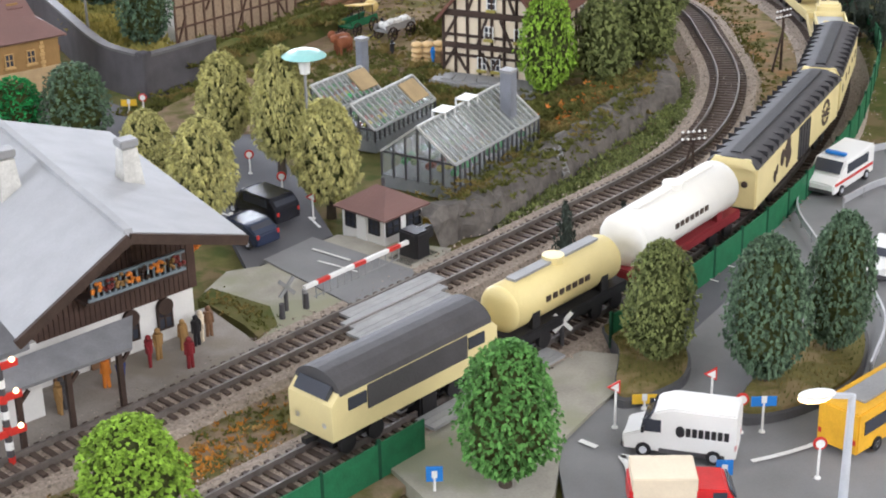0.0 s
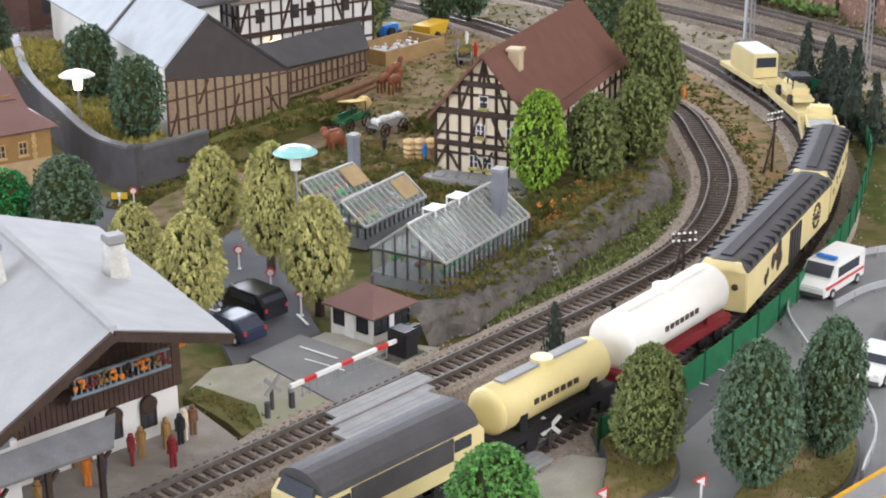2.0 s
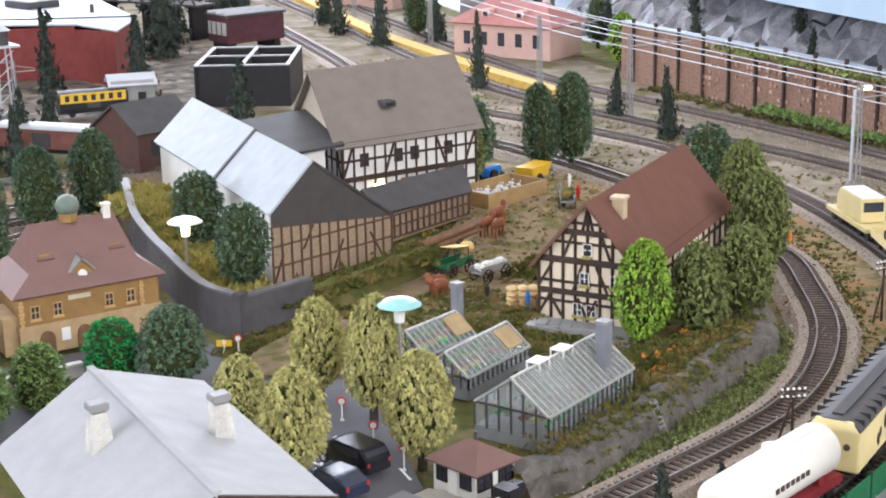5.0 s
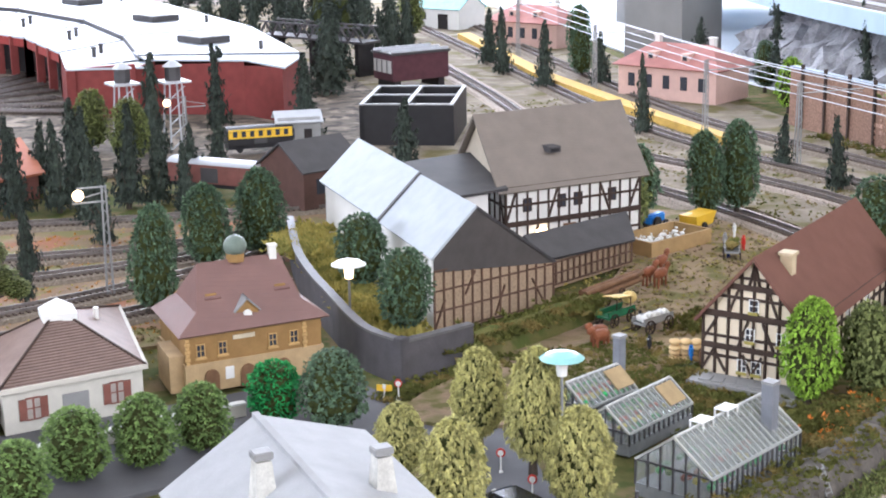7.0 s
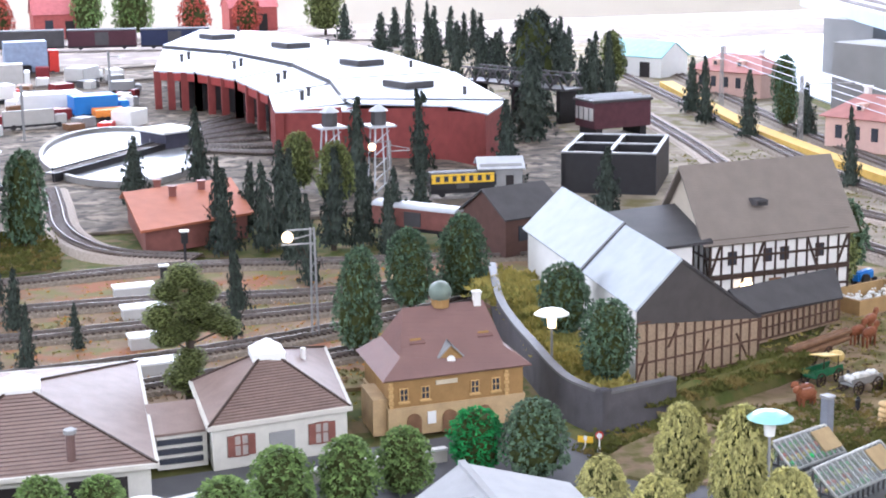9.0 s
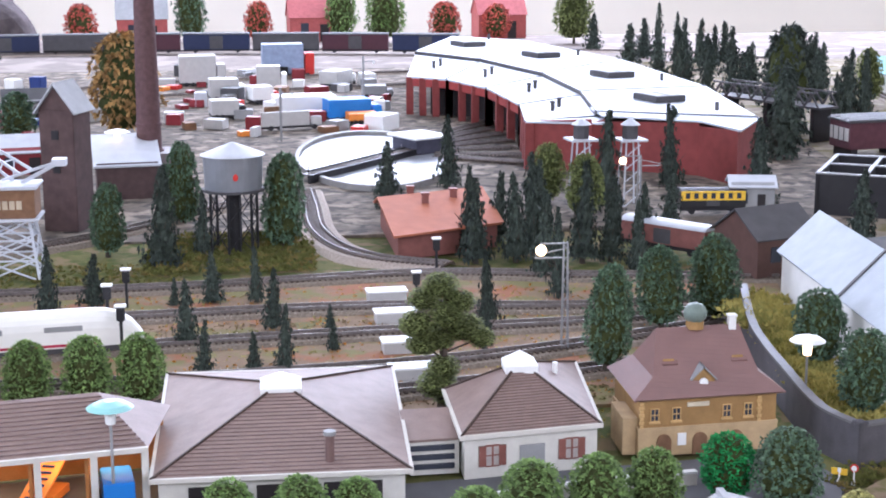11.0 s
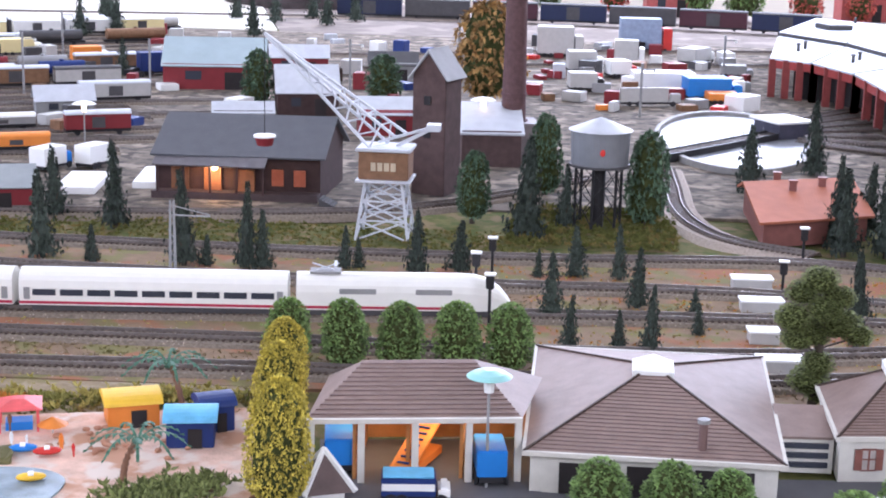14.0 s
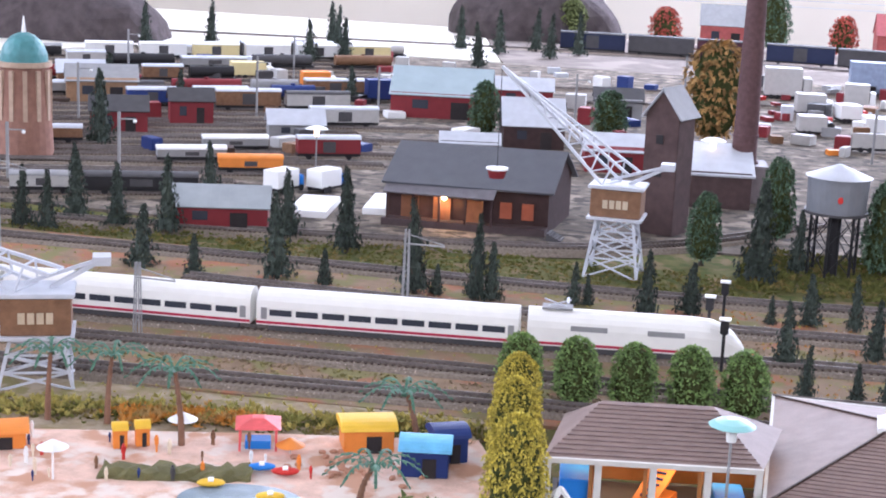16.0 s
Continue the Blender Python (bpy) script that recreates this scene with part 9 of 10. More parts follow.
def viaduct():
    t = thing("viaduct", 0, 0, 0, 0, "long grey viaduct carrying several tracks over the station", "bridge", "", "structure")
    pts = [(1.62, 0.8), (1.66, 1.3), (1.74, 1.9), (1.86, 2.5), (2.05, 3.2), (2.2, 3.8)]
    line = curve_points(pts, 0.03)
    for p, d in line:
        p.z = 0.150
    part("deck", ribbon(bmesh.new(), line, [(-0.20, -0.022), (-0.20, 0.010), (-0.19, 0.010), (-0.19, 0.0), (0.25, 0.0), (0.25, -0.022), (-0.20, -0.022)]), mat("viaduct_blue", (0.42, 0.54, 0.66), 0.6, 0.1, 20), t)
    part("trackbed", ribbon(bmesh.new(), line, [(-0.185, 0.001), (-0.185, 0.004), (0.24, 0.004)]), mat("pale_ballast", (0.38, 0.38, 0.39), 0.9, 0.3, 300), t)
    for o in (-0.15, -0.09, -0.03, 0.03, 0.09, 0.15, 0.20):
        for s in (-0.008, 0.008):
            part("rail", ribbon(bmesh.new(), line, [(o + s - 0.001, 0.004), (o + s - 0.001, 0.008), (o + s + 0.001, 0.008), (o + s + 0.001, 0.004)]), RAIL, t)
    part("pier", box(1.64, 2.78, 0, 0.11, 0.16, 0.13, 15), mat("pier_grey", (0.24, 0.235, 0.23), 0.8, 0.1, 20), t)
    part("pier", box(1.92, 3.35, 0, 0.11, 0.16, 0.13, 15), mat("pier_grey", (0.24, 0.235, 0.23)), t)


viaduct()


def pink_station(x, y, turn, k, label):
    t = thing("pink_station", x, y, 0, turn, label, "station building", "pink buildings")
    pink = mat("pink_render", (0.62, 0.42, 0.36), 0.8, 0.08)
    roof = mat("rose_tile_roof", (0.42, 0.19, 0.17), 0.7, 0.15, 60)
    L, W, h, r = 0.20 * k, 0.11 * k, 0.058 * k, 0.036 * k
    part("wall", box(0, 0, 0, L, W, h), pink, t)
    a, b = L / 2 + 0.008, W / 2 + 0.008
    hip_roof("roof", [(-a, -b, h), (a, -b, h), (a, b, h), (-a, b, h)], [(-L * 0.3, 0, h + r), (L * 0.3, 0, h + r)], 0.002, roof, t)
    for s in (-0.28, 0.28):
        chimney(t, s * L, 0.006, h + r * 0.6, 0.010, 0.024, WPLASTER)
    for s in (-0.2, 0.15):
        d = part("dormer", box(s * L, -W * 0.30, h + r * 0.25, 0.016, 0.020, 0.014), pink, t)
        part("dormer_window", box(s * L, -W * 0.30 - 0.0104, h + r * 0.25 + 0.003, 0.008, 0.001, 0.008), PANE, d)
    for s in (-0.36, -0.18, 0, 0.18, 0.36):
        part("window", box(s * L, -W / 2 - 0.0006, h * 0.35, 0.012, 0.002, 0.022), PANE, t)
        part("window", box(-L / 2 - 0.0006, s * W, h * 0.35, 0.002, 0.012, 0.022), PANE, t)


pink_station(1.405, 2.33, -62, 0.95, "pink station building with a rose tiled hip roof")
pink_station(1.50, 3.12, -62, 0.9, "second pink building along the platform")
shed("turquoise_kiosk", 1.46, 3.55, -60, 0.16, 0.10, 0.05, 0.03, WHITE, mat("turquoise_roof", (0.25, 0.50, 0.52), 0.5), "white kiosk with a turquoise roof", "kiosk")
patch("station_platform", [(1.225, 1.86), (1.245, 1.86), (1.262, 2.2), (1.30, 2.64), (1.42, 3.3), (1.39, 3.3), (1.27, 2.64), (1.235, 2.2)], 0.012, mat("yellow_platform", (0.56, 0.36, 0.08), 0.8, 0.2), "narrow ochre-yellow station platform", "platform", 0.016)


# coal stage and girder gantry behind the farm
t = thing("coal_stage", 0.870, 2.19, 0, 62, "black coal stage with pale open bunkers", "coal stage")
for x in (-0.09, 0, 0.09):
    part("cross_wall", box(x, 0, 0, 0.006, 0.13, 0.058), BLACK, t)
for y in (-0.065, 0, 0.065):
    part("long_wall", box(0, y, 0, 0.186, 0.006, 0.058), BLACK, t)
    part("rim", box(0, y, 0.058, 0.190, 0.006, 0.002), GREY, t)
for x in (-0.09, 0, 0.09):
    part("rim", box(x, 0, 0.0582, 0.006, 0.134, 0.002), GREY, t)
part("coal", box(0, 0, 0, 0.18, 0.125, 0.045), mat("coal", (0.02, 0.02, 0.022), 0.6, 0.5, 300, 1.0), t)
t = thing("coal_bridge_house", 1.040, 2.66, 0, 10, "dark plum bridge house with a pale glazed front", "cabin")
part("wall", box(0, 0, 0.016, 0.115, 0.070, 0.046, 0, 0.001), mat("dark_plum", (0.09, 0.035, 0.045)), t)
part("roof", box(0, 0, 0.062, 0.122, 0.077, 0.004, 0, 0.001), DGREY, t)
for y in (-0.030, 0, 0.030):
    part("roof_rail", box(0, y, 0.066, 0.118, 0.002, 0.004), STEEL, t)
part("glazed_front", box(-0.0585, 0, 0.030, 0.002, 0.060, 0.022), WGREY, t)
for k in range(3):
    part("glazing_bar", box(-0.0598, -0.018 + 0.018 * k, 0.030, 0.0014, 0.0016, 0.022), DGREY, t)
for x in (-0.045, 0.045):
    part("support", box(x, 0, 0, 0.012, 0.060, 0.016), BLACK, t)
t = thing("truss_bridge", 0.990, 2.86, 0, 118, "dark lattice truss bridge running back from the coal stage", "bridge")
part("deck", box(0.08, 0, 0.062, 0.28, 0.050, 0.004), DGREY, t)
for s in (-1, 1):
    for k in range(8):
        beam(t, (-0.055 + 0.034 * k, s * 0.024, 0.066), (-0.038 + 0.034 * k, s * 0.024, 0.090), 0.003, 0.003, DGREY).name = "truss_bar"
        beam(t, (-0.038 + 0.034 * k, s * 0.024, 0.090), (-0.021 + 0.034 * k, s * 0.024, 0.066), 0.003, 0.003, DGREY).name = "truss_bar"
    beam(t, (-0.055, s * 0.024, 0.091), (0.22, s * 0.024, 0.091), 0.003, 0.003, DGREY).name = "top_chord"
for x in (-0.04, 0.08, 0.20):
    part("support", box(x, 0, 0, 0.010, 0.044, 0.062), BLACK, t)
# lookout turrets before the roundhouse
for x, y in ((0.452, 2.25), (0.522, 2.24)):
    t = thing("water_crane_tower", x, y, 0, 10, "pale lattice turret with a grey lantern top", "tower", "turrets")
    for sx in (-1, 1):
        for sy in (-1, 1):
            beam(t, (sx * 0.014, sy * 0.014, 0), (sx * 0.009, sy * 0.009, 0.095), 0.002, 0.002, STEEL).name = "leg"
    for k in range(5):
        beam(t, (-0.012, -0.012, 0.018 * k), (0.012, -0.012, 0.018 * k + 0.018), 0.0012, 0.0012, STEEL).name = "brace"
    part("platform", box(0, 0, 0.095, 0.040, 0.040, 0.003), STEEL, t)
    part("lantern", cyl(0, 0, 0.098, 0.012, 0.020, None, 8), DGREY, t)
    part("cap", cyl(0, 0, 0.118, 0.015, 0.008, 0.004, 8), STEEL, t)

# ---- beach ----
patch("beach", [(-1.3, 0.80), (-0.28, 0.90), (-0.262, 1.06), (-0.285, 1.16), (-0.312, 1.215), (-0.468, 1.172), (-0.677, 1.105), (-1.3, 0.98)], 0.002, SAND, "reddish sandy beach with scattered rocks", "beach", 0.008)
patch("pool", [(-0.490, 1.02), (-0.465, 1.048), (-0.425, 1.052), (-0.400, 1.03), (-0.41, 0.98), (-0.47, 0.97)], 0.0035, WATER, "pale blue resin pool on the beach", "water", 0.003, 0.01)
rock_edge([(-0.56, 1.03), (-0.51, 1.045), (-0.475, 1.055), (-0.45, 1.065)], 0.007, "low mossy rocks beside the pool", mat("mossy_rock", (0.13, 0.12, 0.05), 0.9, 0.4, 60, 1.0))


def palm(x, y, h, lean, label="slim palm with feathery green fronds on the beach"):
    t = thing("palm_tree", x, y, 0, lean, label, "palm tree", "palms")
    bm = bmesh.new()
    n = 7
    for k in range(n):
        f = k / n
        cylb(bm, 0.010 * f * f, 0, h * f, 0.0030 - 0.0012 * f, h / n * 1.08, 0.0026 - 0.0012 * f, 8, (0, 10 * f, 0))
    part("trunk", bm, mat("palm_bark", (0.20, 0.11, 0.07), 0.9, 0.3), t)
    for k in range(9):
        a = 2 * math.pi * k / 9 + 0.3
        verts, faces = [], []
        c = V(0.011, 0, h)
        d = V(math.cos(a), math.sin(a), 0)
        s = V(-d.y, d.x, 0)
        L = 0.036
        prev = None
        for j in range(8):
            f = j / 7
            p = c + d * L * f + V(0, 0, 0.012 * math.sin(f * 2.2) - 0.012 * f * f)
            w = 0.0050 * math.sin(math.pi * (0.12 + 0.86 * f))
            base = len(verts)
            for e in (-1, 1):
                b = len(verts)
                verts += [tuple(p - d * 0.002), tuple(p + d * 0.0024), tuple(p + s * e * w + d * 0.003 - V(0, 0, 0.0022))]
                faces.append((b, b + 1, b + 2))
        for j in range(7):
            f0, f1 = j / 7, (j + 1) / 7
            p0 = c + d * L * f0 + V(0, 0, 0.012 * math.sin(f0 * 2.2) - 0.012 * f0 * f0)
            p1 = c + d * L * f1 + V(0, 0, 0.012 * math.sin(f1 * 2.2) - 0.012 * f1 * f1)
            b = len(verts)
            verts += [tuple(p0 - s * 0.0012), tuple(p0 + s * 0.0012), tuple(p1 + s * 0.0010), tuple(p1 - s * 0.0010)]
            faces.append((b, b + 1, b + 2, b + 3))
        me = bpy.data.meshes.new("frond")
        me.from_pydata(verts, [], faces)
        me.materials.append(mat("palm_frond", (0.075, 0.17, 0.11), 0.6, 0.3, 100))
        ob = new("frond", me)
        ob.parent = t


for x, y, h, a in ((-0.355, 1.178, 0.048, 200), (-0.532, 1.118, 0.060, 150), (-0.611, 1.149, 0.055, 90), (-0.362, 1.045, 0.030, 30), (-0.66, 1.14, 0.055, 100)):
    palm(x, y, h, a)


def pavilion(x, y, turn, w, d, h, roof, body, label, posts=True):
    t = thing("beach_pavilion", x, y, 0.002, turn, label, "pavilion", "beach pavilions")
    if posts:
        for sx in (-1, 1):
            for sy in (-1, 1):
                part("post", box(sx * w * 0.42, sy * d * 0.42, 0, 0.0018, 0.0018, h), body, t)
        part("counter", box(0, 0, 0, w * 0.6, d * 0.5, h * 0.35), BLUE, t)
        part("roof", cyl(0, 0, h, w * 0.75, h * 0.3, w * 0.2, 4, (0, 0, 45)), roof, t)
    else:
        part("wall", box(0, 0, 0, w, d, h, 0, 0.0006), body, t)
        part("roof", round_roof(w * 1.14, d * 1.2, h - 0.001, h * 0.35), roof, t)
        # flat panel; its near-black paints the shade inside the hut
        part("doorway", box(w * 0.1, -d / 2 - 0.0004, 0, w * 0.3, 0.0012, h * 0.7), INTERIOR_SHADE, t)
    return t


pavilion(-0.394, 1.168, 24, 0.040, 0.034, 0.020, YELLOW, ORNG, "orange beach hut under a yellow barrel roof", False)
pavilion(-0.335, 1.130, 12, 0.036, 0.030, 0.022, mat("sky_blue_roof", (0.16, 0.47, 0.72), 0.5), NAVY, "navy beach hut with a flat sky-blue roof", False)
pavilion(-0.326, 1.165, 30, 0.026, 0.026, 0.022, NAVY, NAVY, "dark blue folded sunshade hut", False)
pavilion(-0.475, 1.138, 20, 0.034, 0.030, 0.019, mat("coral_red", (0.70, 0.12, 0.12), 0.5), mat("coral_red", (0.70, 0.12, 0.12)), "open beach bar with a coral red roof")
pavilion(-0.575, 1.097, 30, 0.011, 0.011, 0.016, YELLOW, ORNG, "narrow orange changing cabin", False)
pavilion(-0.561, 1.108, 30, 0.011, 0.011, 0.016, YELLOW, ORNG, "narrow orange changing cabin", False)
pavilion(-0.665, 1.07, 30, 0.040, 0.030, 0.014, ORNG, ORNG, "low orange tent on the beach", False)
for x, y, h in ((-0.590, 1.015, 0.028), (-0.536, 1.130, 0.020), (-0.445, 1.13, 0.010)):
    t = thing("sunshade", x, y, 0.002, 0, "round pale beach sunshade on a pole", "sunshade", "sunshades")
    part("pole", cyl(0, 0, 0, 0.0008, h, None, 6), WHITE, t)
    part("canopy", cyl(0, 0, h - 0.003, 0.012, 0.006, 0.001, 14), WHITE if h > 0.015 else ORNG, t)
rng = random.Random(5)
for k in range(34):
    x = rng.uniform(-0.75, -0.40)
    y = 1.0 + (x + 0.7) * 0.22 + rng.uniform(-0.02, 0.085)
    figurine(x, y, rng.choice((RED, WOOD, ORNG, DGREY, WHITE, NAVY, PLASTER)), "tiny plain painted figure on the beach", rng.uniform(0.008, 0.015), 0.002)
for k in range(40):
    bm = ball(0, 0, 0.001, rng.uniform(0.002, 0.005), rng.uniform(0.002, 0.005), 0.002, 1)
    solo("beach_stone", bm, mat("red_stone", (0.42, 0.22, 0.14), 0.9), rng.uniform(-0.44, -0.33), rng.uniform(1.09, 1.15), 0.002, 0, "reddish stone lying on the sand", "stone", "beach stones")
for x, y, c, l in ((-0.452, 1.085, BLUE, "bright blue pedal boat"), (-0.432, 1.082, RED, "bright red pedal boat"), (-0.475, 1.04, YELLOW, "yellow inflatable boat"), (-0.425, 1.03, YELLOW, "yellow and blue rowing boat")):
    t = thing("toy_boat", x, y, 0.004, 20, l + " by the pool", "boat", "boats")
    part("hull", ball(0, 0, 0.002, 0.011, 0.005, 0.003, 2), c, t)
    part("seat", box(0, 0, 0.003, 0.004, 0.007, 0.002), WHITE, t)
flock("beach_bush", along([(-0.345, 1.005), (-0.32, 1.02), (-0.30, 1.035)], 0.012, 0.006), 260, LEAVES["dark"], "dark green scrub beside the yellow trees", 0.007, 31)

# fire engines and kiosk at the garage
for x, y, b, c, l in ((-0.215, 1.105, BLUE, YELLOW, "blue truck with an orange-lit body in the shed"), (-0.103, 1.100, BLUE, BLUE, "blue truck parked in the lit shed bay"), (-0.150, 1.042, NAVY, WHITE, "blue and white box trailer before the shed")):
    v = lorry(x, y, 100 if y > 1.05 else 8, 0.048, 0.022, 0.020 if y > 1.05 else 0.013, b, c, l)
    if y < 1.05:
        part("white_band", box(-0.005, -0.0112, 0.0125, 0.037, 0.0008, 0.005), WHITE, v)
        part("tarpaulin", box(-0.005, 0, 0.0212, 0.036, 0.020, 0.0012, 0, 0.0005), mat("sky_blue_roof", (0.16, 0.47, 0.72)), v)
t = thing("ladder_lorry", -0.158, 1.105, 0.001, 75, "orange turntable ladder with dark rungs", "fire engine")
part("ladder_bed", box(0, 0, 0.0185, 0.070, 0.018, 0.002, 0, tilt=(0, -20)), ORNG, t)
for k in range(10):
    part("rung", box(-0.030 + 0.0066 * k, 0, 0.0208 + 0.0024 * (k - 4.5), 0.0018, 0.009, 0.0012), NAVY, t)
part("chassis", box(0, 0, 0.003, 0.066, 0.016, 0.006), ORNG, t)
t = thing("kiosk", -0.214, 1.035, 0, 25, "small kiosk with a steep dark roof and white edges", "kiosk")
part("wall", box(0, 0, 0, 0.024, 0.024, 0.012), WPLASTER, t)
part("roof", cyl(0, 0, 0.012, 0.026, 0.026, 0.001, 4, (0, 0, 45)), mat("dark_brown_roof", (0.10, 0.07, 0.065)), t)
for a in (45, 135, 225, 315):
    beam(t, (0.0260 * math.cos(radians(a)), 0.0260 * math.sin(radians(a)), 0.0125), (0, 0, 0.039), 0.003, 0.003, WHITE).name = "white_verge"

# big scenic pine by the fire station
t = thing("pine_tree", 0.152, 1.300, 0, 0, "irregular pine with several needle pads", "tree")
part("trunk", cyl(0, 0, -0.003, 0.0045, 0.110, 0.0015, 10, (0, 3, 0)), BARK, t)
for k, (dx, dy, z, r) in enumerate(((0, 0, 0.112, 0.016), (-0.014, 0.004, 0.100, 0.014), (0.016, 0, 0.098, 0.014), (-0.020, -0.004, 0.080, 0.016), (0.020, 0.004, 0.074, 0.017), (0.004, -0.008, 0.088, 0.016), (-0.016, 0, 0.062, 0.014), (0.034, 0, 0.066, 0.012), (-0.002, 0.004, 0.066, 0.016), (0.002, -0.004, 0.042, 0.014), (-0.004, 0, 0.026, 0.017), (0.006, 0.004, 0.014, 0.013))):
    ob = new("needle_pad", crown_mesh("ball", k % 3 + 1, 900))
    ob.parent = t
    ob.matrix_basis = Matrix.Translation((dx, dy, z - r * 0.6)) @ Matrix.Diagonal((2 * r, 2 * r, 1.3 * r, 1))
    ob.material_slots[0].link = "OBJECT"
    ob.material_slots[0].material = LEAVES["dark"]
    beam(t, (0, 0, z * 0.8), (dx, dy, z), 0.0014, 0.0014, BARK).name = "branch"

# ---- far woods and trees ----
rng = random.Random(9)
for k in range(34):
    x, y = rng.uniform(0.90, 1.30), rng.uniform(2.75, 4.4)
    x += 0.05 * (y - 3)
    if 1.1 < x < 1.28 and y < 3.0:
        continue
    tree(x, y, rng.uniform(0.10, 0.16), rng.uniform(0.045, 0.065), "fir", "fir", 0.05, leaves=700, label="dark green fir in the far wood", group="far firs", name="fir_tree")
for x, y, h, w, c, k in ((-0.60, 5.15, 0.13, 0.10, "rust", "egg"), (-0.05, 5.2, 0.13, 0.09, "rust", "egg"), (0.55, 5.1, 0.13, 0.10, "rust", "egg"), (0.72, 5.15, 0.12, 0.09, "rust", "egg"), (-0.26, 5.2, 0.2, 0.10, "blue", "dome"), (0.36, 5.1, 0.2, 0.12, "green", "dome"), (0.22, 5.2, 0.18, 0.10, "green", "egg"), (0.95, 5.0, 0.2, 0.12, "dark", "dome"), (-0.9, 5.1, 0.14, 0.10, "dark", "egg"), (-0.27, 3.02, 0.20, 0.125, "gold", "egg"), (1.49, 2.90, 0.10, 0.05, "blue", "dome"), (1.36, 2.62, 0.09, 0.045, "blue", "dome"), (1.56, 2.32, 0.085, 0.04, "blue", "dome"), (1.475, 2.12, 0.085, 0.042, "lime", "egg"), (1.30, 3.35, 0.12, 0.06, "dark", "dome"), (1.06, 1.33, 0.075, 0.055, "blue", "ball"), (0.86, 1.50, 0.075, 0.045, "dark", "egg"), (0.90, 1.56, 0.085, 0.05, "blue", "egg"), (1.0, 3.0, 0.2, 0.10, "fir", "egg")):
    tree(x, y, h, w, c, k, 0.1, leaves=1000, label="distant model tree in %s foliage" % {"rust": "rusty red", "gold": "golden brown", "fir": "dark green", "lime": "lime green"}.get(c, "deep green"), group="distant trees")
for k in range(9):
    y = 1.25 + 0.14 * k
    tree(1.56 + 0.03 * k + rng.uniform(-0.02, 0.02), y, rng.uniform(0.05, 0.08), 0.03, "fir", "fir", 0.05, z=0.10 + rng.uniform(-0.01, 0.01), leaves=700, label="small fir clinging to the rock cliff", group="cliff firs", name="fir_tree")
for k, x in enumerate((-1.9, -1.78, -1.5, -1.42, -1.02, -0.94, -0.86, -0.80, -1.15)):
    tree(x, 4.05 + 0.12 * (k % 3) + (x + 1.9) * 0.45, 0.13, 0.05, "fir", "fir", 0.05, leaves=600, label="thin dark fir at the far edge of the yard", group="far edge firs", name="fir_tree")
for x, y, c in ((0.13, 5.25, RED), (0.75, 5.3, DRED), (-0.42, 5.25, GREY)):
    shed("far_cottage", x, y, 5, 0.16, 0.12, 0.08, 0.06, mat("cottage_red", (0.40, 0.10, 0.09)), mat("cottage_roof", (0.36, 0.09, 0.09)) if c is not GREY else GREY, "small red cottage at the layout edge", "house")
# dark hills at the layout's far edge
for x, y, rx, rz in ((-1.05, 5.25, 0.30, 0.26), (-2.25, 4.25, 0.32, 0.22)):
    bm = ball(0, 0, 0, rx, 0.22, rz, 4)
    for v in bm.verts:
        v.co *= 1 + 0.12 * noise.noise(v.co * 9)
    solo("tunnel_hill", bm, mat("hill_scrub", (0.075, 0.06, 0.06), 0.95, 0.5, 30, 1.0), x, y, -0.02, 0, "dark scrub-covered tunnel hill at the far edge", "hill")


# ---- crowded goods yard: rows of wagons, sidings, stores and masts ----
rng = random.Random(77)
SIDINGS = (((-2.10, 3.60), (-1.25, 4.20)), ((-1.99, 3.35), (-1.19, 3.89)), ((-1.86, 3.13), (-1.11, 3.62)), ((-1.74, 2.92), (-1.03, 3.36)), ((-1.64, 2.74), (-1.05, 3.08)), ((-1.53, 2.55), (-0.95, 2.87)), ((-1.43, 2.38), (-0.83, 2.69)), ((-1.35, 2.23), (-0.90, 2.46)), ((-1.20, 1.99), (-0.93, 2.11)))
for k, (a, b) in enumerate(SIDINGS):
    a, b = V(*a, 0), V(*b, 0)
    d = (b - a)
    turn = math.degrees(math.atan2(d.y, d.x))
    track([tuple(a.xy), tuple(((a + b) / 2).xy), tuple(b.xy)], "goods siding with dark sleepers in brown ballast", bed=YARDBED)
    s = 0.03
    while s < d.length - 0.06:
        L = rng.choice((0.09, 0.11, 0.13, 0.16))
        p = a + d.normalized() * (s + L / 2)
        if rng.random() < (0.80 if k < 5 else 0.30):
            body = rng.choice((DRED, DGREY, WGREY, BLACK, GREY, DGREY, GREY, WOOD, WGREY, BLACK))
            roof = rng.choice((STEEL, GREY, DGREY, GREY, STEEL))
            name = {DRED.name: "wine-red", DGREY.name: "dark grey", NAVY.name: "navy blue", BLACK.name: "black", GREY.name: "grey", WGREY.name: "pale grey", CREAM.name: "cream", WOOD.name: "brown", BRICKW.name: "brick-red"}[body.name]
            tank = rng.random() < 0.25
            goods_wagon(p.x, p.y, turn, L, body, roof, name + (" tank wagon" if tank else " covered wagon") + " standing in the goods yard", tank, rng.choice((0.022, 0.030, 0.034)))
        s += L + rng.choice((0.012, 0.012, 0.05))
for k, (a, b) in enumerate(zip(SIDINGS, SIDINGS[1:])):
    for f in (0.33, 0.67):
        p = [tuple(a[e][i] + (b[e][i] - a[e][i]) * f for i in (0, 1)) for e in (0, 1)]
        track([p[0], ((p[0][0] + p[1][0]) / 2, (p[0][1] + p[1][1]) / 2), p[1]], "empty goods siding between the wagon rows", bed=YARDBED)
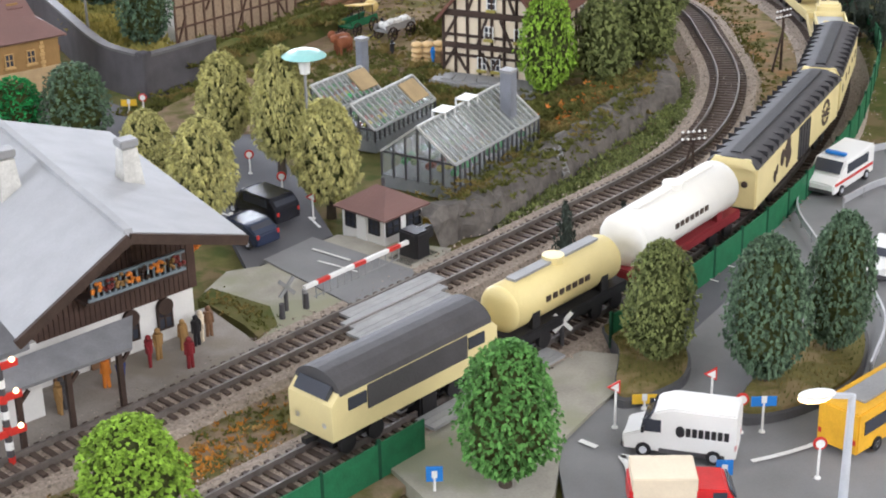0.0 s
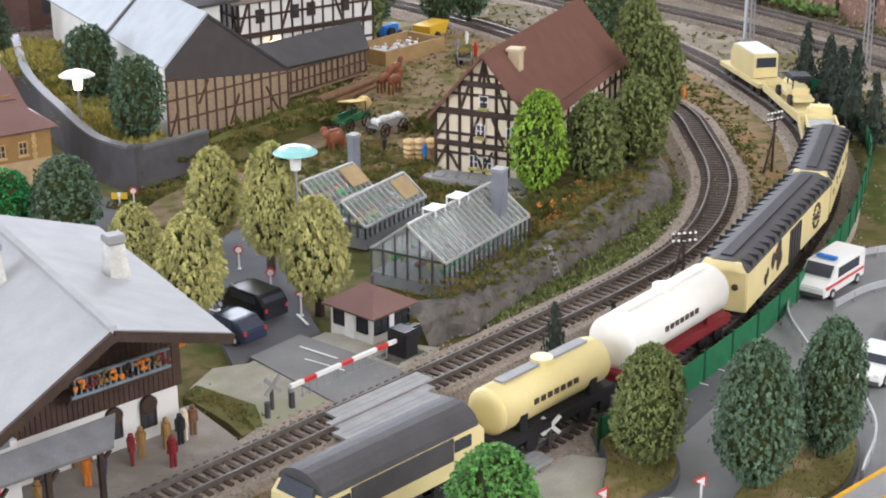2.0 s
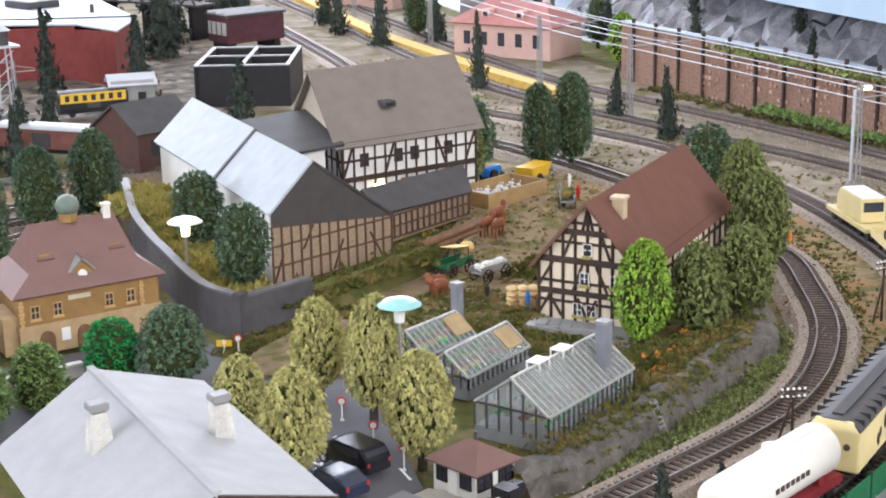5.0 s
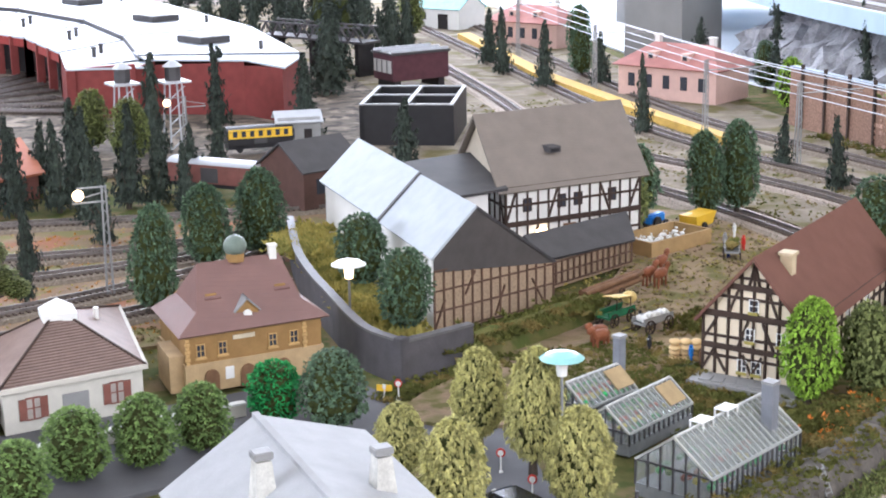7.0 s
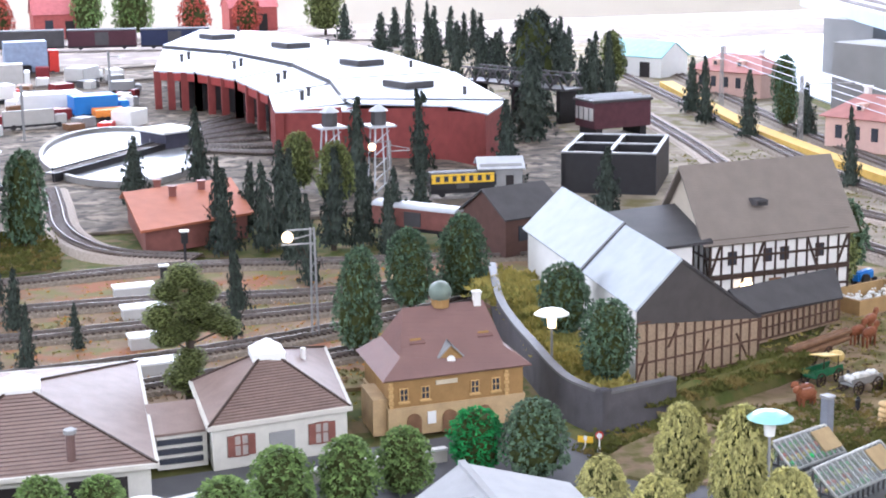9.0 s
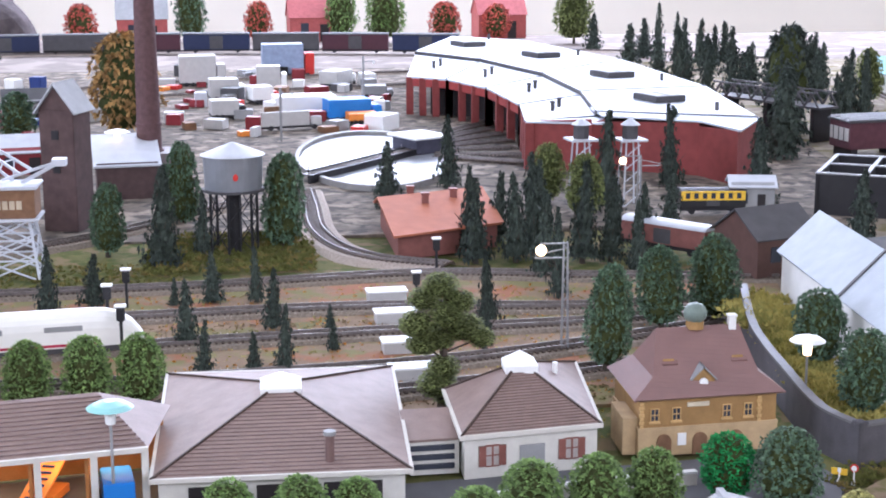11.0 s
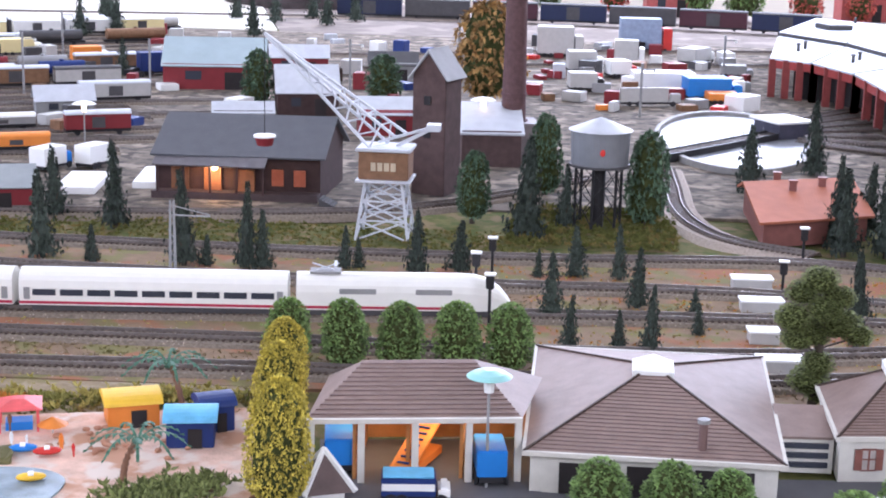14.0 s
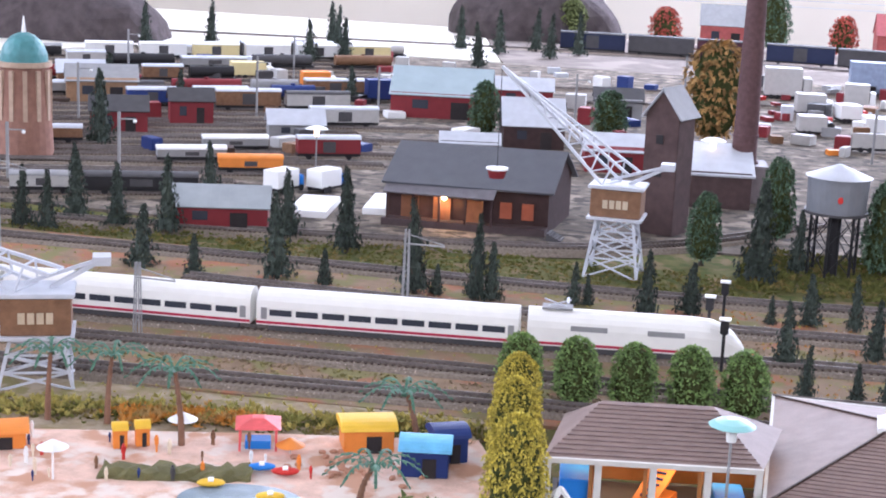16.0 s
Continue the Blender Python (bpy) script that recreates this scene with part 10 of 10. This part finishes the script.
for k in range(70):
    x, y = rng.uniform(-1.75, -0.35), rng.uniform(2.25, 4.2)
    if y - 2.2 > 1.5 + (x + 1.75) * 1.1 or (-0.80 < x < -0.30 and y < 2.75) or y < 2.2 - (x + 0.3) * 0.1:
        continue
    bm = box(0, 0, 0, rng.uniform(0.015, 0.05), rng.uniform(0.015, 0.04), rng.uniform(0.010, 0.030), 0, 0.001)
    solo("yard_crate", bm, rng.choice((WGREY, DGREY, BLACK, WOOD, DRED, NAVY, DWOOD, STEEL)), x, y, 0, rng.uniform(0, 90), "small goods crate lying in the crowded yard", "crate", "yard crates")
for k in range(46):
    bm = box(0, 0, 0, rng.uniform(0.012, 0.045), rng.uniform(0.012, 0.04), rng.uniform(0.008, 0.030), 0, 0.001)
    solo("fair_crate", bm, rng.choice((WGREY, GREY, DGREY, BLACK, WOOD, WHITE, RED, DRED, ORNG)), rng.uniform(-0.28, 0.26), rng.uniform(2.98, 4.25), 0, rng.uniform(0, 90), "small crate among the fairground stores", "crate", "fair crates")
for x, y, turn, L, W, h, r, wall, roof, label in (
        (-1.30, 2.62, 26, 0.10, 0.07, 0.045, 0.02, DRED, DGREY, "dark red loading store with a grey roof"), (-1.62, 3.12, 30, 0.11, 0.07, 0.045, 0.02, WOOD, STEEL, "brown timber store with a pale roof"),
        (-1.48, 2.48, 28, 0.09, 0.06, 0.035, 0.02, DWOOD, GREY, "dark boarded shed beside the sidings"), (-0.72, 3.42, 12, 0.13, 0.07, 0.04, 0.02, DRED, STEEL, "wine-red store behind the engine shed"),
        (-0.50, 3.35, 10, 0.10, 0.08, 0.04, 0.02, GREY, DGREY, "grey workshop annex with a dark roof"), (-0.66, 2.66, 14, 0.10, 0.05, 0.03, 0.012, DWOOD, STEEL, "low dark shed under a pale steel roof")):
    shed("yard_store", x, y, turn, L, W, h, r, wall, roof, label)
for x, y, h in ((-1.42, 2.70, 0.11), (-1.15, 2.92, 0.12), (-0.92, 2.98, 0.11), (-1.60, 3.30, 0.12), (-1.25, 3.42, 0.12), (-0.55, 3.10, 0.11), (-0.38, 3.55, 0.12), (0.02, 2.95, 0.10), (0.20, 3.45, 0.11), (-1.10, 2.20, 0.10), (-1.22, 2.08, 0.09)):
    t = thing("lattice_mast", x, y, 0, 15, "slim grey catenary mast with a short arm", "mast", "catenary masts")
    part("post", box(0, 0, 0, 0.004, 0.004, h), GREY, t)
    part("arm", box(0.012, 0, h - 0.012, 0.028, 0.002, 0.002), GREY, t)
    part("insulator", ball(0.024, 0, h - 0.014, 0.003, sub=2), WHITE, t)
for x, y, h, w in ((-1.10, 2.05, 0.075, 0.03), (-1.16, 1.90, 0.08, 0.034), (-0.90, 2.08, 0.085, 0.036), (-0.72, 1.90, 0.09, 0.034), (-0.945, 1.87, 0.085, 0.036), (-0.87, 1.86, 0.10, 0.04), (-1.30, 2.9, 0.09, 0.04), (-1.5, 3.0, 0.10, 0.045), (-1.06, 3.25, 0.08, 0.04), (-0.98, 4.12, 0.12, 0.05), (-1.32, 4.02, 0.12, 0.05), (-1.40, 3.98, 0.11, 0.05)):
    tree(x, y, h, w, "fir", "fir", 0.06, leaves=700, label="dark fir between the goods yard sidings", group="yard firs", name="fir_tree")
rng = random.Random(123)
for k in range(16):
    y = 1.15 + 0.09 * k
    tree(1.50 + 0.055 * (k % 3) + 0.06 * max(0, y - 1.9), y, rng.uniform(0.045, 0.075), rng.uniform(0.024, 0.034), "fir", "fir", 0.05, z=0.055 + 0.03 * (k % 3), leaves=600, label="small fir growing on the grey rock cliff", group="cliff firs", name="fir_tree")
